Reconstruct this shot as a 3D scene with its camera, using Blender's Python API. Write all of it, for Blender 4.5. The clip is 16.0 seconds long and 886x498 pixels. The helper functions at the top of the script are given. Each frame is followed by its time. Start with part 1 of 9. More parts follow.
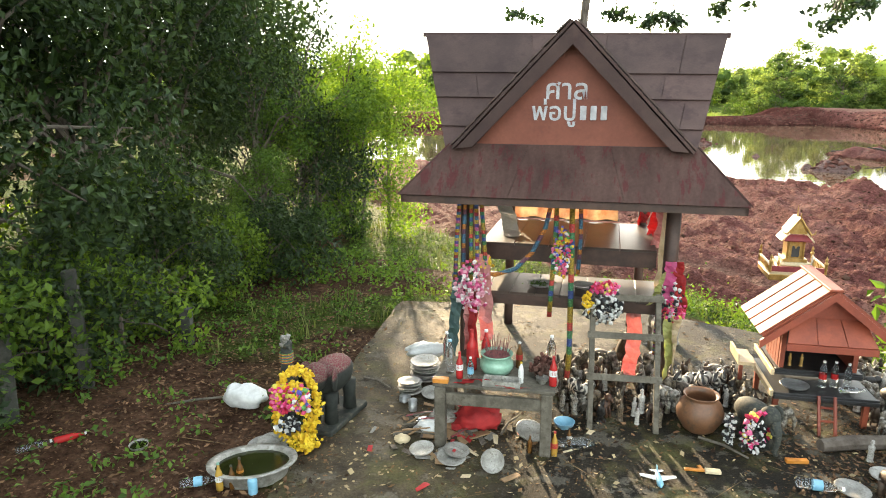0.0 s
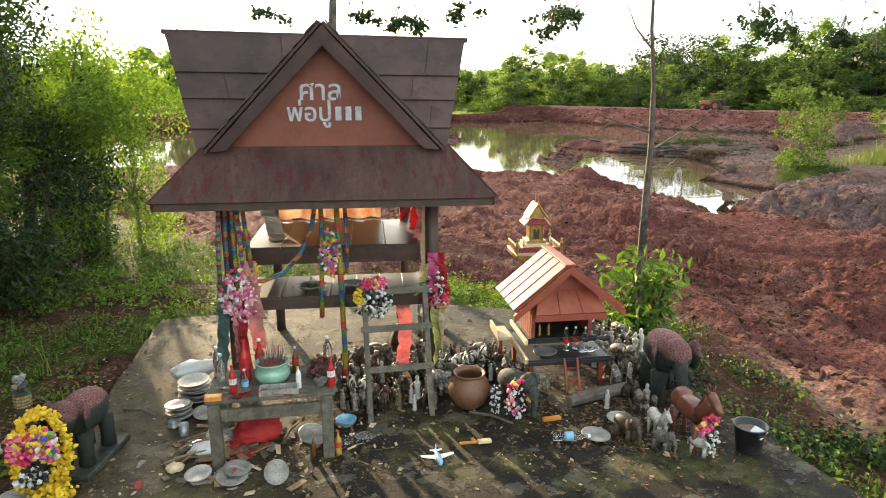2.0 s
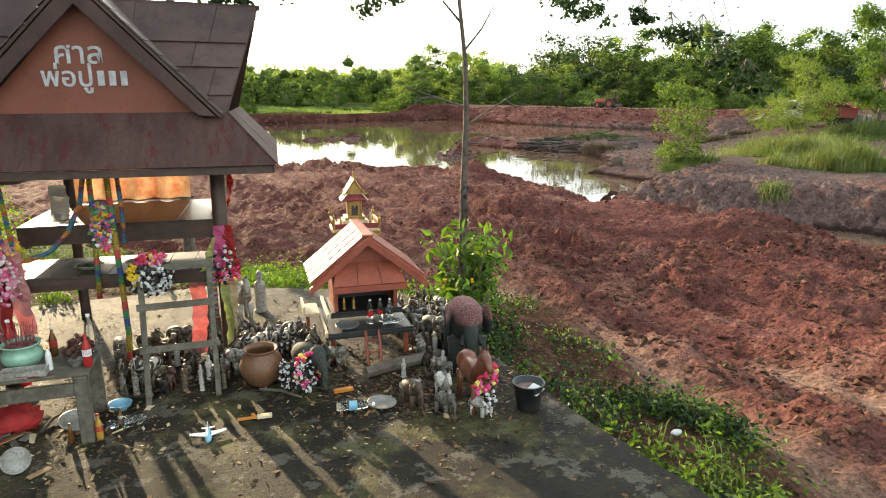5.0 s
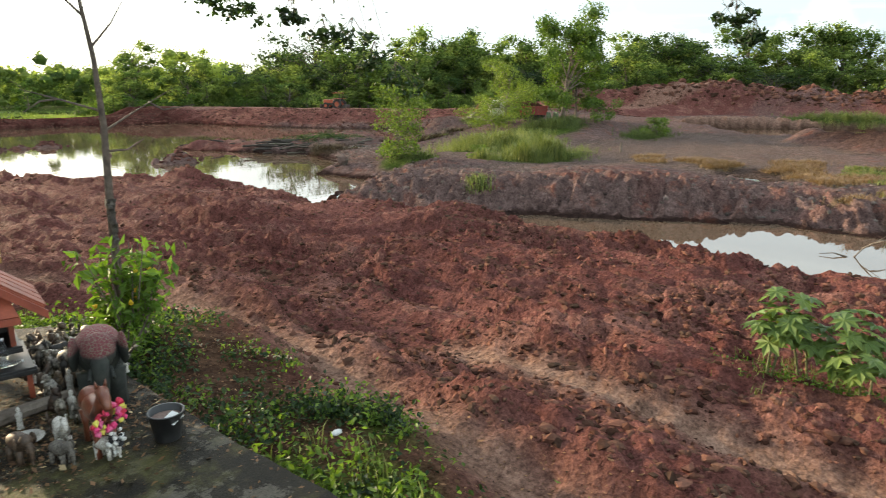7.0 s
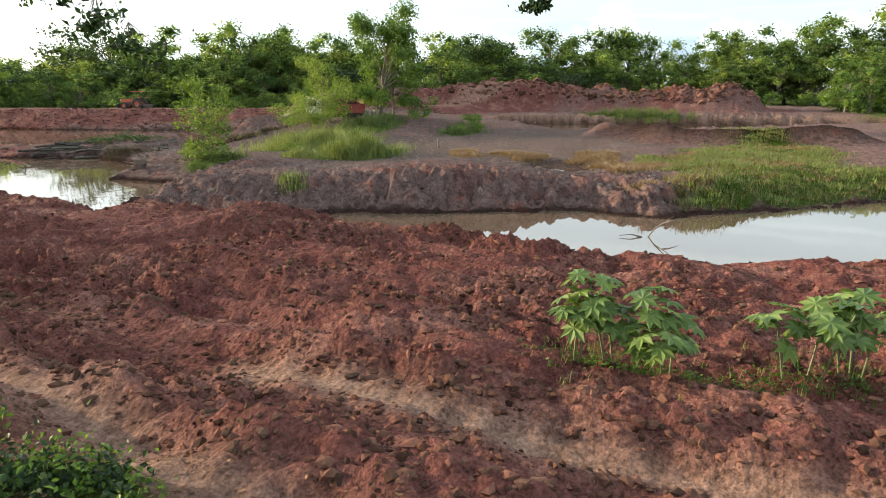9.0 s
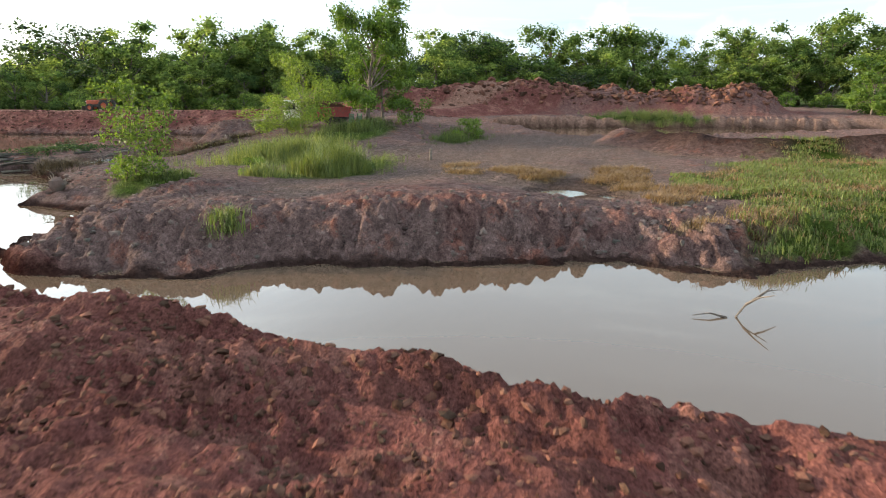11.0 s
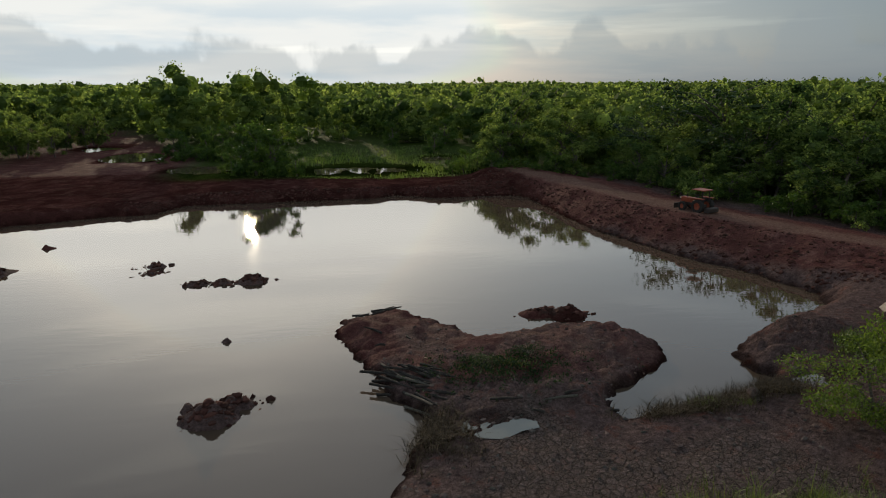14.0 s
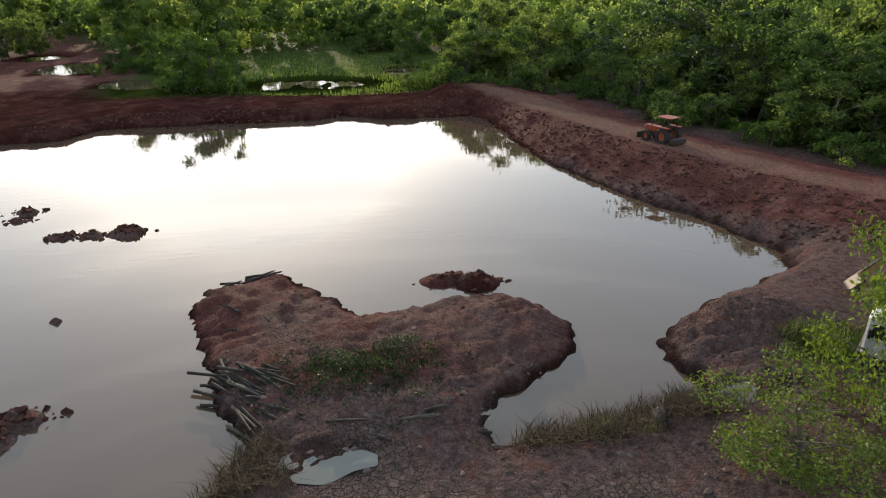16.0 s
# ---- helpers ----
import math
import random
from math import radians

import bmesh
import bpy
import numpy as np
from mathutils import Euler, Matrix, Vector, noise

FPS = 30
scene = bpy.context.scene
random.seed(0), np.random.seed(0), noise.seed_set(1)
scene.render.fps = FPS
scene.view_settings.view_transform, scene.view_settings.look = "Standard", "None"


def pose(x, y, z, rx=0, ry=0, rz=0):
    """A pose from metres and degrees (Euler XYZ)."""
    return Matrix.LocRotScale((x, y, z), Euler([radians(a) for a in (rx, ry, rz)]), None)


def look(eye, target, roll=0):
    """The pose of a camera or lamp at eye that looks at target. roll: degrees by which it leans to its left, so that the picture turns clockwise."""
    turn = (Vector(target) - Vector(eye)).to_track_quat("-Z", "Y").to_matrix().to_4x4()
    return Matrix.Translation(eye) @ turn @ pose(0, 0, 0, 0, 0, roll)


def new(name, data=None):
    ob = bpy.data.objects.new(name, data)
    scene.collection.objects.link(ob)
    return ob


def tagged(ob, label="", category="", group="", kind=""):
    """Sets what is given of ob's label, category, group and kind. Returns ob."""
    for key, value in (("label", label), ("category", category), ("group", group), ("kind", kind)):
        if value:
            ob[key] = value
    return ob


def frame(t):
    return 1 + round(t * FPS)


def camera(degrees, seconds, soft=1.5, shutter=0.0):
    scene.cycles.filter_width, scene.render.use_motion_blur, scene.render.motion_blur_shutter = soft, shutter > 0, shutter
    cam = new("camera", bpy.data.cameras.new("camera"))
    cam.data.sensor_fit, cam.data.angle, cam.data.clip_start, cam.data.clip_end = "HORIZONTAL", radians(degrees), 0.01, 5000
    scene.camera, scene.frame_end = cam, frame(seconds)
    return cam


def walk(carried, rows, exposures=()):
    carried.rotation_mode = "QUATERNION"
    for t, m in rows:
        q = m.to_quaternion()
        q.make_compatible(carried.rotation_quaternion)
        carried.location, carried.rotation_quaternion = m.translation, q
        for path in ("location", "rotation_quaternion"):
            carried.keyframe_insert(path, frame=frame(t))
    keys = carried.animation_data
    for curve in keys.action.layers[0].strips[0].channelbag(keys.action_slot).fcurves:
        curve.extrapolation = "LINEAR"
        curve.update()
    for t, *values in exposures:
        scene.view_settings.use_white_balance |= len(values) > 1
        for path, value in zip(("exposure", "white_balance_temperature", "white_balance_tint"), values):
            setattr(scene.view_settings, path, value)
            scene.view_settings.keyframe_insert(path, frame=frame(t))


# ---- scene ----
cam = camera(68.0, 16.0, 1.0, 0.15)
METRES, EYE, TILT, LEAN, TURN = 55.0, 2.7, -13.6, 0.0, 0.0
ROWS = [
    (0.0, 0.0, 0.0, 0.0, -0.0, 0.0, 0.0),
    (0.5, -0.0001, -0.0001, -0.0, -3.66, -0.05, 0.92),
    (1.0, -0.0001, -0.0002, -0.0001, -9.14, -0.2, 2.28),
    (1.5, -0.0001, -0.0002, -0.0001, -14.47, -0.44, 3.54),
    (2.0, 0.0003, -0.0004, -0.0, -19.93, -0.83, 4.82),
    (2.5, 0.0019, -0.001, -0.0001, -24.0, -1.19, 5.74),
    (3.0, 0.0042, -0.001, -0.0039, -24.98, -1.28, 5.96),
    (5.5, 0.022, -0.0079, -0.0071, -29.79, -1.82, 6.95),
    (6.0, 0.0257, -0.0097, -0.0075, -34.16, -2.38, 7.84),
    (6.5, 0.0291, -0.0114, -0.0079, -40.54, -3.31, 9.06),
    (7.0, 0.0321, -0.0131, -0.0083, -49.74, -4.83, 10.63),
    (7.5, 0.0345, -0.0146, -0.0094, -59.09, -6.62, 11.9),
    (8.0, 0.0364, -0.0151, -0.0131, -63.59, -7.51, 12.45),
    (10.5, 0.1393, 0.0258, -0.0049, -65.45, -8.02, 12.6),
    (11.0, 0.1921, 0.0464, 0.0047, -65.37, -8.05, 12.56),
    (11.5, 0.2584, 0.0683, 0.0349, -65.01, -8.01, 12.5),
    (12.0, 0.3357, 0.0932, 0.0795, -60.82, -7.16, 11.99),
    (12.5, 0.418, 0.1208, 0.1264, -44.41, -4.2, 9.5),
    (13.0, 0.5027, 0.1531, 0.1745, -27.31, -2.0, 6.36),
    (13.5, 0.5823, 0.1937, 0.2209, -12.24, -0.84, 3.1),
    (14.0, 0.6563, 0.24, 0.2691, -9.37, -0.85, 2.45),
    (14.5, 0.7167, 0.285, 0.2986, -9.28, -0.91, 2.44),
    (15.0, 0.765, 0.3252, 0.3091, -9.21, -0.92, 2.42),
    (15.5, 0.798, 0.3543, 0.313, -9.19, -3.88, 2.39),
    (16.0, 0.8172, 0.3714, 0.3177, -9.14, -9.06, 2.45),
]
EXPOSE = [(0.0, 1.96, 7250, 9), (1.5, 1.64, 7250, 9), (2.5, 1.41, 7250, 9), (3.0, 1.41, 7250, 9), (5.5, 1.38, 7150, 7), (6.5, 1.08, 7000, 7), (8.0, 1.08, 6950, 7), (10.5, 1.22, 6600, 7), (11.5, 1.00, 6600, 9), (12.0, 1.08, 6550, 9), (12.3, 0.86, 6500, 9), (13.0, -0.45, 6400, 8), (13.5, -1.20, 6300, 7), (14.5, -1.11, 6300, 7), (15.2, -1.00, 6300, 8), (15.5, -0.98, 6300, 8), (16.0, -0.05, 6300, 10)]
walk(cam, [(t, pose(0, 0, EYE, TILT, LEAN, TURN) @ pose(METRES * x, METRES * y, METRES * z, 90 + pitch, roll, yaw)) for t, x, y, z, yaw, pitch, roll in ROWS], EXPOSE)

# ---- world, sun ----
SUN_AZ, SUN_EL = 7.0, 12.0          # degrees left of +y, degrees up
world = bpy.data.worlds.new("world")
scene.world = world
world.use_nodes = True
wn, wl = world.node_tree.nodes, world.node_tree.links
wn.clear()
w_out = wn.new("ShaderNodeOutputWorld")
w_bg = wn.new("ShaderNodeBackground")
w_sky = wn.new("ShaderNodeTexSky")
w_sky.sky_type, w_sky.sun_disc = "NISHITA", False
w_sky.sun_elevation, w_sky.sun_rotation = radians(SUN_EL), radians(-SUN_AZ)
w_sky.dust_density, w_sky.air_density = 1.7, 1.0
w_bg.inputs["Strength"].default_value = 0.108
w_tc = wn.new("ShaderNodeTexCoord")
w_dir = wn.new("ShaderNodeSeparateXYZ")
wl.new(w_tc.outputs["Generated"], w_dir.inputs[0])


def w_math(op, a, b=0.0, c=0.0):
    n = wn.new("ShaderNodeMath")
    n.operation = op
    for k, v in enumerate((a, b, c)):
        if isinstance(v, (int, float)):
            n.inputs[k].default_value = v
        else:
            wl.new(v, n.inputs[k])
    return n.outputs[0]


def w_fade(v, lo, hi, top=1.0):
    n = wn.new("ShaderNodeMapRange")
    n.interpolation_type = "SMOOTHSTEP"
    wl.new(v, n.inputs[0])
    n.inputs[1].default_value, n.inputs[2].default_value = lo, hi
    n.inputs[3].default_value, n.inputs[4].default_value = 0.0, top
    return n.outputs[0]


def w_noise(size, scale, detail=6.0, rough=0.55):
    mp = wn.new("ShaderNodeMapping")
    mp.inputs["Scale"].default_value = size
    n = wn.new("ShaderNodeTexNoise")
    n.inputs["Scale"].default_value = scale
    n.inputs["Detail"].default_value = detail
    n.inputs["Roughness"].default_value = rough
    wl.new(w_tc.outputs["Generated"], mp.inputs[0])
    wl.new(mp.outputs[0], n.inputs["Vector"])
    return n.outputs[0]


def w_blend(kind, fac, a, b):
    n = wn.new("ShaderNodeMixRGB")
    n.blend_type = kind
    for k, v in enumerate((fac, a, b)):
        if isinstance(v, (int, float)):
            n.inputs[k].default_value = v
        elif isinstance(v, tuple):
            n.inputs[k].default_value = (*v, 1)
        else:
            wl.new(v, n.inputs[k])
    return n.outputs[0]


w_bw = wn.new("ShaderNodeRGBToBW")
wl.new(w_sky.outputs[0], w_bw.inputs[0])
w_col = w_blend("MIX", 0.5, w_sky.outputs[0], w_bw.outputs[0])
w_col = w_blend("MULTIPLY", 1.0, w_col, (0.86, 0.86, 0.86))
w_col = w_blend("ADD", 0.62, w_col, (4.0, 5.0, 6.0))
w_col = w_blend("DARKEN", 1.0, w_col, (19.0, 18.5, 17.6))
# long bands of thin cloud, pale and blue-grey
w_col = w_blend("MULTIPLY", w_math("MULTIPLY", w_fade(w_noise((1.3, 1.3, 9.0), 1.9, 7), 0.44, 0.62), w_fade(w_dir.outputs[2], 0.14, 0.08)), w_col, (0.76, 0.84, 0.92))
# brighter thin cloud higher up
w_col = w_blend("MULTIPLY", w_fade(w_dir.outputs[2], 0.10, 0.24), w_col, (1.32, 1.30, 1.27))
w_col = w_blend("MULTIPLY", w_math("MULTIPLY", w_fade(w_dir.outputs[2], 0.11, 0.24), w_fade(w_dir.outputs[1], 0.40, 0.80)), w_col, (1.65, 1.62, 1.60))
w_col = w_blend("MULTIPLY", w_fade(w_noise((0.8, 0.8, 12.0), 3.1, 7), 0.52, 0.68, 0.8), w_col, (1.22, 1.20, 1.16))
w_col = w_blend("MULTIPLY", w_math("MULTIPLY", w_fade(w_dir.outputs[0], 0.3, 0.8), w_fade(w_dir.outputs[2], 0.2, 0.1)), w_col, (0.80, 0.83, 0.86))
# unseen bright cloud behind the viewpoint, added as fill light on facing sides
w_col = w_blend("MULTIPLY", w_math("MULTIPLY", w_fade(w_dir.outputs[1], -0.2, -0.7), w_fade(w_dir.outputs[2], 0.6, 0.2)), w_col, (1.75, 1.7, 1.62))
# heaped clouds low over the horizon
w_puff = w_math("MULTIPLY_ADD", w_noise((1, 1, 0.7), 9.0, 6, 0.5), 0.26, -0.11)
w_puff = w_math("MULTIPLY_ADD", w_noise((1, 1, 0.02), 4.2, 1), 0.10, w_puff)
w_low = w_fade(w_math("SUBTRACT", w_puff, w_dir.outputs[2]), 0.0, 0.02, 0.75)
w_low = w_math("MULTIPLY", w_low, w_fade(w_dir.outputs[2], -0.03, 0.02))
w_col = w_blend("MIX", w_low, w_col, w_blend("MIX", 0.45, (6.2, 6.9, 7.3), w_col))
wl.new(w_col, w_bg.inputs["Color"])
wl.new(w_bg.outputs[0], w_out.inputs[0])

sun_data = bpy.data.lights.new("sun", "SUN")
sun_data.energy, sun_data.angle, sun_data.color = 5.3, radians(0.8), (1.0, 0.80, 0.55)
sun = new("sun", sun_data)
sun_way = Vector((-math.sin(radians(SUN_AZ)) * math.cos(radians(SUN_EL)), math.cos(radians(SUN_AZ)) * math.cos(radians(SUN_EL)), math.sin(radians(SUN_EL))))
sun.matrix_world = look(sun_way * 200, (0, 0, 0))


# ---- material helpers ----
def mat(name, rough=0.8, metal=0.0):
    m = bpy.data.materials.new(name)
    m.use_nodes = True
    nodes, links = m.node_tree.nodes, m.node_tree.links
    b = nodes["Principled BSDF"]
    b.inputs["Roughness"].default_value, b.inputs["Metallic"].default_value = rough, metal
    return m, nodes, links, b


def noise_node(nodes, links, scale, detail=5.0, rough=0.6, coord="Object", vec=None):
    n = nodes.new("ShaderNodeTexNoise")
    n.inputs["Scale"].default_value, n.inputs["Detail"].default_value, n.inputs["Roughness"].default_value = scale, detail, rough
    if vec is None:
        tc = nodes.new("ShaderNodeTexCoord")
        vec = tc.outputs[coord]
    links.new(vec, n.inputs["Vector"])
    return n.outputs[0]


def ramp_node(nodes, links, fac, lo, hi, c0, c1):
    r = nodes.new("ShaderNodeValToRGB")
    r.color_ramp.elements[0].position, r.color_ramp.elements[1].position = lo, hi
    r.color_ramp.elements[0].color, r.color_ramp.elements[1].color = (*c0, 1), (*c1, 1)
    links.new(fac, r.inputs[0])
    return r.outputs[0]


def mix_node(nodes, links, fac, a, b, blend="MIX"):
    m = nodes.new("ShaderNodeMixRGB")
    m.blend_type = blend
    for k, v in enumerate((fac, a, b)):
        if isinstance(v, (int, float)):
            m.inputs[k].default_value = v
        elif isinstance(v, tuple):
            m.inputs[k].default_value = (*v, 1)
        else:
            links.new(v, m.inputs[k])
    return m.outputs[0]


def bump_node(nodes, links, b, height, strength=0.4, dist=0.02):
    n = nodes.new("ShaderNodeBump")
    n.inputs["Strength"].default_value, n.inputs["Distance"].default_value = strength, dist
    links.new(height, n.inputs["Height"])
    links.new(n.outputs[0], b.inputs["Normal"])


def worn(name, c0, c1, scale=3.0, rough=0.7, fine=40.0, bump=0.3, dist=0.004, stain=None, metal=0.0, vary=0.0):
    """A surface of two tones with grain, and stains of a third."""
    m, nodes, links, b = mat(name, rough, metal)
    col = ramp_node(nodes, links, noise_node(nodes, links, scale), 0.35, 0.68, c0, c1)
    g = noise_node(nodes, links, fine, 3.0)
    col = mix_node(nodes, links, 0.25, col, ramp_node(nodes, links, g, 0.3, 0.7, (0.35, 0.35, 0.35), (1, 1, 1)), "MULTIPLY")
    if stain:
        s = ramp_node(nodes, links, noise_node(nodes, links, scale * 2.3, 6.0, 0.7), 0.5, 0.66, (0, 0, 0), (1, 1, 1))
        col = mix_node(nodes, links, s, col, stain)
    if vary:
        oi = nodes.new("ShaderNodeObjectInfo")
        v = ramp_node(nodes, links, oi.outputs["Random"], 0.0, 1.0, (1 - vary,) * 3, (1, 1, 1))
        col = mix_node(nodes, links, 1.0, col, v, "MULTIPLY")
    links.new(col, b.inputs["Base Color"])
    bump_node(nodes, links, b, g, bump, dist)
    return m


def leafy(name, dark, light, glow=0.35, rough=0.55, patchy=0.0, through_tint=(1.5, 1.6, 0.6)):
    """Foliage: each leaf or clump of its own tone, letting light through."""
    m, nodes, links, b = mat(name, rough)
    geo = nodes.new("ShaderNodeNewGeometry")
    col = ramp_node(nodes, links, geo.outputs["Random Per Island"], 0.0, 1.0, dark, light)
    oi = nodes.new("ShaderNodeObjectInfo")
    col = mix_node(nodes, links, 1.0, col, ramp_node(nodes, links, oi.outputs["Random"], 0, 1, (0.62, 0.70, 0.64), (1.28, 1.2, 1.0)), "MULTIPLY")
    if patchy:
        col = mix_node(nodes, links, 1.0, col, ramp_node(nodes, links, noise_node(nodes, links, patchy, 3, 0.5), 0.35, 0.65, (0.45, 0.55, 0.5), (1.5, 1.38, 1.1)), "MULTIPLY")
    links.new(col, b.inputs["Base Color"])
    b.inputs["Specular IOR Level"].default_value = 0.25
    t = nodes.new("ShaderNodeBsdfTranslucent")
    links.new(mix_node(nodes, links, 1.0, col, through_tint, "MULTIPLY"), t.inputs["Color"])
    mx = nodes.new("ShaderNodeMixShader")
    mx.inputs[0].default_value = glow
    links.new(b.outputs[0], mx.inputs[1])
    links.new(t.outputs[0], mx.inputs[2])
    links.new(mx.outputs[0], nodes["Material Output"].inputs[0])
    return m


# ---- mesh helpers ----
def mesh_of(name, verts, faces, material=None, smooth=False):
    """A mesh from arrays of vertices and of quads (or a list of faces)."""
    me = bpy.data.meshes.new(name)
    if isinstance(faces, np.ndarray):
        n = faces.shape[1]
        me.vertices.add(len(verts))
        me.vertices.foreach_set("co", np.asarray(verts, np.float32).ravel())
        me.loops.add(faces.size)
        me.loops.foreach_set("vertex_index", faces.astype(np.int32).ravel())
        me.polygons.add(len(faces))
        me.polygons.foreach_set("loop_start", np.arange(0, faces.size, n, dtype=np.int32))
        me.polygons.foreach_set("loop_total", np.full(len(faces), n, np.int32))
        me.update(calc_edges=True)
    else:
        me.from_pydata(verts, [], faces)
        me.update()
    me.polygons.foreach_set("use_smooth", np.full(len(me.polygons), smooth))
    if material:
        me.materials.append(material)
    return me


def part(name, bm, material, parent=None, label="", smooth=False):
    """One mesh object, under a thing or a part."""
    if isinstance(bm, bmesh.types.BMesh):
        me = bpy.data.meshes.new(name)
        bmesh.ops.recalc_face_normals(bm, faces=bm.faces)
        bm.to_mesh(me)
        bm.free()
        me.materials.append(material)
        me.polygons.foreach_set("use_smooth", np.full(len(me.polygons), smooth))
    else:
        me = bm
        if material and not me.materials:
            me.materials.append(material)
    ob = new(name, me)
    if parent:
        ob.parent = parent
    if label:
        ob["label"] = label
    return ob


def thing(name, m, label, category, group="", kind=""):
    ob = new(name)
    ob.matrix_basis = m
    return tagged(ob, label, category, group, kind)


def box(bm, x0, x1, y0, y1, z0, z1, bevel=0.0, m=None):
    """Adds a box to bm; m poses it."""
    vs = [bm.verts.new((x, y, z)) for x in (x0, x1) for y in (y0, y1) for z in (z0, z1)]
    fs = [bm.faces.new([vs[i] for i in f]) for f in ((0, 1, 3, 2), (4, 6, 7, 5), (0, 4, 5, 1), (2, 3, 7, 6), (0, 2, 6, 4), (1, 5, 7, 3))]
    if m is not None:
        bmesh.ops.transform(bm, matrix=m, verts=vs)
    if bevel:
        es = list({e for f in fs for e in f.edges})
        bmesh.ops.bevel(bm, geom=es, offset=bevel, segments=1, affect="EDGES")
    return bm


def boxed(*args, **kw):
    return box(bmesh.new(), *args, **kw)


def lathe(bm, profile, seg=16, m=None, cap=True):
    """Turns (radius, z) pairs round the z axis."""
    rings = []
    made = []
    for r, z in profile:
        ring = [bm.verts.new((r * math.cos(2 * math.pi * k / seg), r * math.sin(2 * math.pi * k / seg), z)) for k in range(seg)]
        rings.append(ring)
        made += ring
    for a, b in zip(rings, rings[1:]):
        for k in range(seg):
            bm.faces.new((a[k], a[(k + 1) % seg], b[(k + 1) % seg], b[k]))
    if cap:
        bm.faces.new(rings[0][::-1])
        bm.faces.new(rings[-1])
    if m is not None:
        bmesh.ops.transform(bm, matrix=m, verts=made)
    return bm


def tube(bm, pts, radii, seg=6):
    """A tapered limb along points."""
    pts = [Vector(p) for p in pts]
    if isinstance(radii, (int, float)):
        radii = [radii] * len(pts)
    rings = []
    for i, p in enumerate(pts):
        d = (pts[min(i + 1, len(pts) - 1)] - pts[max(i - 1, 0)]).normalized()
        a = d.orthogonal().normalized() if not rings else (last_a - d * last_a.dot(d)).normalized()
        last_a = a
        c = d.cross(a)
        rings.append([bm.verts.new(p + radii[i] * (a * math.cos(2 * math.pi * k / seg) + c * math.sin(2 * math.pi * k / seg))) for k in range(seg)])
    for a, b in zip(rings, rings[1:]):
        for k in range(seg):
            bm.faces.new((a[k], a[(k + 1) % seg], b[(k + 1) % seg], b[k]))
    bm.faces.new(rings[0][::-1])
    bm.faces.new(rings[-1])
    return bm


def blob(bm, c, r, seg=10, rings=7, m=None):
    """An ellipsoid with radii r round c."""
    ret = bmesh.ops.create_uvsphere(bm, u_segments=seg, v_segments=rings, radius=1.0)
    t = Matrix.Translation(c) @ (m if m is not None else Matrix()) @ Matrix.Diagonal((*r, 1))
    bmesh.ops.transform(bm, matrix=t, verts=ret["verts"])
    return bm


# ---- smooth random fields ----
rng = np.random.default_rng(7)
TABLE = rng.random((256, 256))


def field(x, y, scale):
    """Value noise, 0 to 1."""
    u, v = np.asarray(x) / scale + 1000.0, np.asarray(y) / scale + 1000.0
    i, j = np.floor(u).astype(int), np.floor(v).astype(int)
    f, g = u - i, v - j
    f, g = f * f * (3 - 2 * f), g * g * (3 - 2 * g)
    i0, i1, j0, j1 = i % 256, (i + 1) % 256, j % 256, (j + 1) % 256
    return (TABLE[i0, j0] * (1 - f) + TABLE[i1, j0] * f) * (1 - g) + (TABLE[i0, j1] * (1 - f) + TABLE[i1, j1] * f) * g


def fbm(x, y, scale, octaves=4, gain=0.5):
    total, amp, norm = 0, 1.0, 0.0
    c, s = math.cos(0.6), math.sin(0.6)
    for _ in range(octaves):
        total, norm = total + amp * field(x, y, scale), norm + amp
        x, y, scale, amp = c * x - s * y + 17.3, s * x + c * y - 9.1, scale * 0.5, amp * gain
    return total / norm


def clods(x, y, size, seed=0):
    """Lumps of random height: 0 between them, up to 1 on top."""
    u, v = np.asarray(x) / size + 500.0, np.asarray(y) / size + 500.0
    i, j = np.floor(u).astype(int), np.floor(v).astype(int)
    out = np.zeros(u.shape)
    for di in (-1, 0, 1):
        for dj in (-1, 0, 1):
            a, b = (i + di + seed) % 256, (j + dj + 3 * seed) % 256
            px, py, h = i + di + TABLE[a, b], j + dj + TABLE[b, a], TABLE[(a + 91) % 256, (b + 37) % 256]
            d2 = ((u - px) ** 2 + (v - py) ** 2) / (0.25 + 0.5 * h) ** 2
            out = np.maximum(out, (0.35 + 0.65 * h) * np.sqrt(np.clip(1 - d2, 0, 1)))
    return out


def step(a, b, v):
    t = np.clip((v - a) / (b - a), 0, 1)
    return t * t * (3 - 2 * t)


# ---- plan of the ground ----
WATER = -3.2
SHORE_SOUTH = [(-40, 60), (-14, 48), (-4, 45), (6, 46), (11, 45), (13.8, 37.5), (18, 33.5), (20.8, 27.5), (20.6, 20), (20.4, 14), (20.7, 9), (20.8, 4), (21.4, -1), (24, -10), (31, -17), (45, -22)]
SHORE_BANK = [(50, -17), (42, -9), (35.4, -2.2), (33.4, 0.6), (31.6, 2.4), (32, 5.7), (30.4, 8.6), (28.7, 12.3), (26.8, 15.8), (25.2, 17), (24.1, 19.7), (23.1, 22.8), (24.3, 25.3), (26.5, 27.2), (29.4, 27.8), (31.5, 28.9), (31.3, 32), (31.4, 35), (34.6, 36), (37.1, 38.3), (39.4, 44.4), (40.3, 47)]
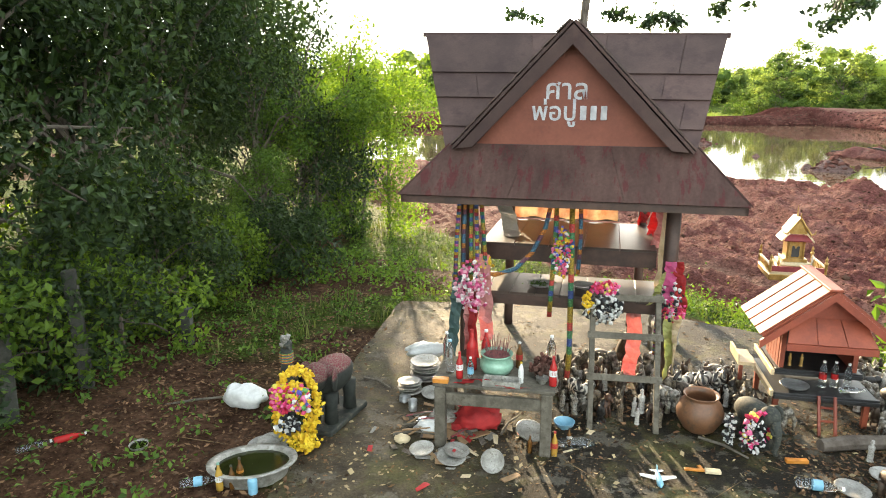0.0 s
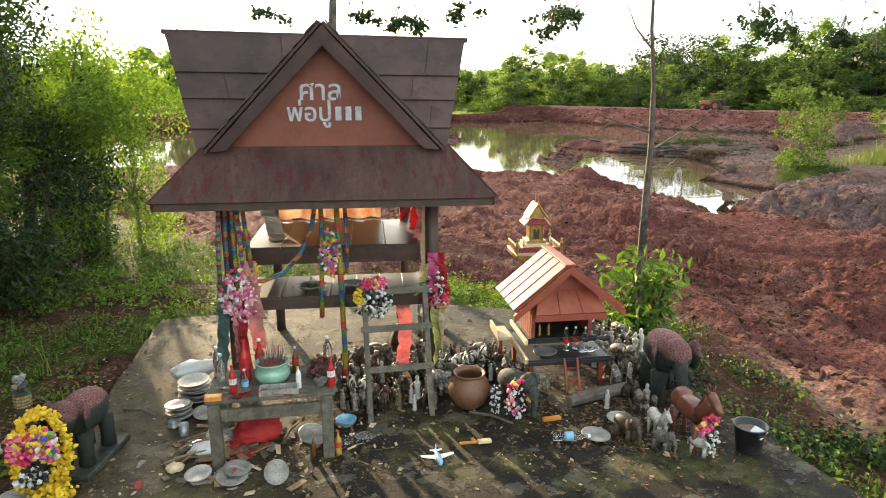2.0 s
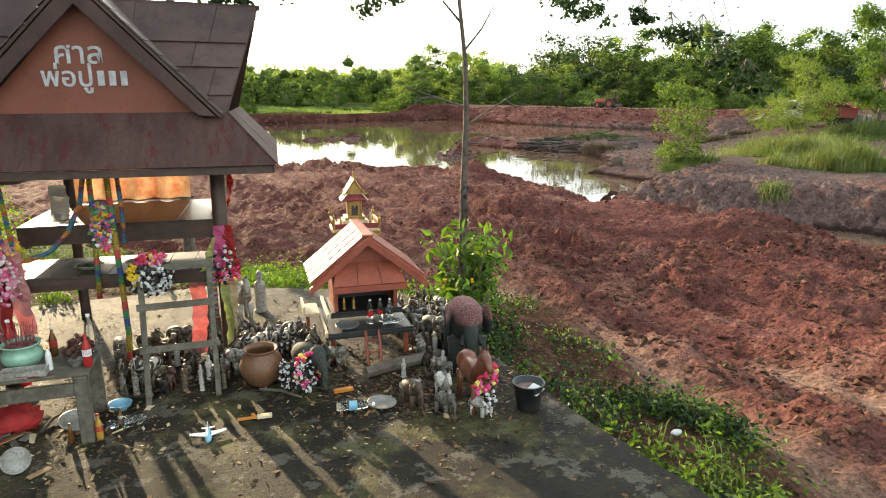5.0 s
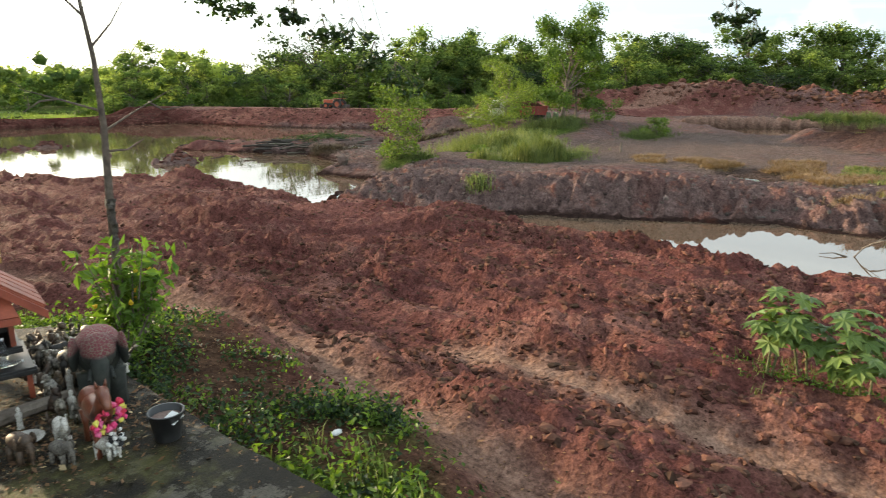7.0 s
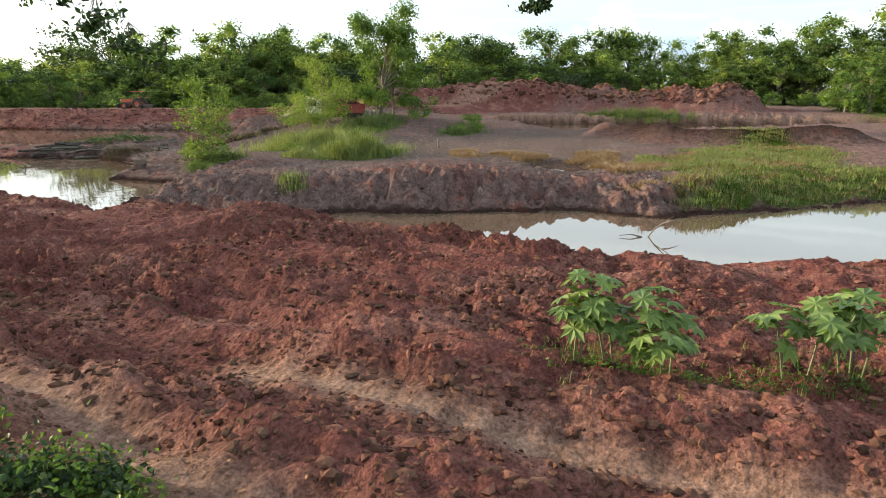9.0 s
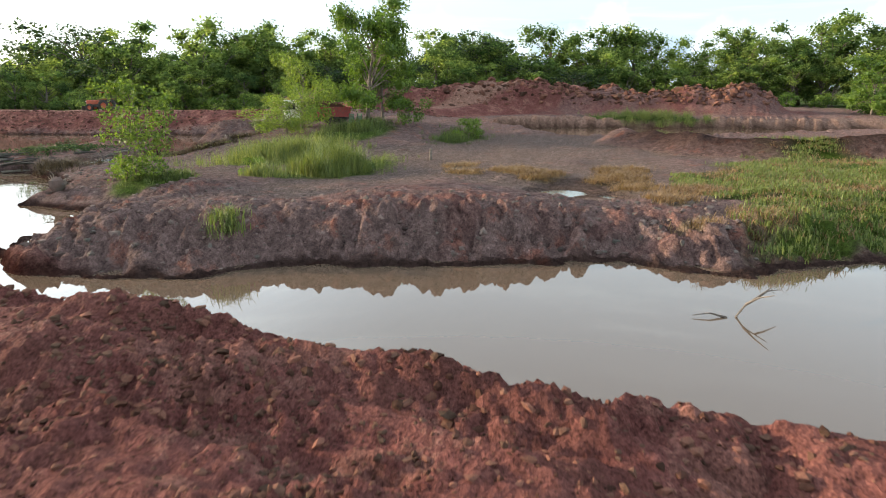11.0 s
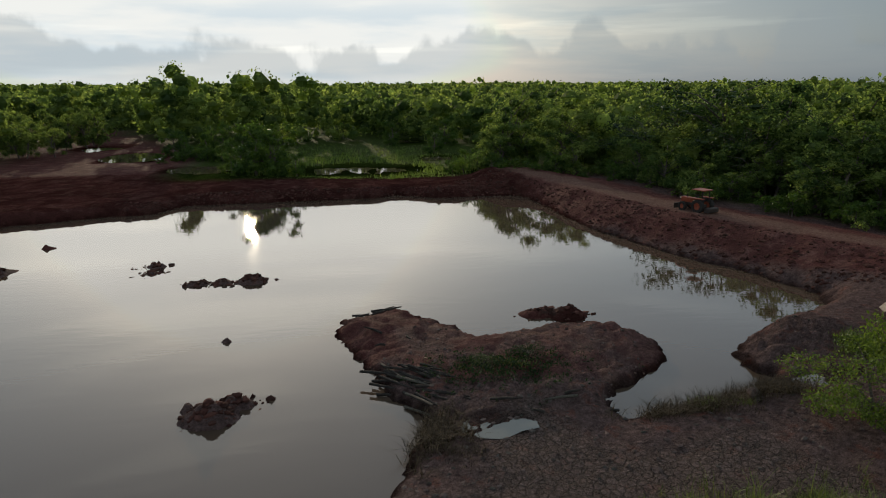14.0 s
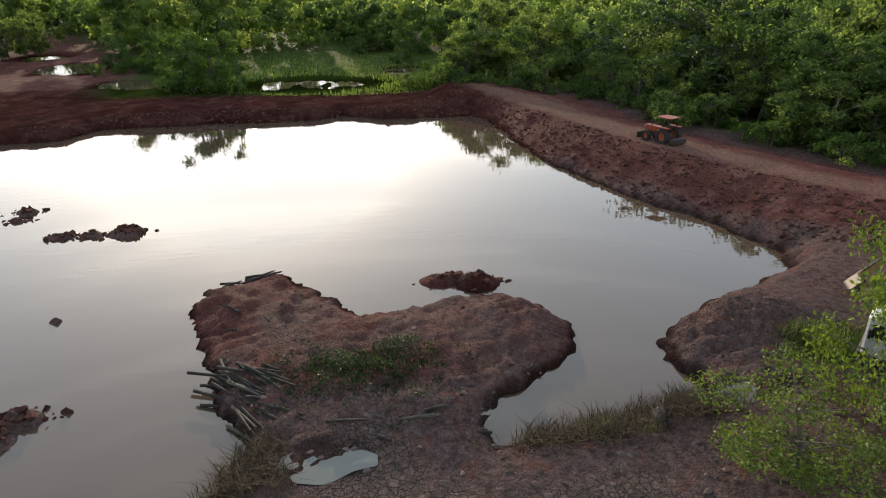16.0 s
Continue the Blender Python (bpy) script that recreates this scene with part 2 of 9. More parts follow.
SHORE_ISLE = [(38.2, 51.3), (37.2, 56), (35.7, 60.7), (36.2, 62.5), (40.5, 65.2), (42.4, 62.7), (45.7, 57.9), (49.1, 58), (52.8, 59.6), (56.5, 57.4), (57.4, 54.8), (55.8, 51), (53.4, 49.6), (51.5, 48.5), (50.7, 45.7), (53.3, 45.8), (58.5, 46.9), (61, 46.5)]
SHORE_EAST = [(61.4, 48.7), (60.5, 50.4), (61.3, 52.3), (64.8, 54.9), (68.5, 56.8), (73.8, 59.3), (75.2, 62), (73.8, 69.3), (69.9, 76.8), (66.5, 89.4), (65.5, 111.8), (63.8, 115), (52.5, 114.3), (45.7, 118), (42.5, 115.8), (15, 114.6), (12.4, 108.7), (6, 107.5), (-1, 104.7), (-14, 100), (-30, 92), (-40, 80)]
POND = np.array(SHORE_SOUTH + SHORE_BANK + SHORE_ISLE + SHORE_EAST, float)
BACK_POND = np.array([(84, 17), (89, 25), (94, 34), (100, 37), (108, 24), (114, -2), (120, -20), (104, -18), (94, -1.5), (87, 8)], float)
PUDDLES = [(44.2, 10.2, 2.9, 1.9), (43.7, 45.1, 1.7, 1.0), (62.6, 45.6, 2.0, 0.8), (41, 147, 13, 6.5), (60, 160, 4, 3), (57, 201, 4, 4), (-7, 174, 6, 9), (11, 147, 6, 5.5), (-21, 195, 6, 5)]
CREST = [(-14, 44), (2, 42), (9, 41.5), (12, 35.5), (16, 31), (18.0, 25), (17.8, 19.5), (17.9, 13), (18.1, 9), (18.2, 4.5), (18.6, 0), (20, -9)]
RIDGE = [(113, 56), (124, 34), (129, 13), (130, 3)]
MOUND = [(70, 10), (64.5, 5), (63, 0), (64.5, -8)]
LEDGE = [(43.5, 8.2), (40.6, 6.4), (40.4, 3.5), (42.5, 0.5)]
ROAD = [(66, 126), (71, 112), (73.5, 98), (77.5, 84.5), (84, 70), (92, 58), (104, 48), (126, 36)]
SLAB = [(-1.3, 0.2), (4.0, -0.2), (4.1, 3.6), (4.2, 6.6), (2.2, 8.0), (-0.55, 8.2), (-1.15, 5.0)]


def inside(poly, x, y):
    hit = np.zeros(x.shape, bool)
    for (x0, y0), (x1, y1) in zip(poly, np.roll(poly, -1, 0)):
        if y0 != y1:
            hit ^= ((y0 > y) != (y1 > y)) & (x < (x1 - x0) * (y - y0) / (y1 - y0) + x0)
    return hit


def off_line(line, x, y, close=False):
    """Distance to a line of points."""
    line = np.asarray(line, float)
    ends = np.roll(line, -1, 0) if close else line[1:]
    d = np.full(x.shape, 1e9)
    for (x0, y0), (x1, y1) in zip(line, ends):
        dx, dy = x1 - x0, y1 - y0
        t = np.clip(((x - x0) * dx + (y - y0) * dy) / (dx * dx + dy * dy + 1e-9), 0, 1)
        d = np.minimum(d, (x - x0 - t * dx) ** 2 + (y - y0 - t * dy) ** 2)
    return np.sqrt(d)


def shore(x, y):
    """Metres from the nearest water's edge; minus in the water."""
    wx = x + 0.9 * (fbm(x, y, 2.2, 4) - 0.5) + 0.9 * (fbm(x + 20, y, 0.9, 3) - 0.5)
    wy = y + 0.9 * (fbm(x + 50, y, 2.2, 4) - 0.5) + 0.9 * (fbm(x + 70, y, 0.9, 3) - 0.5)
    a = off_line(POND, wx, wy, True)
    a = np.where(inside(POND, wx, wy), -a, a)
    b = off_line(BACK_POND, wx, wy, True)
    b = np.where(inside(BACK_POND, wx, wy), -b, b)
    return np.minimum(a, b)


# spots of known height: x, y, z
SPOTS_NEAR = [(0, 0, 0), (0, 5, 0), (3, 4, 0), (1, 8, -0.05), (-4, 4, 0.05), (-4, 12, 0), (3.9, 0, -0.1), (5.2, 3, -0.35), (5, 6, -0.3), (6.7, 4, -0.95), (6, 1, -0.7), (6.2, 9, -0.95), (8.5, 6.5, -1.3), (8, 0, -1.2), (11, 6.5, -1.3), (11, 0, -1.3), (15, 9, -1.35), (18.2, 9, -1.55), (18.2, 6.3, -1.75), (18.2, 4.4, -1.6), (18.9, 2.5, -2.2), (18.0, 12.2, -1.35), (17.8, 16.5, -1.35), (18.0, 21, -1.6), (19.4, 17, -2.5), (19.6, 21, -2.6), (20.2, 9, -2.7), (20.2, 4.5, -2.75), (19.9, 13, -2.6), (20.2, 0.5, -2.3), (18.6, 0.4, -1.5), (18.6, -2.6, -1.95), (18.4, -5, -1.7), (16.5, 4, -1.45), (16.5, 12, -1.4), (3, 12, -0.8), (-2, 20, -1.0), (6, 22, -1.5), (14, 20, -1.4), (8, 34, -1.8), (2, 38, -2.0), (16, -6, -1.4), (8, -10, -0.6), (-15, 10, 0.2), (-15, 30, -0.6), (0, -12, 0.2)]
SPOTS_FAR = [(27.5, 18.4, -1.75), (31, 12, -1.5), (34, 14, -1.7), (34.4, 29, -2.1), (35, 5, -2.2), (36, 22, -2.5), (43.5, 9.3, -2.8), (48, 4, -2.4), (45, 24, -2.75), (55, 23, -2.8), (52, 36, -2.75), (48, 42, -2.9), (66, 40, -1.6), (72, 38, -0.8), (47, 51, -2.2), (53, 55, -2.3), (38, 61, -2.6), (68, 50, -1.6), (40, -2, -2.3), (70, 5, -2.6), (70, 24, -2.7), (30, 122, -1.9), (0, 120, -2), (90, 110, -1.2), (80, 52, -1.2), (110, 60, -1.2), (100, 40, -1.6), (150, 20, -1), (40, 145, -2.7), (-20, 170, -2.3), (120, 200, -1.5)]
SPOTS = np.array(SPOTS_NEAR + SPOTS_FAR, float)


def land(x, y):
    """The even lie of the land, without its edges and clods."""
    num, den = 0.0, 0.0
    for sx, sy, sz in SPOTS:
        r2 = (x - sx) ** 2 + (y - sy) ** 2
        w = 1.0 / (r2 + 0.6 + 0.02 * (abs(sx) + abs(sy))) ** 1.7
        num, den = num + w * sz, den + w
    return num / den


def masks(x, y):
    """The zones of the ground: red mud, grass, cracked clay, trodden road, shrine yard."""
    wob = 1.6 * (fbm(x, y, 3.0, 4) - 0.5)
    yard_edge = np.interp(y, (-30, -4, 1, 3, 5, 7, 9, 11, 14, 26), (7.0, 5.1, 5.1, 5.5, 5.8, 5.85, 5.5, 4.0, 1.0, -4.0))
    yard = step(0.5, -0.5, x - yard_edge + 0.6 * wob) * step(30, 22, y + wob)
    south = step(-1, 1, SOUTH_SIDE(x, y))
    red = south * (1 - yard)
    return yard, south, red, wob


def SOUTH_SIDE(x, y):
    """Plus on the shrine's side of the channel and pond."""
    edge = np.interp(y, (-60, -10, 4, 14, 20, 28, 34, 45, 60), (24, 27, 26, 24.2, 23.4, 25, 22, 15, 4))
    return np.where(y < 60, edge - x, -5.0)


def height(x, y, fine=True):
    s = shore(x, y)
    yard, south, red, wob = masks(x, y)
    z = land(x, y)
    # heaped edge along the water on the shrine's side
    c = off_line(CREST, x, y)
    z = z + south * np.exp(-(c / 1.5) ** 2) * (0.02 + 0.75 * (fbm(x, y, 3.1, 3) - 0.47))
    z = z + 0.75 * np.exp(-((x - 17.6) / 0.9) ** 2 - ((y - 27.6) / 1.3) ** 2) + 0.3 * np.exp(-((x - 18.2) / 1.0) ** 2 - ((y - 12.5) / 1.6) ** 2)
    # bank road with its stony slope
    r = off_line(ROAD, x, y)
    z = np.where(r < 16, z + (-0.5 - z) * step(8.0, 3.2, r), z)
    # spoil hill behind
    hill = np.exp(-(off_line(RIDGE, x + 3.0 * (fbm(x, y, 7.0, 3) - 0.5), y) / 6.0) ** 4)
    z = z + 3.0 * hill * (0.45 + 1.0 * fbm(x, y, 8, 4))
    hill2 = np.exp(-((x - 91) / 6) ** 2 - ((y - 50) / 7) ** 2)
    z = z + 1.2 * hill2 * (0.6 + 0.8 * fbm(x, y, 4, 4))
    z = z + 1.4 * np.exp(-((x - 73.0) / 2.4) ** 2 - ((y - 12.3) / 1.8) ** 2)
    # dark mound along the back pond, and the grey foot of the bank road
    z = z + 1.35 * np.exp(-(off_line(MOUND, x, y) / 2.0) ** 2) * (0.55 + 0.9 * fbm(x, y, 3.0, 4))
    z = z + 0.9 * np.exp(-((x - 66) / 3.2) ** 2 - ((y - 51.5) / 2.6) ** 2)
    # ridge of clay along the channel's far bank
    wide = np.where(south > 0.5, 1.7, np.where(r < 12, 5.0, np.where(x + 0.2 * y > 106, 0.9, 2.6)))
    bank = 1 - (1 - np.clip(s / wide, 0, 1)) ** np.where((south < 0.5) & (y < 34), 1.15, 2.0)
    z = np.where(s > 0, WATER + 0.04 + (z - WATER) * bank, WATER - 0.06 - 0.5 * np.minimum(-s, 3))
    # islets
    for ix, iy, ir, iz in ((29.2, 49.3, 1.4, 0.75), (30.3, 50.6, 1.0, 0.5), (27.9, 50.4, 0.5, 0.3), (51.3, 61.8, 1.5, 0.45), (53.2, 61.0, 1.6, 0.5), (28.7, 74.3, 1.5, 0.35), (26.2, 74.2, 0.9, 0.25), (24.0, 74.4, 1.2, 0.28), (19.0, 81.0, 1.0, 0.4), (19.2, 78.8, 0.7, 0.3), (28.5, 60.2, 0.5, 0.25), (4.2, 81, 2.4, 0.5), (6, 90.7, 0.9, 0.3)):
        e = np.exp(-(((x - ix) / ir) ** 2 + ((y - iy) / (ir * 0.8)) ** 2))
        z = np.where(e > 0.2, np.maximum(z, WATER - 0.35 + (iz + 0.5) * e * (0.45 + 1.1 * fbm(x, y, 0.9, 4))), z)
    if fine:
        dry = step(-0.2, 0.6, s)
        # clods and ruts in the mud
        rough = step(0.30, 0.62, fbm(x, y, 2.1, 3)) * (0.35 + 0.65 * step(7.5, 10, x + 0.1 * y))
        flat = np.exp(-(off_line(RUT_A, x + 0.25 * wob, y) / 0.6) ** 2) + np.exp(-(off_line(RUT_B, x + 0.25 * wob, y) / 0.6) ** 2)
        rough = rough * np.clip(1 - flat, 0, 1)
        lump = 0.05 * clods(x, y, 0.95, 3) + 0.06 * clods(x, y, 0.40, 5) + 0.07 * clods(x, y, 0.22, 11) + 0.5 * (0.24 - np.abs(fbm(x, y, 0.85, 5, 0.66) - 0.5))
        # long furrows left by the machines, following the ruts
        across = x - np.interp(y, [p[1] for p in RUT_B[::-1]], [p[0] for p in RUT_B[::-1]])
        furrow = fbm(across + 0.5 * (fbm(x, y, 1.6, 3) - 0.5), y * 0.15, 0.85, 4, 0.6) - 0.5
        z = z + dry * red * furrow * 0.95 * step(12, 8, across) * np.clip(1 - 0.7 * flat, 0, 1)
        crumb = np.abs(fbm(x, y, 0.38, 3, 0.75) - 0.5)
        z = z + dry * red * ((fbm(x, y, 1.8, 4) - 0.5) * 0.2 - crumb * 0.55 * (0.4 + rough) * (1 - 0.6 * np.clip(flat, 0, 1)) + (lump - 0.06) * (0.25 + 1.25 * rough))
        far_lump = 0.9 * clods(x, y, 3.6, 7) + 0.6 * clods(x, y, 1.9, 9)
        z = z + far_lump * (hill + 0.6 * hill2)
        for line, w in ((RUT_A, 0.42), (RUT_B, 0.42), (RUT_C, 0.35)):
            d = off_line(line, x + 0.25 * wob, y)
            z = z - 0.16 * np.exp(-(d / w) ** 2) * red + 0.10 * np.exp(-((d - 1.7 * w) / (0.5 * w)) ** 2) * red
        north = (1 - south) * dry
        along = -0.47 * x + 0.88 * y
        gul = np.abs(fbm(along + 0.8 * (fbm(x, y, 1.1, 3) - 0.5), s * 0.3, 0.9, 4, 0.6) - 0.5) * 2
        slope = step(0, 0.5, s) * step(6.0, 2.0, s)
        isle_rough = step(44, 47, y) * step(68, 64, y) * step(60, 57, x)
        z = z + isle_rough * north * (0.14 * clods(x, y, 0.7, 19) - 0.75 * np.abs(fbm(x, y, 1.5, 4, 0.6) - 0.5) + 0.35 * (fbm(x * 0.5 + y * 0.3, y, 1.2, 4) - 0.5))
        spit_rib = np.abs(fbm(along, s * 0.25, 1.1, 3, 0.6) - 0.5) * 2
        z = z + isle_rough * north * step(3.2, 1.4, s) * 0.6 * (spit_rib - 0.3)
        z = z - 0.4 * north * np.exp(-(off_line(LEDGE, x + 0.5 * wob, y) / 0.45) ** 2)
        # grooves left by tracks and rain on the clay beside the inlet
        grooved = north * np.exp(-((x - 63.6) / 3.6) ** 2 - ((y - 51.2) / 3.4) ** 2) * step(0.1, 0.6, s)
        z = z + grooved * (0.26 * np.sin((0.45 * x + 0.9 * y + 1.4 * fbm(x, y, 2.5, 3)) * 6.6) + 0.8 * (fbm(x, y, 2.0, 4) - 0.5))
        z = z + north * (0.05 * clods(x, y, 0.6, 13) * step(9, 4, s) + 0.10 * clods(x, y, 1.7, 23) * step(9, 3, s) * step(0.5, 1.5, s) * step(34, 28, y) + (fbm(x, y, 2.6, 4) - 0.5) * 0.42 - (1 - gul) ** 4 * (0.5 * step(30, 26, y) + 0.1) * slope + 0.10 * (fbm(x, y, 0.6, 3) - 0.5) * step(8, 3, s))
        # ribs and clods on the face of the far bank
        face = north * step(0.1, 0.5, s) * step(5.5, 2.5, s) * step(32, 27, y) * step(46, 40, x)
        rib = np.abs(fbm(along + 0.7 * (fbm(x, y, 0.9, 3) - 0.5), s * 0.2, 0.5, 4, 0.65) - 0.5) * 2
        z = z + face * (0.5 * (rib - 0.3) + 0.06 * clods(x, y, 0.45, 29) + 0.05 * clods(x, y, 0.26, 31))
        z = z + north * step(9, 5, s) * step(2.5, 4, s) * step(34, 28, y) * (0.10 * clods(x, y, 0.4, 33) - 0.12 * np.abs(fbm(x, y, 0.8, 3) - 0.5))
        z = z + yard * ((fbm(x, y, 1.3, 4) - 0.5) * 0.10)
        on_slab = inside(np.array(SLAB), x, y)
        z = np.where(on_slab, z - 0.06, z)
    for px, py, pa, pb in PUDDLES:
        e = ((x - px) / pa) ** 2 + ((y - py) / pb) ** 2
        z = np.where(e < 2.2, z - (0.14 if pa < 3 else 0.22) * step(2.0, 0.5, e + 1.2 * (fbm(x, y, 1.6, 3) - 0.5)), z)
    return z


RUT_A = [(3.5, 15), (5.3, 12.9), (6.9, 9.6), (7.0, 7.8), (6.75, 5.6), (6.35, 4.1), (5.85, 2.6), (5.65, 1.4), (5.6, -1), (5.6, -6)]
RUT_B = [(5.0, 17), (8.2, 12), (9.4, 8.4), (9.0, 5.6), (8.7, 4.2), (8.4, 2.2), (8.45, -0.4), (8.5, -6)]
RUT_C = [(9, 20), (11.5, 14), (12.4, 9), (12.6, 5), (12.0, 1), (11.8, -6)]


def spaced(*runs):
    """Coordinates whose spacing changes from run to run: (from, to, step)."""
    out = []
    for a, b, d in runs:
        out.append(np.linspace(a, b, max(2, int(round(abs(b - a) / d)) + 1))[:-1])
    return np.concatenate(out + [[runs[-1][1]]])


def grown(a, d, far, rate=1.16):
    out = [a]
    while abs(out[-1]) < far:
        out.append(out[-1] + d)
        d *= rate
    return np.array(out)


xs = np.concatenate([grown(-9, -0.4, 3200)[:0:-1], spaced((-9, -4, 0.3), (-4, 4.5, 0.13), (4.5, 20.5, 0.085), (20.5, 36, 0.14), (36, 70, 0.27), (70, 112, 0.7)), grown(112, 0.8, 3200)[1:]])
ys = np.concatenate([grown(-8, -0.4, 3200)[:0:-1], spaced((-8, -3, 0.16), (-3, 15, 0.095), (15, 28, 0.17), (28, 66, 0.31), (66, 120, 0.65)), grown(120, 0.8, 3200)[1:]])
GX, GY = np.meshgrid(xs, ys)
GZ = height(GX, GY)


def ground_at(x, y):
    """The built ground's height at a place."""
    i = int(np.clip(np.searchsorted(xs, x) - 1, 0, len(xs) - 2))
    j = int(np.clip(np.searchsorted(ys, y) - 1, 0, len(ys) - 2))
    u, v = (x - xs[i]) / (xs[i + 1] - xs[i]), (y - ys[j]) / (ys[j + 1] - ys[j])
    return float((GZ[j, i] * (1 - u) + GZ[j, i + 1] * u) * (1 - v) + (GZ[j + 1, i] * (1 - u) + GZ[j + 1, i + 1] * u) * v)


# ---- materials ----
def ground_material():
    m, nodes, links, b = mat("earth", 0.9)
    b.inputs["Specular IOR Level"].default_value = 0.0
    b.inputs["Diffuse Roughness"].default_value = 0.5
    tc = nodes.new("ShaderNodeTexCoord").outputs["Object"]

    def zone(name):
        a = nodes.new("ShaderNodeAttribute")
        a.attribute_name = name
        return a.outputs["Fac"]
    big = noise_node(nodes, links, 0.45, 6, 0.62, vec=tc)
    mid = noise_node(nodes, links, 2.6, 6, 0.65, vec=tc)
    fine = noise_node(nodes, links, 22.0, 4, 0.7, vec=tc)
    red = ramp_node(nodes, links, mid, 0.3, 0.7, (0.062, 0.026, 0.022), (0.265, 0.117, 0.097))
    red = mix_node(nodes, links, ramp_node(nodes, links, big, 0.45, 0.62, (0, 0, 0), (0.8, 0.8, 0.8)), red, (0.255, 0.124, 0.102))
    brown = noise_node(nodes, links, 0.9, 7, 0.72, vec=(mix_node(nodes, links, 0.5, tc, (7.0, 3.0, 1.0))))
    red = mix_node(nodes, links, ramp_node(nodes, links, brown, 0.50, 0.62, (0, 0, 0), (0.7, 0.7, 0.7)), red, (0.100, 0.056, 0.039))
    red = mix_node(nodes, links, ramp_node(nodes, links, brown, 0.46, 0.36, (0, 0, 0), (0.6, 0.6, 0.6)), red, (0.130, 0.043, 0.040))
    clay = ramp_node(nodes, links, mid, 0.3, 0.7, (0.068, 0.044, 0.041), (0.222, 0.146, 0.134))
    clay = mix_node(nodes, links, ramp_node(nodes, links, noise_node(nodes, links, 0.8, 6, 0.68, vec=tc), 0.55, 0.66, (0, 0, 0), (0.8, 0.8, 0.8)), clay, (0.200, 0.086, 0.066))
    soil = ramp_node(nodes, links, mid, 0.3, 0.7, (0.040, 0.020, 0.013), (0.120, 0.066, 0.042))
    road = ramp_node(nodes, links, mid, 0.3, 0.7, (0.19, 0.110, 0.082), (0.35, 0.22, 0.168))
    grass = ramp_node(nodes, links, mid, 0.3, 0.7, (0.030, 0.050, 0.010), (0.085, 0.12, 0.024))
    straw = ramp_node(nodes, links, mid, 0.3, 0.7, (0.09, 0.065, 0.045), (0.19, 0.145, 0.10))
    col = mix_node(nodes, links, zone("south"), clay, red)
    col = mix_node(nodes, links, zone("yard"), col, soil)
    col = mix_node(nodes, links, zone("road"), col, road)
    # cracked drying clay
    vo = nodes.new("ShaderNodeTexVoronoi")
    vo.feature = "DISTANCE_TO_EDGE"
    vo.inputs["Scale"].default_value = 3.0
    warp = mix_node(nodes, links, 0.06, tc, noise_node(nodes, links, 3.0, 3, vec=tc))
    links.new(warp, vo.inputs["Vector"])
    cell = nodes.new("ShaderNodeTexVoronoi")
    cell.inputs["Scale"].default_value = 3.0
    links.new(warp, cell.inputs["Vector"])
    tone = nodes.new("ShaderNodeRGBToBW")
    links.new(cell.outputs["Color"], tone.inputs[0])
    cells = ramp_node(nodes, links, tone.outputs[0], 0.15, 0.85, (0.62, 0.60, 0.58), (1.2, 1.2, 1.2))
    col = mix_node(nodes, links, zone("crack"), col, mix_node(nodes, links, 1.0, col, cells, "MULTIPLY"))
    crack = ramp_node(nodes, links, vo.outputs["Distance"], 0.02, 0.09, (1, 1, 1), (0, 0, 0))
    cz = mix_node(nodes, links, 1.0, crack, zone("crack"), "MULTIPLY")
    col = mix_node(nodes, links, cz, col, (0.035, 0.024, 0.02))
    pale = mix_node(nodes, links, 1.0, ramp_node(nodes, links, fine, 0.35, 0.7, (0, 0, 0), (0.75, 0.75, 0.75)), zone("crack"), "MULTIPLY")
    col = mix_node(nodes, links, pale, col, (0.25, 0.195, 0.168))
    gz = mix_node(nodes, links, 1.0, zone("grass"), ramp_node(nodes, links, noise_node(nodes, links, 7.0, 5, vec=tc), 0.33, 0.55, (0, 0, 0), (1, 1, 1)), "MULTIPLY")
    gz = mix_node(nodes, links, zone("grass"), gz, zone("grass"))
    col = mix_node(nodes, links, gz, col, grass)
    col = mix_node(nodes, links, zone("straw"), col, straw)
    # mottling of grain; its strong contrast stands for lit and shadowed crumbs
    grain = ramp_node(nodes, links, mix_node(nodes, links, 0.45, fine, noise_node(nodes, links, 7.0, 6, 0.75, vec=tc)), 0.36, 0.64, (0.20, 0.18, 0.18), (1.42, 1.42, 1.38))
    col = mix_node(nodes, links, 0.9, col, grain, "MULTIPLY")
    wet_shade = zone("wet_shade")
    col = mix_node(nodes, links, wet_shade, col, mix_node(nodes, links, 1.0, col, (0.26, 0.25, 0.24), "MULTIPLY"))
    links.new(col, b.inputs["Base Color"])
    links.new(ramp_node(nodes, links, wet_shade, 0.0, 1.0, (0.85,) * 3, (0.5,) * 3), b.inputs["Roughness"])
    links.new(ramp_node(nodes, links, wet_shade, 0.0, 0.3, (0.02,) * 3, (0.0,) * 3), b.inputs["Specular IOR Level"])
    v2 = nodes.new("ShaderNodeTexVoronoi")
    v2.inputs["Scale"].default_value = 9.0
    links.new(mix_node(nodes, links, 0.08, tc, noise_node(nodes, links, 9.0, 2, vec=tc)), v2.inputs["Vector"])
    h = mix_node(nodes, links, 0.5, mid, fine)
    h = mix_node(nodes, links, 0.35, h, v2.outputs["Distance"])
    h = mix_node(nodes, links, cz, h, (0, 0, 0))
    bump_node(nodes, links, b, h, 1.0, 0.17)
    return m


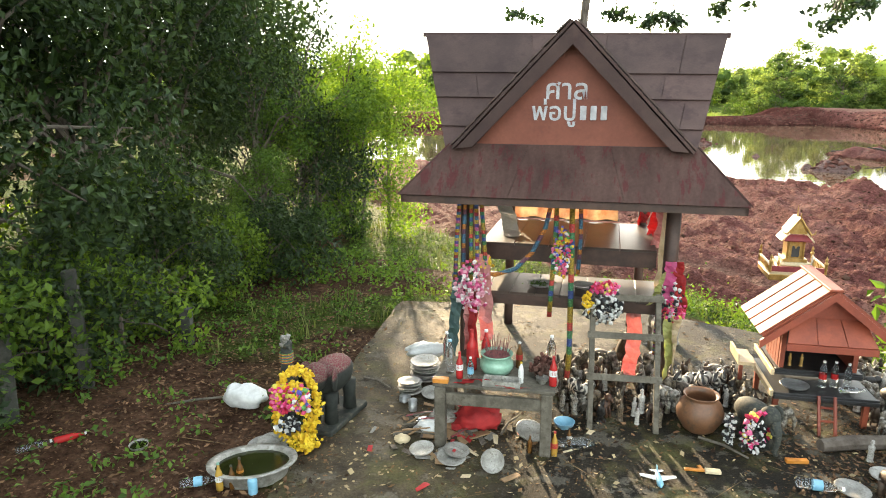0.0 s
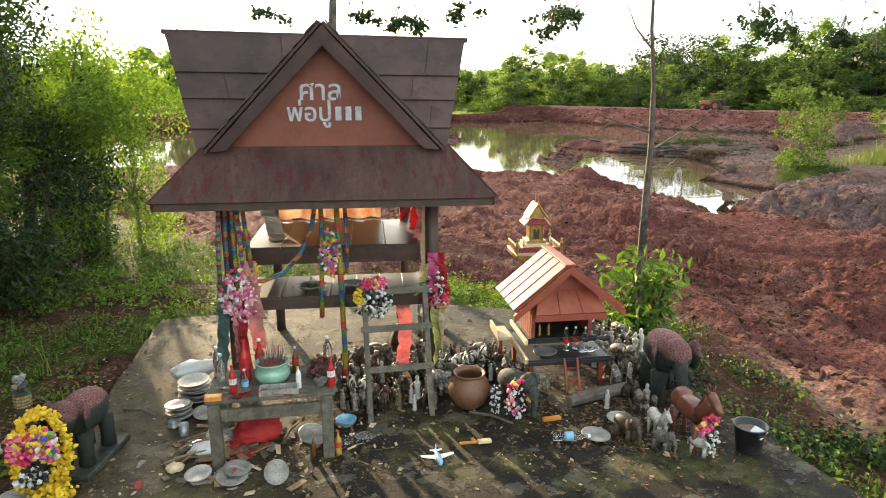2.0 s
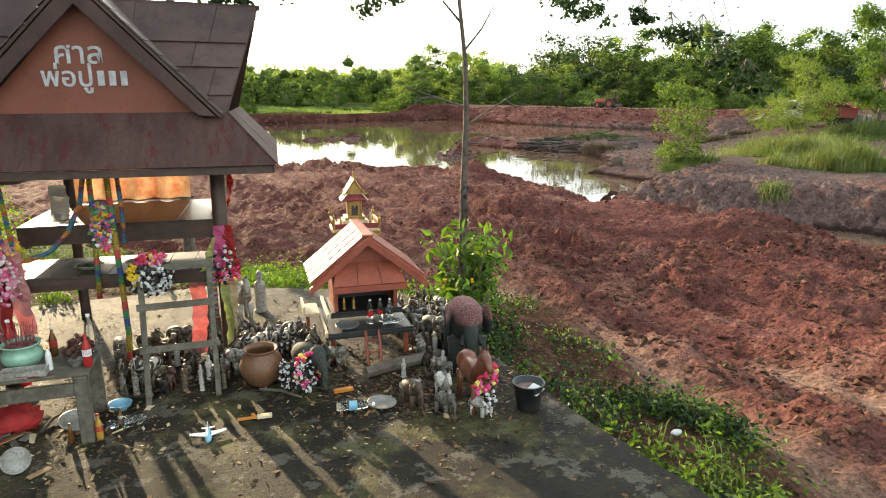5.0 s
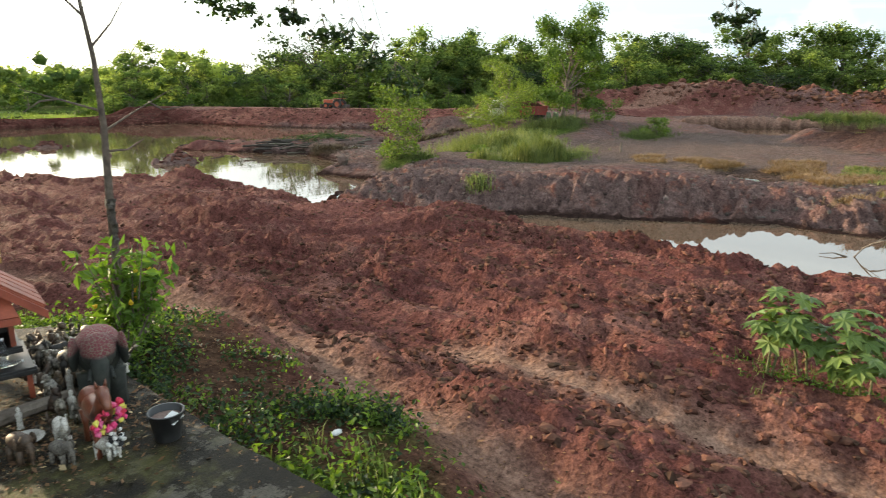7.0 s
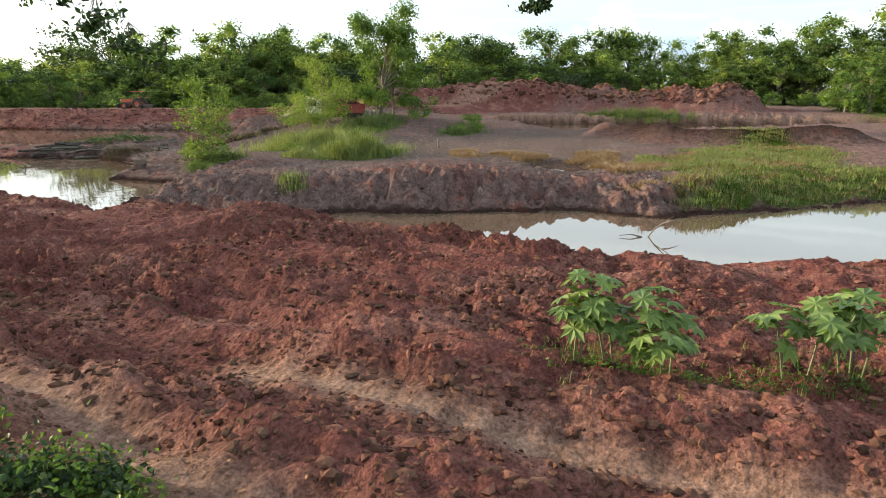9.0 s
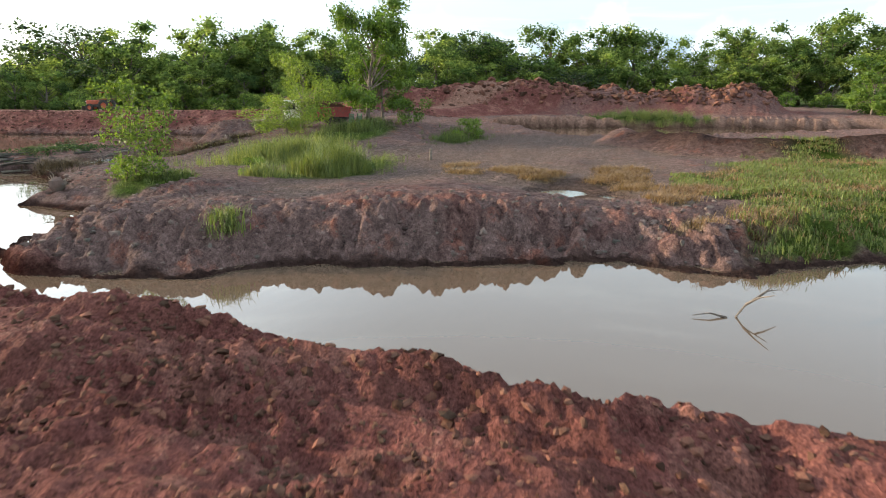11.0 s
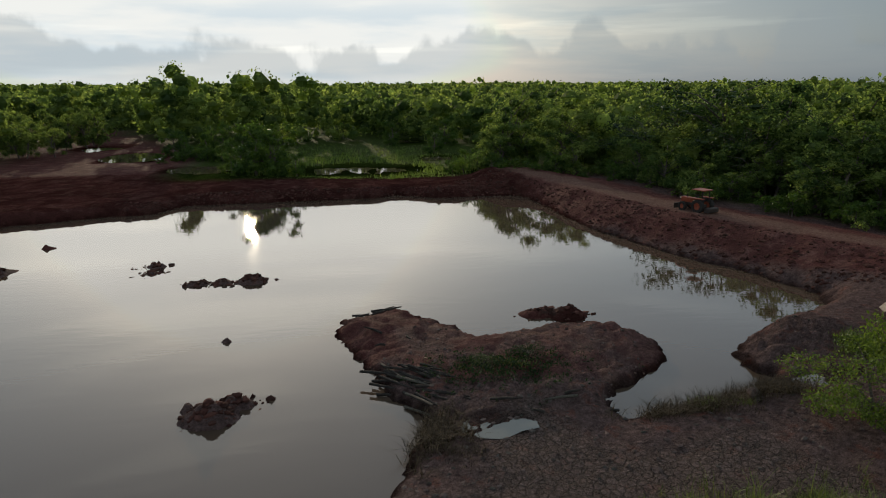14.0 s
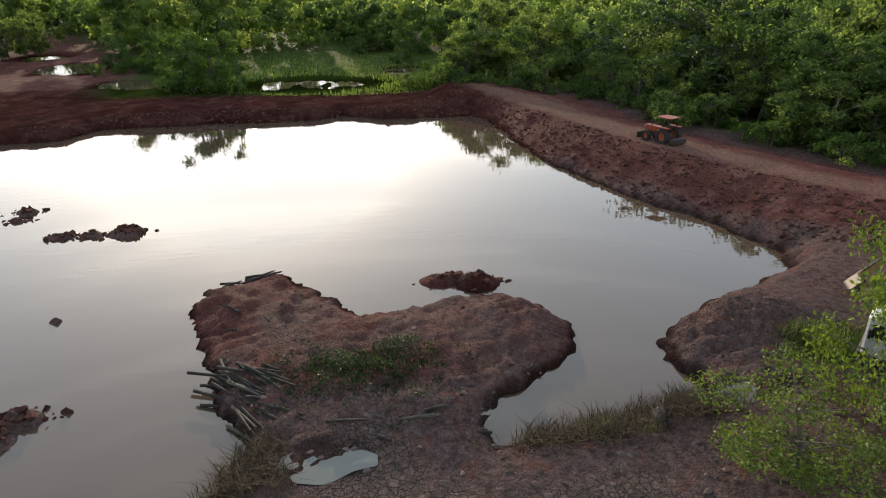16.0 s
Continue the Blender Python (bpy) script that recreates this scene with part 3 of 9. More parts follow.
def water_material():
    m, nodes, links, b = mat("pond water", 0.02)
    b.inputs["Base Color"].default_value = (0.092, 0.064, 0.044, 1)
    b.inputs["IOR"].default_value = 1.55
    tc = nodes.new("ShaderNodeTexCoord").outputs["Object"]
    mp = nodes.new("ShaderNodeMapping")
    mp.inputs["Scale"].default_value = (0.35, 1.4, 1)
    mp.inputs["Rotation"].default_value = (0, 0, 0.5)
    links.new(tc, mp.inputs[0])
    n = noise_node(nodes, links, 1.1, 3, 0.5, vec=mp.outputs[0])
    bump_node(nodes, links, b, n, 0.13, 0.03)
    return m


M_MILKY, *_, milky_b = mat("milky puddle", 0.12)
milky_b.inputs["Base Color"].default_value = (0.12, 0.122, 0.105, 1)
M_EARTH = ground_material()
M_WATER = water_material()
# foliage light put into the tones: dark for shade, creeper and bright for sun
M_LEAF_DARK = leafy("dark and shade-toned leaves", (0.012, 0.026, 0.011), (0.050, 0.084, 0.028), 0.27)
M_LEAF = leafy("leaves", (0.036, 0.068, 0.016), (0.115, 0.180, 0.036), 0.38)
M_CREEPER_SUNLIT = leafy("sun-toned creepers", (0.050, 0.095, 0.019), (0.165, 0.245, 0.048), 0.50)
M_LEAF_BRIGHT = leafy("bright and sun-toned leaves", (0.060, 0.115, 0.022), (0.175, 0.265, 0.048), 0.36)
# haze and glare over the woods put into a paler, more translucent tone
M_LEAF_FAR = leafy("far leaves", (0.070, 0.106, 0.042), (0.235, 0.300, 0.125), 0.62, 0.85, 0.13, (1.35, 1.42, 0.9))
M_GRASS = leafy("grass blades", (0.052, 0.076, 0.022), (0.170, 0.195, 0.066), 0.22)
M_STRAW = leafy("dry straw", (0.095, 0.056, 0.032), (0.27, 0.165, 0.092), 0.15)
M_BARK = worn("bark", (0.075, 0.055, 0.042), (0.20, 0.165, 0.135), 6.0, 0.9, 30.0, 0.6, 0.02)
def slab_material():
    m, nodes, links, b = mat("stained slab", 0.75)
    b.inputs["Specular IOR Level"].default_value = 0.2
    tc = nodes.new("ShaderNodeTexCoord").outputs["Object"]
    big = noise_node(nodes, links, 0.8, 5, 0.6, vec=tc)
    mid = noise_node(nodes, links, 5.0, 8, 0.7, vec=tc)
    fine = noise_node(nodes, links, 55.0, 4, 0.75, vec=tc)
    col = ramp_node(nodes, links, mid, 0.34, 0.66, (0.032, 0.024, 0.015), (0.110, 0.084, 0.050))
    # ragged dark patches: damp, plus shade at the front put into the colour
    sep = nodes.new("ShaderNodeSeparateXYZ")
    links.new(tc, sep.inputs[0])
    blot = mix_node(nodes, links, 0.35, big, mid)
    front = mix_node(nodes, links, 0.19, blot, ramp_node(nodes, links, sep.outputs[0], 0.0, 0.9, (0, 0, 0), (1, 1, 1)))
    damp_shade = ramp_node(nodes, links, front, 0.45, 0.51, (0, 0, 0), (0.92, 0.92, 0.92))
    col = mix_node(nodes, links, damp_shade, col, mix_node(nodes, links, 1.0, col, (0.14, 0.14, 0.13), "MULTIPLY"))
    humus = ramp_node(nodes, links, mix_node(nodes, links, 0.5, sep.outputs[0], blot), 1.05, 1.6, (0, 0, 0), (0.85, 0.85, 0.85))
    col = mix_node(nodes, links, humus, col, (0.030, 0.022, 0.015))
    # flaking pale skin of cement
    flake = ramp_node(nodes, links, noise_node(nodes, links, 2.7, 9, 0.74, vec=tc), 0.54, 0.555, (0, 0, 0), (0.6, 0.6, 0.6))
    col = mix_node(nodes, links, flake, col, ramp_node(nodes, links, mid, 0.3, 0.7, (0.10, 0.088, 0.068), (0.20, 0.18, 0.145)))
    moss = ramp_node(nodes, links, noise_node(nodes, links, 1.6, 7, 0.7, vec=tc), 0.50, 0.62, (0, 0, 0), (0.75, 0.75, 0.75))
    col = mix_node(nodes, links, moss, col, ramp_node(nodes, links, mid, 0.3, 0.7, (0.050, 0.052, 0.016), (0.135, 0.122, 0.040)))
    crumbs = ramp_node(nodes, links, noise_node(nodes, links, 110.0, 3, 0.6, vec=tc), 0.62, 0.66, (0, 0, 0), (0.8, 0.8, 0.8))
    col = mix_node(nodes, links, crumbs, col, (0.040, 0.026, 0.018))
    col = mix_node(nodes, links, 0.8, col, ramp_node(nodes, links, fine, 0.3, 0.72, (0.35, 0.33, 0.30), (1.15, 1.15, 1.15)), "MULTIPLY")
    links.new(col, b.inputs["Base Color"])
    bump_node(nodes, links, b, mix_node(nodes, links, 0.5, mix_node(nodes, links, 0.4, mid, flake), fine), 0.8, 0.018)
    return m


M_CONCRETE = slab_material()
M_FENCE = worn("lichened grey concrete", (0.030, 0.030, 0.025), (0.090, 0.085, 0.072), 9.0, 0.9, 60.0, 0.6, 0.006, stain=(0.035, 0.040, 0.025))

# ---- ground ----
shore_d = shore(GX, GY)
z_yard, z_south, z_red, z_wob = masks(GX, GY)
road_d = off_line(ROAD, GX, GY)
patch = fbm(GX, GY, 2.4, 4)
z_road = np.maximum(np.exp(-((off_line(RUT_A, GX + 0.35 * z_wob, GY)) / 0.40) ** 2) * 0.9, np.exp(-((off_line(RUT_B, GX + 0.25 * z_wob, GY)) / 0.36) ** 2) * step(5.6, 4.2, GY)) * z_red * (0.45 + 0.55 * step(0.38, 0.52, patch + 0.03))
z_road = np.maximum(z_road, step(2.6, 1.6, road_d + z_wob) * 0.65 * (0.2 + 0.8 * step(40, 75, GX)))
z_south = np.maximum(z_south, step(9.5, 7.5, road_d + z_wob))
z_south = np.maximum(z_south, step(101, 104, GY) * step(142, 136, GY + 2 * z_wob) * step(72, 68, GX))
far_red = np.maximum(step(24, 16, off_line([(0, 106), (-14, 135), (-12, 165), (-26, 200), (-60, 260)], GX, GY)), (0.35 + 0.6 * step(0.42, 0.6, fbm(GX, GY, 6.0, 4))) * step(14, 9, off_line(RIDGE, GX, GY)))
z_south = np.maximum(z_south, far_red)
isle = step(2.5, 0.5, off_line([(38, 61), (44, 54.5), (53, 54.5)], GX, GY) - 3.6)
z_south = np.maximum(z_south, isle * (0.5 + 0.4 * step(51, 47, GX)) * (0.35 + 0.65 * step(0.38, 0.56, patch + 0.04)))
# red streaks in the face of the far bank
streak = np.exp(-((GX - 33.5) / 3.2) ** 2 - ((GY - 13.0) / 3.6) ** 2) + 0.8 * np.exp(-((GX - 35.0) / 2.2) ** 2 - ((GY - 5.0) / 2.6) ** 2)
z_south = np.maximum(z_south, np.clip(streak, 0, 1) * step(0.40, 0.60, fbm(GX, GY, 1.1, 4)) * 0.6)
z_south = np.maximum(z_south, step(2.2, 1.4, off_line([(49, 63.5), (53.5, 60.5)], GX, GY)))
z_grass = np.zeros_like(GX)
GRASSY = [(37, 0.2, 5, 2.2), (41, -4, 7, 5), (47, 2.5, 5, 3), (54, -2, 9, 5), (46, 26, 5.5, 2.6), (52, 34, 6, 3.5), (65, 36, 5, 3), (35, 29.6, 2.2, 1.2), (68, 48, 2.4, 1.6), (55.2, 45.0, 1.0, 0.6), (112.5, 14, 3, 9), (64, -1, 0.9, 2.5), (72, 28, 4, 2)]
for gx, gy, ga, gb in GRASSY:
    z_grass = np.maximum(z_grass, step(1.5, 0.6, ((GX - gx) / ga) ** 2 + ((GY - gy) / gb) ** 2 + 1.6 * (patch - 0.5)))
z_grass = np.maximum(z_grass, z_yard * step(0.56, 0.64, patch + 0.13 * step(3.8, 4.3, GX) + 0.17 * step(7.2, 8.4, GY) + 0.07 * step(-2.2, -3.4, GX)))
outer = np.maximum(step(10, 14, off_line(ROAD, GX, GY)) * step(76, 84, GX + 0.25 * GY - 20) * step(40, 60, GY), step(128, 134, GY))
outer = np.maximum(outer, np.maximum(step(-6, -9, GX), step(150, 158, GX)))
outer = np.maximum(outer, step(-14, -20, GY)) * (1 - far_red)
z_grass = np.maximum(z_grass, outer * np.maximum(step(0.35, 0.5, patch + 0.1), step(122, 128, GY)))
z_grass = z_grass * step(0.2, 0.8, shore_d) * (1 - step(3.4, 2.2, road_d))
z_straw = np.zeros_like(GX)
for gx, gy, ga, gb in ((48, 14, 1.4, 2.2), (46.6, 12.6, 1.0, 1.4), (47.2, 8.4, 1.2, 1.8), (44.6, 7.0, 1.3, 1.2), (46.5, 17.0, 1.0, 1.2), (43.6, 4.4, 1.2, 1.4), (36.4, 1.6, 1.8, 1.5), (35.2, 3.4, 1.0, 1.0), (51, 19, 1.6, 1.2), (38.5, 4.8, 1.1, 0.9), (50, 8.5, 1.4, 1.2)):
    z_straw = np.maximum(z_straw, step(1.5, 0.5, ((GX - gx) / ga) ** 2 + ((GY - gy) / gb) ** 2 + 4.0 * (patch - 0.5)))
z_crack = (1 - z_south) * (1 - z_yard) * step(2.5, 5.0, shore_d) * step(-2.2, -2.5, GZ) * step(66, 60, GY) * step(84, 78, GX)
z_road = np.maximum(z_road, 0.8 * step(104, 108, GX + 0.2 * GY) * step(3.5, 2.0, shore_d) * step(60, 40, GY) * step(-60, -40, GY))
track = off_line([(37.5, 62.3), (40, 60.6), (44, 57), (48, 56), (53, 57.6)], GX + 0.5 * z_wob, GY)
branch = off_line([(49, 56), (51.8, 53), (51.6, 49.5), (51.2, 46.5)], GX + 0.4 * z_wob, GY)
z_road = np.maximum(z_road, 0.6 * np.maximum(np.exp(-((track - 0.75) / 0.4) ** 2), 0.8 * np.exp(-(branch / 0.5) ** 2)) * step(0.40, 0.58, fbm(GX, GY, 1.1, 4) + 0.05))
z_wet_shade = step(0.6, 0.15, shore_d) * step(-3.0, 0.0, shore_d)
z_wet_shade = np.maximum(z_wet_shade, 0.7 * np.exp(-(off_line(LEDGE, GX + 0.5 * z_wob, GY) / 0.7) ** 2))
z_wet_shade = np.maximum(z_wet_shade, 0.95 * np.exp(-(off_line(MOUND, GX, GY) / 2.6) ** 2))
# back shore: tree shade and damp darkened into the soil colour
z_wet_shade = np.maximum(z_wet_shade, 0.8 * step(99, 103, GY) * step(146, 138, GY) * step(68, 64, GX) * (0.6 + 0.4 * step(0.4, 0.6, patch)))
for px, py, pa, pb in PUDDLES:
    z_wet_shade = np.maximum(z_wet_shade, (0.55 if pa < 3 else 1.0) * step(2.0, 1.1, ((GX - px) / pa) ** 2 + ((GY - py) / pb) ** 2))

nj, ni = GX.shape
idx = np.arange(ni * nj).reshape(nj, ni)
quads = np.stack([idx[:-1, :-1], idx[:-1, 1:], idx[1:, 1:], idx[1:, :-1]], -1).reshape(-1, 4)
ground_me = mesh_of("ground", np.stack([GX, GY, GZ], -1).reshape(-1, 3), quads, M_EARTH, True)
for nm, arr in (("south", z_south), ("yard", z_yard), ("road", z_road), ("grass", z_grass), ("straw", z_straw), ("crack", z_crack), ("wet_shade", z_wet_shade)):
    at = ground_me.attributes.new(nm, "FLOAT", "POINT")
    at.data.foreach_set("value", np.clip(arr, 0, 1).astype(np.float32).ravel())
ground = tagged(new("ground", ground_me), "churned red laterite mud, grey cracked clay and weedy yard", "ground", kind="structure")

water = tagged(new("water", mesh_of("water", [(-60, -40, WATER), (125, -40, WATER), (125, 122, WATER), (-60, 122, WATER)], [(0, 1, 2, 3)], M_WATER)), "still brown pond water mirroring the pale sky", "water", kind="structure")
for k, (px, py, pa, pb) in enumerate(PUDDLES):
    n = 40
    pts = []
    for i in range(n):
        a = 2 * math.pi * i / n
        rr = 0.85 + 0.55 * float(fbm(np.array(px + 3 * math.cos(a)), np.array(py + 3 * math.sin(a)), 1.5, 2))
        pts.append((px + pa * rr * math.cos(a), py + pb * rr * math.sin(a), 0))
    zz = (float(np.median([ground_at(px + 0.4 * pa * math.cos(a), py + 0.4 * pb * math.sin(a)) for a in range(12)])) + 0.01) if pa < 3 else ground_at(px, py) + 0.12
    pts = [(a, b, zz) for a, b, _ in pts]
    tagged(new("puddle", mesh_of("puddle", pts, [tuple(range(n))], M_MILKY if k < 2 else M_WATER)), "shallow muddy puddle in the clay", "puddle", "puddles", "structure")

# concrete slab of the shrine yard
bm = bmesh.new()
top = []
for (x0, y0), (x1, y1) in zip(SLAB, SLAB[1:] + SLAB[:1]):
    for k in range(12):
        t = k / 12
        x, y = x0 + (x1 - x0) * t, y0 + (y1 - y0) * t
        top.append((x + 0.12 * (float(fbm(np.array(x), np.array(y), 0.5, 3)) - 0.5), y + 0.12 * (float(fbm(np.array(x + 9), np.array(y), 0.5, 3)) - 0.5)))
f = bm.faces.new([bm.verts.new((x, y, 0.015)) for x, y in top])
g = bmesh.ops.extrude_face_region(bm, geom=[f])
bmesh.ops.translate(bm, verts=[v for v in g["geom"] if isinstance(v, bmesh.types.BMVert)], vec=(0, 0, -0.2))
tagged(part("pavement", bm, M_CONCRETE), "stained mossy concrete slab of the shrine yard", "pavement", kind="structure")


# ---- foliage ----
def leaf_cards(points, size, r, up=0.5, narrow=0.55, out=None):
    """Leaves at the points: four-cornered, folded along the middle rib by their tilt."""
    n = len(points)
    a = r.normal(size=(n, 3))
    a /= np.linalg.norm(a, axis=1)[:, None]
    nrm = r.normal(size=(n, 3)) + np.array([0, 0, up * 2])
    if out is not None:
        nrm = 0.7 * nrm + 1.1 * out
    b = np.cross(nrm, a)
    b /= np.linalg.norm(b, axis=1)[:, None] + 1e-9
    s = size * (0.6 + 0.8 * r.random(n))[:, None]
    p = np.asarray(points)
    bend = np.cross(a, b) * s * 0.12
    v = np.stack([p - a * s * 0.5, p + b * s * narrow * 0.5 + bend, p + a * s * 0.5, p - b * s * narrow * 0.5 + bend], 1)
    return v.reshape(-1, 3), np.arange(4 * n).reshape(n, 4)


BODY = np.array([(math.cos(a) * math.cos(e), math.sin(a) * math.cos(e), math.sin(e)) for e in (-0.9, 0.1, 1.1) for a in np.arange(5) * 2 * math.pi / 5])
BODY_F = np.array([(k * 5 + i, k * 5 + (i + 1) % 5, (k + 1) * 5 + (i + 1) % 5, (k + 1) * 5 + i) for k in range(2) for i in range(5)] + [(10, 11, 12, 13)])


def hearts(clumps, r, shrink=0.68):
    """The dense inside of each clump of a crown, so that light does not pass through it."""
    c = np.asarray(clumps, float)
    v = BODY[None] * (0.8 + 0.4 * r.random((len(c), len(BODY), 1))) * shrink * np.stack([c[:, 3], c[:, 3], c[:, 4]], 1)[:, None, :] + c[:, None, :3]
    f = BODY_F[None] + len(BODY) * np.arange(len(c))[:, None, None]
    return v.reshape(-1, 3), f.reshape(-1, 4)


def crown_points(n, clumps, r, shell=0.55, loose=0.5):
    """Points in the outer part of clumps (x, y, z, rx, rz)."""
    c = np.asarray(clumps, float)
    w = c[:, 3] ** 2
    k = r.choice(len(c), n, p=w / w.sum())
    d = r.normal(size=(n, 3))
    d /= np.linalg.norm(d, axis=1)[:, None]
    rad = (shell + (1.05 - shell) * r.random(n)) * (0.75 + loose * r.random(n) ** 2)
    return c[k, :3] + d * rad[:, None] * np.stack([c[k, 3], c[k, 3], c[k, 4]], 1), d


def tree_parts(seed, tall, spread, leaves, leaf, trunk_r, bare=0.35, flat=0.7, clumps=9, lean=0.0, heart=0.0):
    """Meshes of a trunk with limbs and a crown of leaves, standing at the origin."""
    r = np.random.default_rng(seed)
    bm = bmesh.new()
    top = np.array([lean * tall + r.normal() * 0.05 * tall, r.normal() * 0.05 * tall, tall * 0.72])
    mid = top * 0.5 + np.array([r.normal(), r.normal(), 0]) * 0.03 * tall
    tube(bm, [(0, 0, -0.15), tuple(mid * 0.5), tuple(mid), tuple(top)], [trunk_r * 1.25, trunk_r, trunk_r * 0.8, trunk_r * 0.3], 7)
    cl = [(*top, spread * 0.45, spread * 0.45 * flat)]
    for k in range(clumps):
        a = 2 * math.pi * (k + r.random() * 0.7) / clumps
        zz = tall * (bare + (0.92 - bare) * r.random())
        reach = spread * (0.35 + 0.65 * r.random()) * (1.15 - 0.5 * abs(zz / tall - 0.6))
        end = np.array([math.cos(a) * reach, math.sin(a) * reach, zz]) + np.array([top[0], top[1], 0]) * zz / tall
        t0 = min(0.9, max(0.25, zz / tall - 0.25))
        root = top * t0 / 0.72 if t0 < 0.72 else top
        bend = (root + end) / 2 + np.array([0, 0, 0.06 * tall])
        tube(bm, [tuple(root), tuple(bend), tuple(end)], [trunk_r * 0.42, trunk_r * 0.28, trunk_r * 0.1], 5)
        size = spread * (0.26 + 0.22 * r.random())
        cl.append((*end, size, size * flat))
    me_t = bpy.data.meshes.new("trunk")
    bm.to_mesh(me_t)
    bm.free()
    pts, out = crown_points(leaves, cl, r, loose=0.38)
    v, f = leaf_cards(pts, leaf, r, out=out)
    if heart:
        w, g = hearts(cl, r, heart)
        v, f = np.concatenate([v, w]), np.concatenate([f, g + len(v)])
    return me_t, mesh_of("crown", v, f)


TREE_KINDS = {}


def tree(kind, x, y, scale=1.0, turn=0.0, label="", group="", z=None, name="tree", category="tree", wide=1.0):
    """A tree of one of the kinds, its meshes shared."""
    me_t, me_c = TREE_KINDS[kind]
    zz = ground_at(x, y) if z is None else z
    ob = thing(name, pose(x, y, zz - 0.05, 0, 0, turn) @ Matrix.Diagonal((scale * wide, scale * wide, scale, 1)), label, category, group)
    part("trunk", me_t, None, ob)
    part("crown", me_c, None, ob)
    return ob


def tree_kind(key, material, *args, **kw):
    me_t, me_c = tree_parts(*args, **kw)
    me_t.materials.append(M_BARK)
    me_c.materials.append(material)
    TREE_KINDS[key] = (me_t, me_c)


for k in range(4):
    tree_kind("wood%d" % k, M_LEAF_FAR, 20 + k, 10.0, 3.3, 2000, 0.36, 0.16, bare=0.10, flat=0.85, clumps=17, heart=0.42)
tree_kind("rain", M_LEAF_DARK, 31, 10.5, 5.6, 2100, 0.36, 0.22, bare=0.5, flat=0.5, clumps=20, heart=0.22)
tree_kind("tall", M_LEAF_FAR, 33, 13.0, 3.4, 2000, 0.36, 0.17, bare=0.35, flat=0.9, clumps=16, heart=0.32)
tree_kind("shrub0", M_LEAF_FAR, 41, 3.0, 1.9, 480, 0.40, 0.07, bare=0.05, flat=0.8, clumps=8)
tree_kind("shrub1", M_LEAF, 42, 3.0, 1.8, 520, 0.38, 0.07, bare=0.05, flat=0.8, clumps=8)

r = np.random.default_rng(5)
# edge of the wood behind the bank road
edge_line = np.array([(60, 135), (80, 122), (86, 100), (91, 84), (100, 71), (114, 62), (134, 57), (152, 40), (160, 15), (158, -15), (150, -45), (140, -75)], float)
seg_n = [4, 6, 5, 6, 6, 6, 7, 7, 8, 7, 6]
for s, n in enumerate(seg_n):
    for k in range(n):
        t = (k + r.random()) / n
        p = edge_line[s] * (1 - t) + edge_line[s + 1] * t
        d = edge_line[s + 1] - edge_line[s]
        nrm = np.array([-d[1], d[0]]) / np.linalg.norm(d)
        if nrm[0] + nrm[1] < 0:
            nrm = -nrm
        for row in range(3):
            q = p + nrm * (row * 7.0 + 1.0 + r.random() * 4) + r.normal(size=2) * 1.2
            pool = ["wood0", "wood1", "wood2", "wood3"] * 3 + ["rain", "tall"] if s < 6 else ["wood0", "wood1", "wood2", "tall"] * 3 + ["rain", "tall"]
            kd = pool[r.integers(14)]
            what = {"rain": "wide flat-crowned dark green tree of the wood", "tall": "tall slender green tree of the wood"}.get(kd, "dense bushy green tree of the wood")
            tree(kd, q[0], q[1], (0.42 + 0.25 * r.random() + 0.34 * row + (0.25 if s > 5 else 0)) * (1.0 if kd == "tall" else 1.25 if r.random() < 0.25 else 1.0), r.random() * 360, what, "trees of the wood edge", z=-1.2, wide=1.5 - 0.12 * row)
        for _ in range(2):
            q = p - nrm * 1.0 + r.normal(size=2) * 1.6
            tree("shrub%d" % r.integers(2), q[0], q[1], 0.6 + 0.6 * r.random(), r.random() * 360, "low bushy shrub below the trees", "shrubs of the wood edge", z=-1.2, name="shrub", category="shrub")


def woods(spots, leaves, leaf, seed, wide, tall, low=0.2):
    """Crowns too far to tell apart, in one mesh."""
    rr = np.random.default_rng(seed)
    vs, fs, base = [], [], 0
    for x, y, zz, s in spots:
        up = tall * (0.4 + 0.5 * s) * (0.55 + 0.6 * float(field(np.array(x), np.array(y), 90.0))) * (0.8 + 0.4 * rr.random() ** 3)
        up = up * (1.25 if rr.random() < (0.11 if leaves > 100 else 0.02) else 1.0)
        cl = [(x, y, zz + up * 0.8, wide * s * 0.42, wide * s * 0.36)]
        for k in range(6):
            a, h = 1.05 * k + rr.random(), low + (0.78 - low) * rr.random()
            q = wide * s * 0.55 * (1.1 - 0.55 * h) * (0.6 + 0.5 * rr.random())
            cl.append((x + q * math.cos(a), y + q * math.sin(a), zz + up * h, wide * s * (0.28 + 0.16 * rr.random()), wide * s * 0.30))
        p, d = crown_points(leaves, cl, rr, 0.78, 0.12)
        v, f = leaf_cards(p, leaf * (0.6 + 0.4 * s), rr, 0.5, 0.8, d)
        vs.append(v)
        fs.append(f + base)
        base += len(v)
        w, g = hearts(cl if leaves > 100 else cl[:2], rr, 0.5)
        vs.append(w)
        fs.append(g + base)
        base += len(w)
    return np.concatenate(vs), np.concatenate(fs)


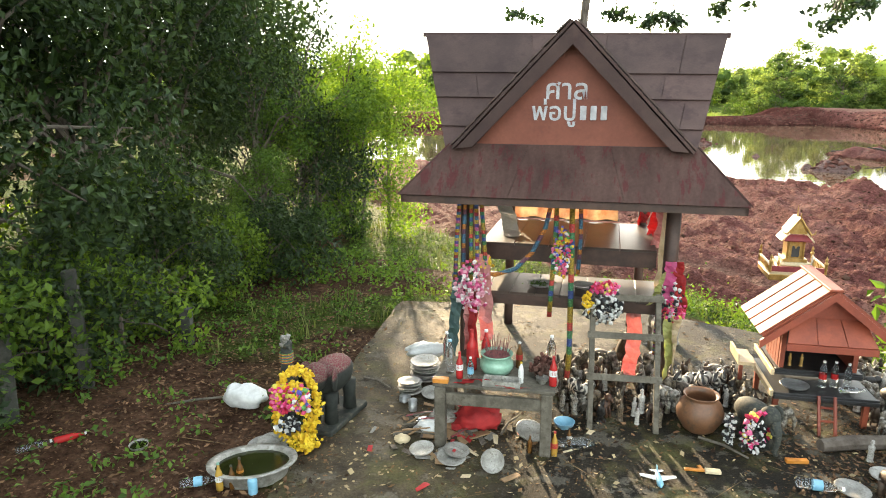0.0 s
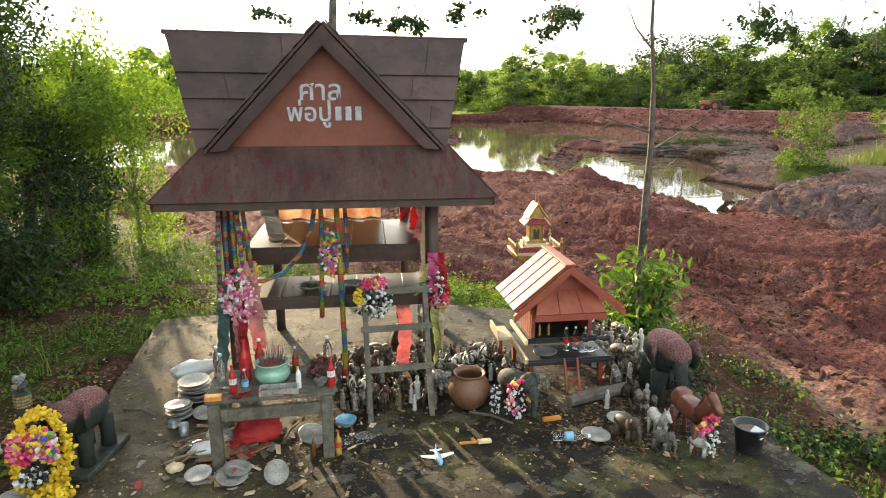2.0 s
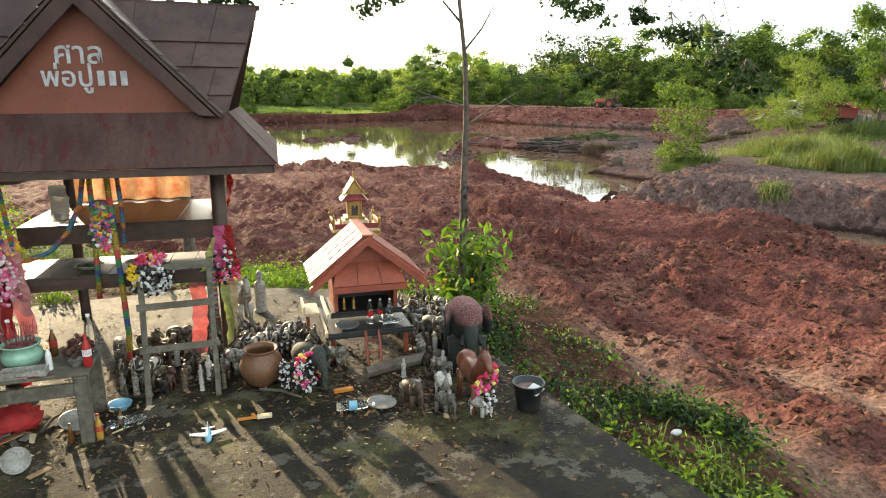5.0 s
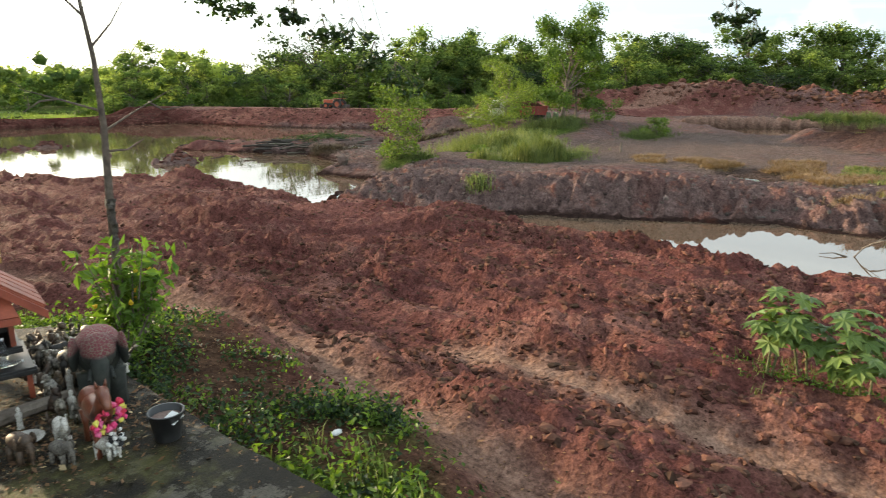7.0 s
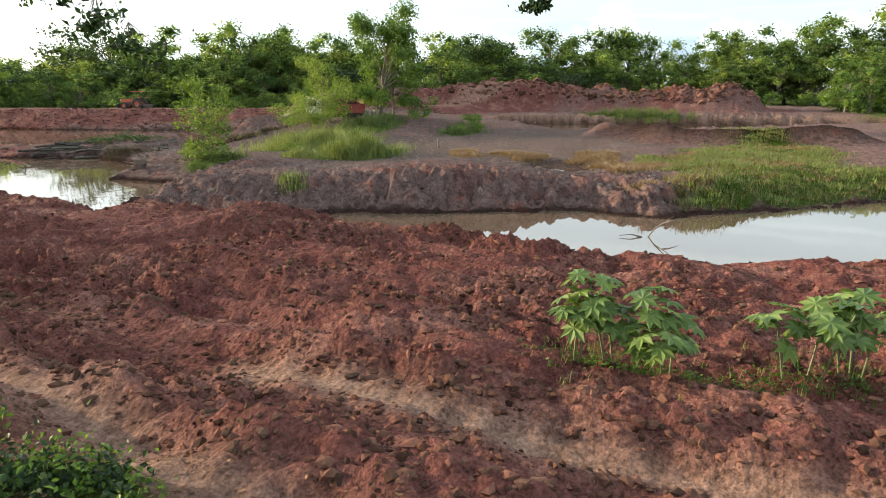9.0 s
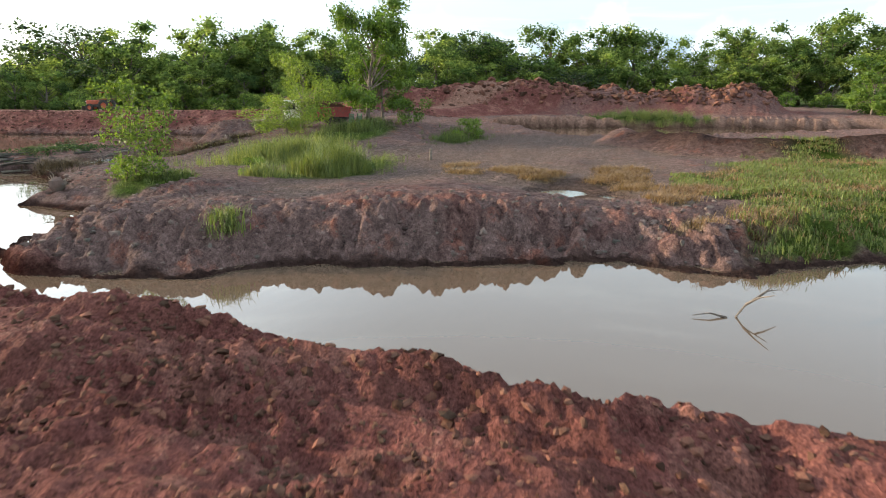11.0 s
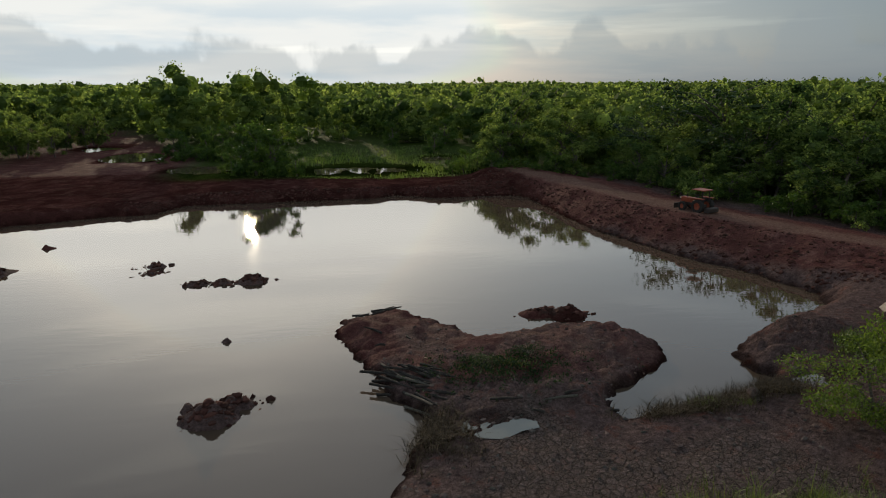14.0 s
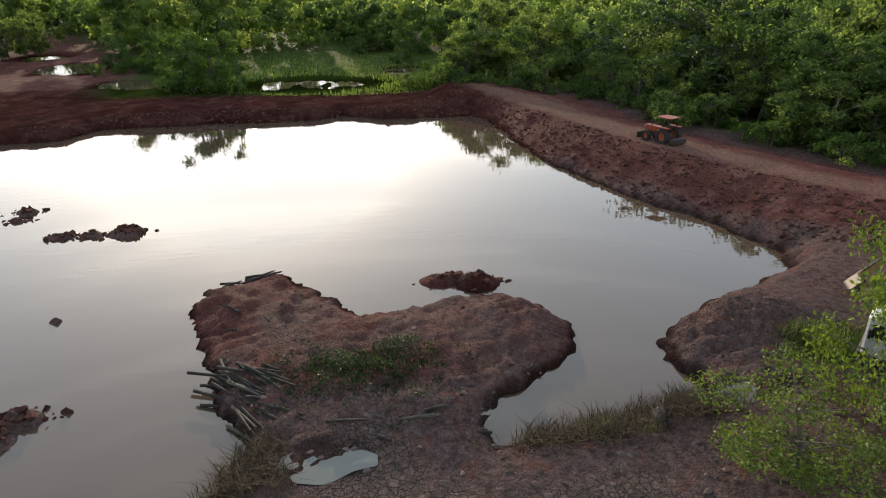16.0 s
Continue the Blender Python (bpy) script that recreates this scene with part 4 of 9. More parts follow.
def scatter(n, near, far, yaw0, yaw1, seed, z=-1.5, cx=42, cy=20):
    rr = np.random.default_rng(seed)
    d = np.sqrt(near ** 2 + (far ** 2 - near ** 2) * rr.random(n))
    a = np.radians(yaw0 + (yaw1 - yaw0) * rr.random(n))
    x, y = cx - np.sin(a) * d, cy + np.cos(a) * d
    keep = np.ones(n, bool)
    for line, w in (([(0, 106), (-14, 135), (-12, 165), (-26, 200), (-60, 260)], 24), (ROAD, 26), (RIDGE, 30)):
        keep &= off_line(line, x, y) > w * (0.55 + 0.3 * rr.random(n))
    keep &= ~inside(np.array([(-60, 20), (60, 124), (88, 100), (100, 73), (150, 55), (165, 10), (150, -80), (20, -60), (-20, -40), (-20, 20)], float), x, y)
    keep &= ~((y < 190) & (x > -16) & (x < 80))
    s = 0.6 + 0.8 * rr.random(n)
    return [(a, b, z, c) for a, b, c, k in zip(x, y, s, keep) if k]


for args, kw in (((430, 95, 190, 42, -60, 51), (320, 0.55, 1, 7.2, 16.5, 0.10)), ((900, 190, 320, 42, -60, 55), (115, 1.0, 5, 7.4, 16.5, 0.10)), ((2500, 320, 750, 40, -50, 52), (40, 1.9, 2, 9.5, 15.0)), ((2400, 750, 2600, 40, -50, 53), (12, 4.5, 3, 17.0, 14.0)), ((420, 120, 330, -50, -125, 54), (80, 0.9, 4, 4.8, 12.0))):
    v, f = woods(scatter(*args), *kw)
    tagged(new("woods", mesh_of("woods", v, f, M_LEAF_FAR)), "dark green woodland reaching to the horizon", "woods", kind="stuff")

# trees and shrubs round the marsh and the far shore
tree_kind("marsh", M_LEAF, 35, 7.0, 3.2, 1700, 0.32, 0.14, bare=0.1, flat=0.8, clumps=12, heart=0.45)
for x, y, sc in ((26, 137.5, 1.3), (22.8, 137.8, 1.5), (25.0, 139.0, 1.5), (20.5, 138.5, 1.0), (30, 136.5, 0.7), (18, 142, 0.6), (17, 168, 0.9), (9, 170, 0.95), (5, 166, 0.9), (12, 175, 1.1), (2, 172, 1.0), (66, 141, 0.7), (70, 139, 0.8), (74, 140, 0.9), (62, 143, 0.6), (57, 135.5, 0.4), (60, 170, 0.9), (52, 190, 1.1), (40, 212, 1.2), (28, 205, 1.1), (18, 196, 1.2), (10, 188, 1.1), (66, 188, 1.3)):
    tree("marsh", x, y, sc, 40 * x, "dark bushy tree standing by the marsh", "trees of the marsh", z=-2.4)
for k in range(46):
    t = r.random()
    if k < 26:
        x, y = 2 + 22 * t + r.normal() * 1.5, 158 + 9 * r.random() + 3 * t
    else:
        x, y = 60 + 18 * t + r.normal(), 138 - 20 * t + r.normal() * 2
    tree("shrub%d" % r.integers(2), x, y, 0.5 + 0.6 * r.random(), r.random() * 360, "low green shrub on the far bank", "shrubs of the far bank", z=-2.2, name="shrub", category="shrub")
for k in range(20):
    tree("wood%d" % r.integers(4), -38 + 16 * r.random(), 168 + 34 * r.random(), 0.6 + 0.45 * r.random(), r.random() * 360, "dense bushy green tree of the wood", "trees of the wood edge", z=-1.5)

for x, y, sc in ((127, -15, 0.8), (130, -19, 1.0), (127, -23, 0.75), (133, -27, 1.1), (128, -30, 0.8), (136, -16, 1.1)):
    tree("marsh", x, y, sc * 1.3, 33 * x, "light green bushy tree on top of the clay bluff", "trees of the bluff", wide=1.1)

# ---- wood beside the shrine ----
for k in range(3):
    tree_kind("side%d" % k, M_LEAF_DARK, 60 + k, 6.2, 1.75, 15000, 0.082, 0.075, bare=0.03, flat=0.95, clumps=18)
# mid0, low1 and sunny0 carry sunlit tones; mid1 and low0 shaded ones
tree_kind("mid0", M_CREEPER_SUNLIT, 67, 4.6, 1.5, 5600, 0.085, 0.055, bare=0.03, flat=0.95, clumps=20)
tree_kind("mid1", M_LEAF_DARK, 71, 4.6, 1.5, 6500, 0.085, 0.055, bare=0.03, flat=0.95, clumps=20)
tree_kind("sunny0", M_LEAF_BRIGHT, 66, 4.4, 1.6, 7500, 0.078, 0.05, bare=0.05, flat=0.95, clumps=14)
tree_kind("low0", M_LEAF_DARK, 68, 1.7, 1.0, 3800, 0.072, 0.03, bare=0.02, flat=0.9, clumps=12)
tree_kind("low1", M_CREEPER_SUNLIT, 70, 1.5, 1.0, 3000, 0.072, 0.03, bare=0.02, flat=0.9, clumps=14)
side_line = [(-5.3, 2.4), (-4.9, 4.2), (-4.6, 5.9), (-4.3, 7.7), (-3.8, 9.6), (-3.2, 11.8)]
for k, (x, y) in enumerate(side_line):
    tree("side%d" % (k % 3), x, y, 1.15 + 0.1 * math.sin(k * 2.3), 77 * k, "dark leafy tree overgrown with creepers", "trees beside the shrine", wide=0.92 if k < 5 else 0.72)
for k, (x, y, sc) in enumerate(((-6.6, 3.5, 1.6), (-6.4, 6.5, 1.65), (-6.0, 9.5, 1.55), (-5.2, 13.0, 1.4), (-7.6, 0.8, 1.5), (-8.6, 8, 1.7), (-4.4, 16.5, 1.2))):
    tree("side%d" % ((k + 1) % 3), x, y, sc, 51 * k, "dark leafy tree overgrown with creepers", "trees beside the shrine", wide=0.95)
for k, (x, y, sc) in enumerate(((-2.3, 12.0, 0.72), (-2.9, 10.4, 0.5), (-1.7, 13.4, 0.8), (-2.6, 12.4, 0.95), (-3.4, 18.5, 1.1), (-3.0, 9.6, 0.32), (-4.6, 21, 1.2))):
    tree("sunny0", x, y, sc, 63 * k, "light green bush beside the yard, toned as sunlit", "bushes beside the yard", name="bush", category="bush")
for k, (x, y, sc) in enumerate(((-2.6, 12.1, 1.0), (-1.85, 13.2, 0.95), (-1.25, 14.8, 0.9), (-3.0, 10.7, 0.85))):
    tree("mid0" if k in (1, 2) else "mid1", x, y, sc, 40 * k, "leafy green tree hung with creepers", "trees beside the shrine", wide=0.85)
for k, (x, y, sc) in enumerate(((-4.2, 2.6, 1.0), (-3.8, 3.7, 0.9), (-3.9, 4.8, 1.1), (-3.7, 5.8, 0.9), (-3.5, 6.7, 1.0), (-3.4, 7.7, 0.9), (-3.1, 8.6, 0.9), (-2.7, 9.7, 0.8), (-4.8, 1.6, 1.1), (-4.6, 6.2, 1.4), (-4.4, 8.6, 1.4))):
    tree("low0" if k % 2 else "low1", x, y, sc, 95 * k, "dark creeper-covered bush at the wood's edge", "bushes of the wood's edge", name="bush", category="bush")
for k, (x, y, h, tilt) in enumerate(((-2.85, 6.9, 0.42, 2), (-3.25, 5.55, 1.1, -3), (-3.5, 4.85, 0.75, 2))):
    ob = thing("fence_post", pose(x, y, ground_at(x, y) - 0.05, tilt, tilt * 0.7, 20 * k), "weathered grey concrete fence post among creepers", "fence post", "fence posts")
    part("shaft", boxed(-0.055, 0.055, -0.055, 0.055, 0, h + 0.05, 0.008), M_FENCE, ob)


# ---- loose ground cover ----
def blades(spots, tall, seed, per=14, spread=0.12, width=0.012, droop=0.35):
    """Grass: each blade two quads that bend over."""
    rr = np.random.default_rng(seed)
    vs, fs = [], []
    n0 = 0
    p = np.asarray(spots, float)
    p = np.repeat(p, per, 0)
    n = len(p)
    a = rr.random(n) * 2 * np.pi
    d = np.stack([np.cos(a), np.sin(a), 0 * a], 1)
    side = np.stack([-np.sin(a), np.cos(a), 0 * a], 1)
    h = (tall * (0.5 + 0.7 * rr.random(n)) * p[:, 3])[:, None]
    base = p[:, :3] + rr.normal(size=(n, 3)) * np.array([spread, spread, 0]) * p[:, 3:4]
    w = (width * (0.7 + 0.6 * rr.random(n)) * p[:, 3])[:, None]
    up = np.array([0, 0, 1.0])
    m = base + up * h * 0.6 + d * h * droop * 0.35
    t = base + up * h * (0.95 - 0.25 * rr.random(n)[:, None]) + d * h * droop * (0.7 + 0.8 * rr.random(n)[:, None])
    v = np.stack([base - side * w, base + side * w, m + side * w * 0.8, m - side * w * 0.8, t + side * w * 0.15, t - side * w * 0.15], 1)
    k = np.arange(n)[:, None] * 6
    return v.reshape(-1, 3), np.concatenate([k + np.array([0, 1, 2, 3]), k + np.array([3, 2, 4, 5])])


def stuff(name, v, f, material, label, category):
    return tagged(new(name, mesh_of(name, v, f, material)), label, category, kind="stuff")


def grid_pick(values, n, seed, x0, x1, y0, y1):
    """n places where a zone is strong."""
    rr = np.random.default_rng(seed)
    out = []
    while len(out) < n:
        x, y = x0 + (x1 - x0) * rr.random(), y0 + (y1 - y0) * rr.random()
        i, j = np.searchsorted(xs, x) - 1, np.searchsorted(ys, y) - 1
        if values[j, i] > 0.25 + 0.7 * rr.random():
            out.append((x, y, ground_at(x, y)))
    return out


def rubble(spots, sizes, seed):
    """Lumps of earth or stone: rough rounded bodies."""
    rr = np.random.default_rng(seed)
    p = np.asarray(spots, float)
    n = len(p)
    v = LUMP[None] * (0.5 + 0.85 * rr.random((n, 12, 1)))
    s = np.asarray(sizes)[:, None, None] * (0.55 + 0.9 * rr.random((n, 1, 3))) * np.array([1, 1, 0.7])
    v = v * s
    a = rr.random(n) * 6.3
    c, sn = np.cos(a)[:, None], np.sin(a)[:, None]
    v = np.stack([v[..., 0] * c - v[..., 1] * sn, v[..., 0] * sn + v[..., 1] * c, v[..., 2]], -1) + p[:, None, :]
    return v.reshape(-1, 3), (np.arange(n)[:, None, None] * 12 + LUMP_F[None]).reshape(-1, 3)


bm = bmesh.new()
bmesh.ops.create_icosphere(bm, subdivisions=1, radius=1.0)
bm.verts.index_update()
LUMP = np.array([v.co[:] for v in bm.verts])
LUMP_F = np.array([[v.index for v in f.verts] for f in bm.faces])
bm.free()


def clod_material(name, dark, light):
    m, nodes, links, b = mat(name, 0.95)
    b.inputs["Specular IOR Level"].default_value = 0.02
    b.inputs["Diffuse Roughness"].default_value = 0.2
    geo = nodes.new("ShaderNodeNewGeometry")
    col = ramp_node(nodes, links, geo.outputs["Random Per Island"], 0, 1, dark, light)
    col = mix_node(nodes, links, ramp_node(nodes, links, noise_node(nodes, links, 1.1, 5, 0.7), 0.47, 0.6, (0, 0, 0), (0.65, 0.65, 0.65)), col, tuple((a + b) * 0.5 * k for a, b, k in zip(dark, light, (0.72, 1.05, 1.05))))
    n = noise_node(nodes, links, 30, 4)
    links.new(mix_node(nodes, links, 0.6, col, ramp_node(nodes, links, n, 0.3, 0.7, (0.5, 0.5, 0.5), (1.1, 1.1, 1.1)), "MULTIPLY"), b.inputs["Base Color"])
    bump_node(nodes, links, b, n, 0.6, 0.02)
    return m


M_CLOD = clod_material("red clods", (0.032, 0.016, 0.012), (0.215, 0.098, 0.070))
M_STONE = clod_material("laterite stones", (0.05, 0.022, 0.018), (0.17, 0.078, 0.062))
M_SPIT = clod_material("spit clods", (0.085, 0.045, 0.036), (0.25, 0.145, 0.115))
M_CLAY = clod_material("clay clods", (0.075, 0.052, 0.046), (0.24, 0.170, 0.148))

r = np.random.default_rng(12)
mud = z_red * step(0.3, 0.8, shore_d) * (1 - 0.9 * np.clip(z_road, 0, 1)) * (0.45 + step(0.40, 0.6, fbm(GX, GY, 2.1, 3)))
sp = grid_pick(mud, 3000, 21, 5, 20.8, 10, 26) + grid_pick(mud, 15000, 29, 6.2, 17.0, -4, 11)
v, f = rubble(sp, 0.014 + 0.060 * r.random(len(sp)) ** 3, 22)
stuff("mud_clods", v, f, M_CLOD, "crumbled lumps of red laterite mud", "mud clods")
sp = [(x, y, ground_at(x, y)) for x, y in ((np.interp(t, np.arange(len(CREST)), [c[0] for c in CREST]) + r.normal() * 0.9, np.interp(t, np.arange(len(CREST)), [c[1] for c in CREST]) + r.normal() * 0.5) for t in 3 + 8 * r.random(2600))]
v, f = rubble(sp, 0.02 + 0.085 * r.random(len(sp)) ** 3, 23)
stuff("mud_clods", v, f, M_CLOD, "heaped lumps of red mud along the pond", "mud clods")
# stones on the slope of the bank road
line = np.array(ROAD, float)
sp = []
while len(sp) < 3600:
    k = r.integers(len(line) - 2)
    t = r.random()
    p = line[k] * (1 - t) + line[k + 1] * t
    d = line[k + 1] - line[k]
    nrm = np.array([d[1], -d[0]]) / np.linalg.norm(d)
    q = p + nrm * (-1 if nrm[0] > 0 else 1) * (2.5 + 8.5 * r.random())
    z = ground_at(q[0], q[1])
    if z > WATER:
        sp.append((q[0], q[1], z))
v, f = rubble(sp, 0.06 + 0.22 * r.random(len(sp)) ** 3, 24)
stuff("bank_stones", v, f, M_STONE, "loose dark red stones on the bank slope", "stones")
sp = []
while len(sp) < 1500:
    x = 8 + 56 * r.random()
    y = np.interp(x, (8, 12.4, 15, 42.5, 52.5, 63.8), (108, 109, 114.4, 115.6, 114.6, 115)) + 0.2 + 3.2 * r.random()
    if ground_at(x, y) > WATER:
        sp.append((x, y, ground_at(x, y)))
v, f = rubble(sp, 0.06 + 0.2 * r.random(len(sp)) ** 3, 41)
stuff("bank_stones", v, f, M_STONE, "loose red stones on the pond's back shore", "stones")
# spoil hill lumps
sp = []
while len(sp) < 2000:
    k = r.random() * 3
    x, y = np.interp(k, range(4), [p[0] for p in RIDGE]) + r.normal() * 6, np.interp(k, range(4), [p[1] for p in RIDGE]) + r.normal() * 6
    if ground_at(x, y) > -0.2:
        sp.append((x, y, ground_at(x, y)))
v, f = rubble(sp, 0.15 + 0.55 * r.random(len(sp)) ** 3, 25)
stuff("spoil_lumps", v, f, M_CLOD, "rough lumps of dumped red spoil", "spoil")
clay_zone = (1 - z_south) * (1 - z_yard) * step(0.1, 0.6, shore_d) * step(9, 4, shore_d) * (1 - z_grass)
sp = grid_pick(clay_zone, 3000, 26, 22, 66, -8, 66)
v, f = rubble(sp, 0.03 + 0.13 * r.random(len(sp)) ** 3, 27)
stuff("clay_clods", v, f, M_CLAY, "lumps of drying grey clay", "clay clods")
sp = [(x, y, z) for x, y, z in ((x, y, ground_at(x, y)) for x, y in zip(35 + 23 * r.random(1500), 44 + 22 * r.random(1500))) if z > WATER + 0.05]
v, f = rubble(sp, 0.02 + 0.11 * r.random(len(sp)) ** 5, 30)
stuff("clay_clods", v, f, M_SPIT, "brown crumbled lumps of mud on the spit", "clay clods")
isl = [(29.2, 49.3), (30.3, 50.6), (51.3, 61.8), (53.2, 61.0), (28.7, 74.3), (26.2, 74.2), (24.0, 74.4), (19.0, 81.0), (19.2, 78.8), (4.2, 81)]
sp = []
while len(sp) < 620:
    x, y = isl[r.integers(len(isl))]
    x, y = x + r.normal() * 0.75, y + r.normal() * 0.5
    sp.append((x, y, max(ground_at(x, y), WATER - 0.02)))
v, f = rubble(sp, 0.05 + 0.24 * r.random(len(sp)) ** 2, 28)
stuff("mud_clods", v, f, M_STONE, "dark mud lumps of the islets", "mud clods")

def flat_cards(spots, sizes, rr, narrow=0.55, tilt=0.25, seeds=None):
    """Small scraps lying on the ground, slightly curled."""
    p = np.asarray(spots, float)
    n = len(p)
    t = rr.random(n) * 6.283
    a = np.stack([np.cos(t), np.sin(t), tilt * rr.normal(size=n) * 0.6], 1)
    b = np.stack([-np.sin(t), np.cos(t), tilt * rr.normal(size=n)], 1)
    s = np.asarray(sizes).reshape(-1, 1)
    lift = np.array([0, 0, 1.0]) * s * np.maximum(0.06, np.abs(a[:, 2:]) * 0.5 + np.abs(b[:, 2:]) * narrow * 0.5) * min(1.0, 4 * tilt)
    p = p + lift
    v = np.stack([p - a * s * 0.5, p + b * s * narrow * 0.5 + a * s * 0.08, p + a * s * 0.5, p - b * s * narrow * 0.5 - a * s * 0.05], 1)
    return v.reshape(-1, 3), np.arange(4 * n).reshape(n, 4)


def on_yard(x, y):
    z = ground_at(x, y)
    return (x, y, max(z, 0.0155) if bool(inside(np.array(SLAB), np.array(x), np.array(y))) else z + 0.002)


M_LITTER = leafy("dead leaves", (0.035, 0.018, 0.010), (0.19, 0.105, 0.055), 0.1, 0.85)
M_CHIP = leafy("bark chips", (0.018, 0.009, 0.006), (0.24, 0.135, 0.085), 0.03, 0.9)

# weeds and grass
yard_g = z_grass * z_yard
sp = [(x, y, z, 0.5 + 0.9 * r.random()) for x, y, z in grid_pick(yard_g, 350, 31, 3.4, 7.0, -3, 12)]
pts = np.concatenate([np.array([(x, y, z)]) + np.abs(r.normal(size=(16, 3))) * np.array([0, 0, 0.11 * s ** 2 + 0.01]) + r.normal(size=(16, 3)) * np.array([0.08, 0.08, 0.01]) for x, y, z, s in sp])
half = len(pts) // 3
v, f = leaf_cards(pts[:half], 0.05, r, 0.6)
stuff("weeds", v, f, M_LEAF_BRIGHT, "leafy light green weeds on the yard's edge", "weeds")
v, f = leaf_cards(pts[half:], 0.058, r, 0.6)
stuff("weeds", v, f, M_LEAF, "leafy dark green weeds on the yard's edge", "weeds")
sp = [(x, y, z, 0.5 + 0.9 * r.random()) for x, y, z in grid_pick(yard_g * (1 - step(3.0, 3.6, GX) * step(9, 8, GY)), 520, 33, -4.6, 4.5, 0.5, 15) if not bool(inside(np.array(SLAB), np.array(x), np.array(y)))]
pts = np.concatenate([np.array([(x, y, z)]) + np.abs(r.normal(size=(13, 3))) * np.array([0, 0, 0.06 * s + 0.02]) + r.normal(size=(13, 3)) * np.array([0.07, 0.07, 0.01]) for x, y, z, s in sp])
v, f = leaf_cards(pts, 0.046, r, 0.9)
stuff("weeds", v, f, M_LEAF_BRIGHT, "leafy green weeds in the trodden soil", "weeds")
v, f = blades([(x, y, z, 0.6 + 0.6 * r.random()) for x, y, z in grid_pick(yard_g, 380, 34, -3, 7, -3, 16) if not bool(inside(np.array(SLAB), np.array(x), np.array(y)))], 0.22, 35, 7, 0.05, 0.006)
stuff("grass", v, f, M_GRASS, "thin green grass among the weeds", "grass")
# clumps of weeds along the slab's edge
pts = []
while len(pts) < 15000:
    x, y = 3.9 + 2.5 * r.random(), -2.5 + 12.0 * r.random()
    edge = np.interp(y, (-4, 1, 3, 5, 7, 9.5), (5.1, 5.15, 5.6, 5.95, 6.05, 5.8))
    if bool(inside(np.array(SLAB), np.array(x), np.array(y))) or x > edge or float(fbm(np.array(x), np.array(y), 0.7, 3)) < 0.34 + 0.22 * r.random():
        continue
    s, z = 0.3 + 1.1 * r.random() ** 1.5, ground_at(x, y)
    for _ in range(9):
        pts.append((x + 0.08 * r.normal(), y + 0.08 * r.normal(), z + 0.01 + 0.15 * s * r.random()))
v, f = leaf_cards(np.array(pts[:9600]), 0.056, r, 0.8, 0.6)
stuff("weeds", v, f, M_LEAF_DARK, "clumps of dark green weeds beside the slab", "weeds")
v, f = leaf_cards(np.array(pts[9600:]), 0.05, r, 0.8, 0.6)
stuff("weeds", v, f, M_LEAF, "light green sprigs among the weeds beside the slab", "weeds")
sp = [on_yard(4.0 + 2.3 * r.random(), -2.0 + 9.5 * r.random()) for _ in range(5200)]
v, f = flat_cards(sp, 0.012 + 0.045 * r.random(len(sp)) ** 2, r, 0.45, 0.35)
stuff("bark_chips", v, f, M_CHIP, "dry brown leaf crumbs among the weeds", "leaf litter")
# weeds behind the slab, sunlight put into their bright leaf tone
pts = []
while len(pts) < 6500:
    x, y = -3.4 + 7.2 * r.random(), 7.0 + 4.2 * r.random()
    if bool(inside(np.array(SLAB), np.array(x), np.array(y))) or float(fbm(np.array(x), np.array(y), 0.9, 3)) < (0.44 if x > -0.9 else 0.58) or y < 7.4 - 0.8 * x:
        continue
    s, z = 0.5 + 0.9 * r.random(), ground_at(x, y)
    for _ in range(9):
        pts.append((x + 0.07 * r.normal(), y + 0.07 * r.normal(), z + 0.015 + 0.16 * s * r.random()))
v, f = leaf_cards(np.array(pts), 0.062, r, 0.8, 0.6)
stuff("weeds", v, f, M_LEAF_BRIGHT, "bright green weeds behind the slab, toned as sunlit", "weeds")
# litter of dry leaves, chips and stalks
sp = [on_yard(x, y) for x, y, z in grid_pick(z_yard * (1 - 0.5 * z_grass), 2400, 36, -4.5, 6.2, 0.3, 10)]
v, f = flat_cards(sp, 0.025 + 0.04 * r.random(len(sp)), r, 0.6)
stuff("leaf_litter", v, f, M_LITTER, "dry brown leaves lying on the ground", "leaf litter")
sp = [on_yard(-4.6 + 4.3 * r.random() ** 0.8, 2.6 + 6.4 * r.random()) for _ in range(15000)]
sp = [p for p in sp if p[0] < -0.9 + 0.12 * r.normal()]
sp += [on_yard(3.35 + 0.5 * r.normal(), 4.35 + 0.5 * r.normal()) for _ in range(2200)] + [on_yard(1.6 + 0.6 * r.normal(), 5.5 + 0.4 * r.normal()) for _ in range(1200)]
v, f = flat_cards(sp, 0.014 + 0.048 * r.random(len(sp)) ** 2, r, 0.45, 0.35)
stuff("bark_chips", v, f, M_CHIP, "reddish brown chips and crumbs of bark on the soil", "leaf litter")
sp = [on_yard(0.35 + 0.5 * r.normal(), 4.75 + 0.35 * r.normal()) for _ in range(1300)] + [on_yard(3.2 + 0.45 * r.normal(), 4.2 + 0.4 * r.normal()) for _ in range(1300)] + [on_yard(-1.0 + 5.0 * r.random(), 2.8 + 4.6 * r.random()) for _ in range(2200)]
v, f = flat_cards(sp, 0.008 + 0.030 * r.random(len(sp)) ** 2, r, 0.5, 0.3)
stuff("scraps", v, f, M_LITTER, "crumbs, petals and scraps scattered on the slab", "litter")
M_SCRAP = leafy("pale scraps", (0.03, 0.02, 0.014), (0.42, 0.33, 0.22), 0.05, 0.8)
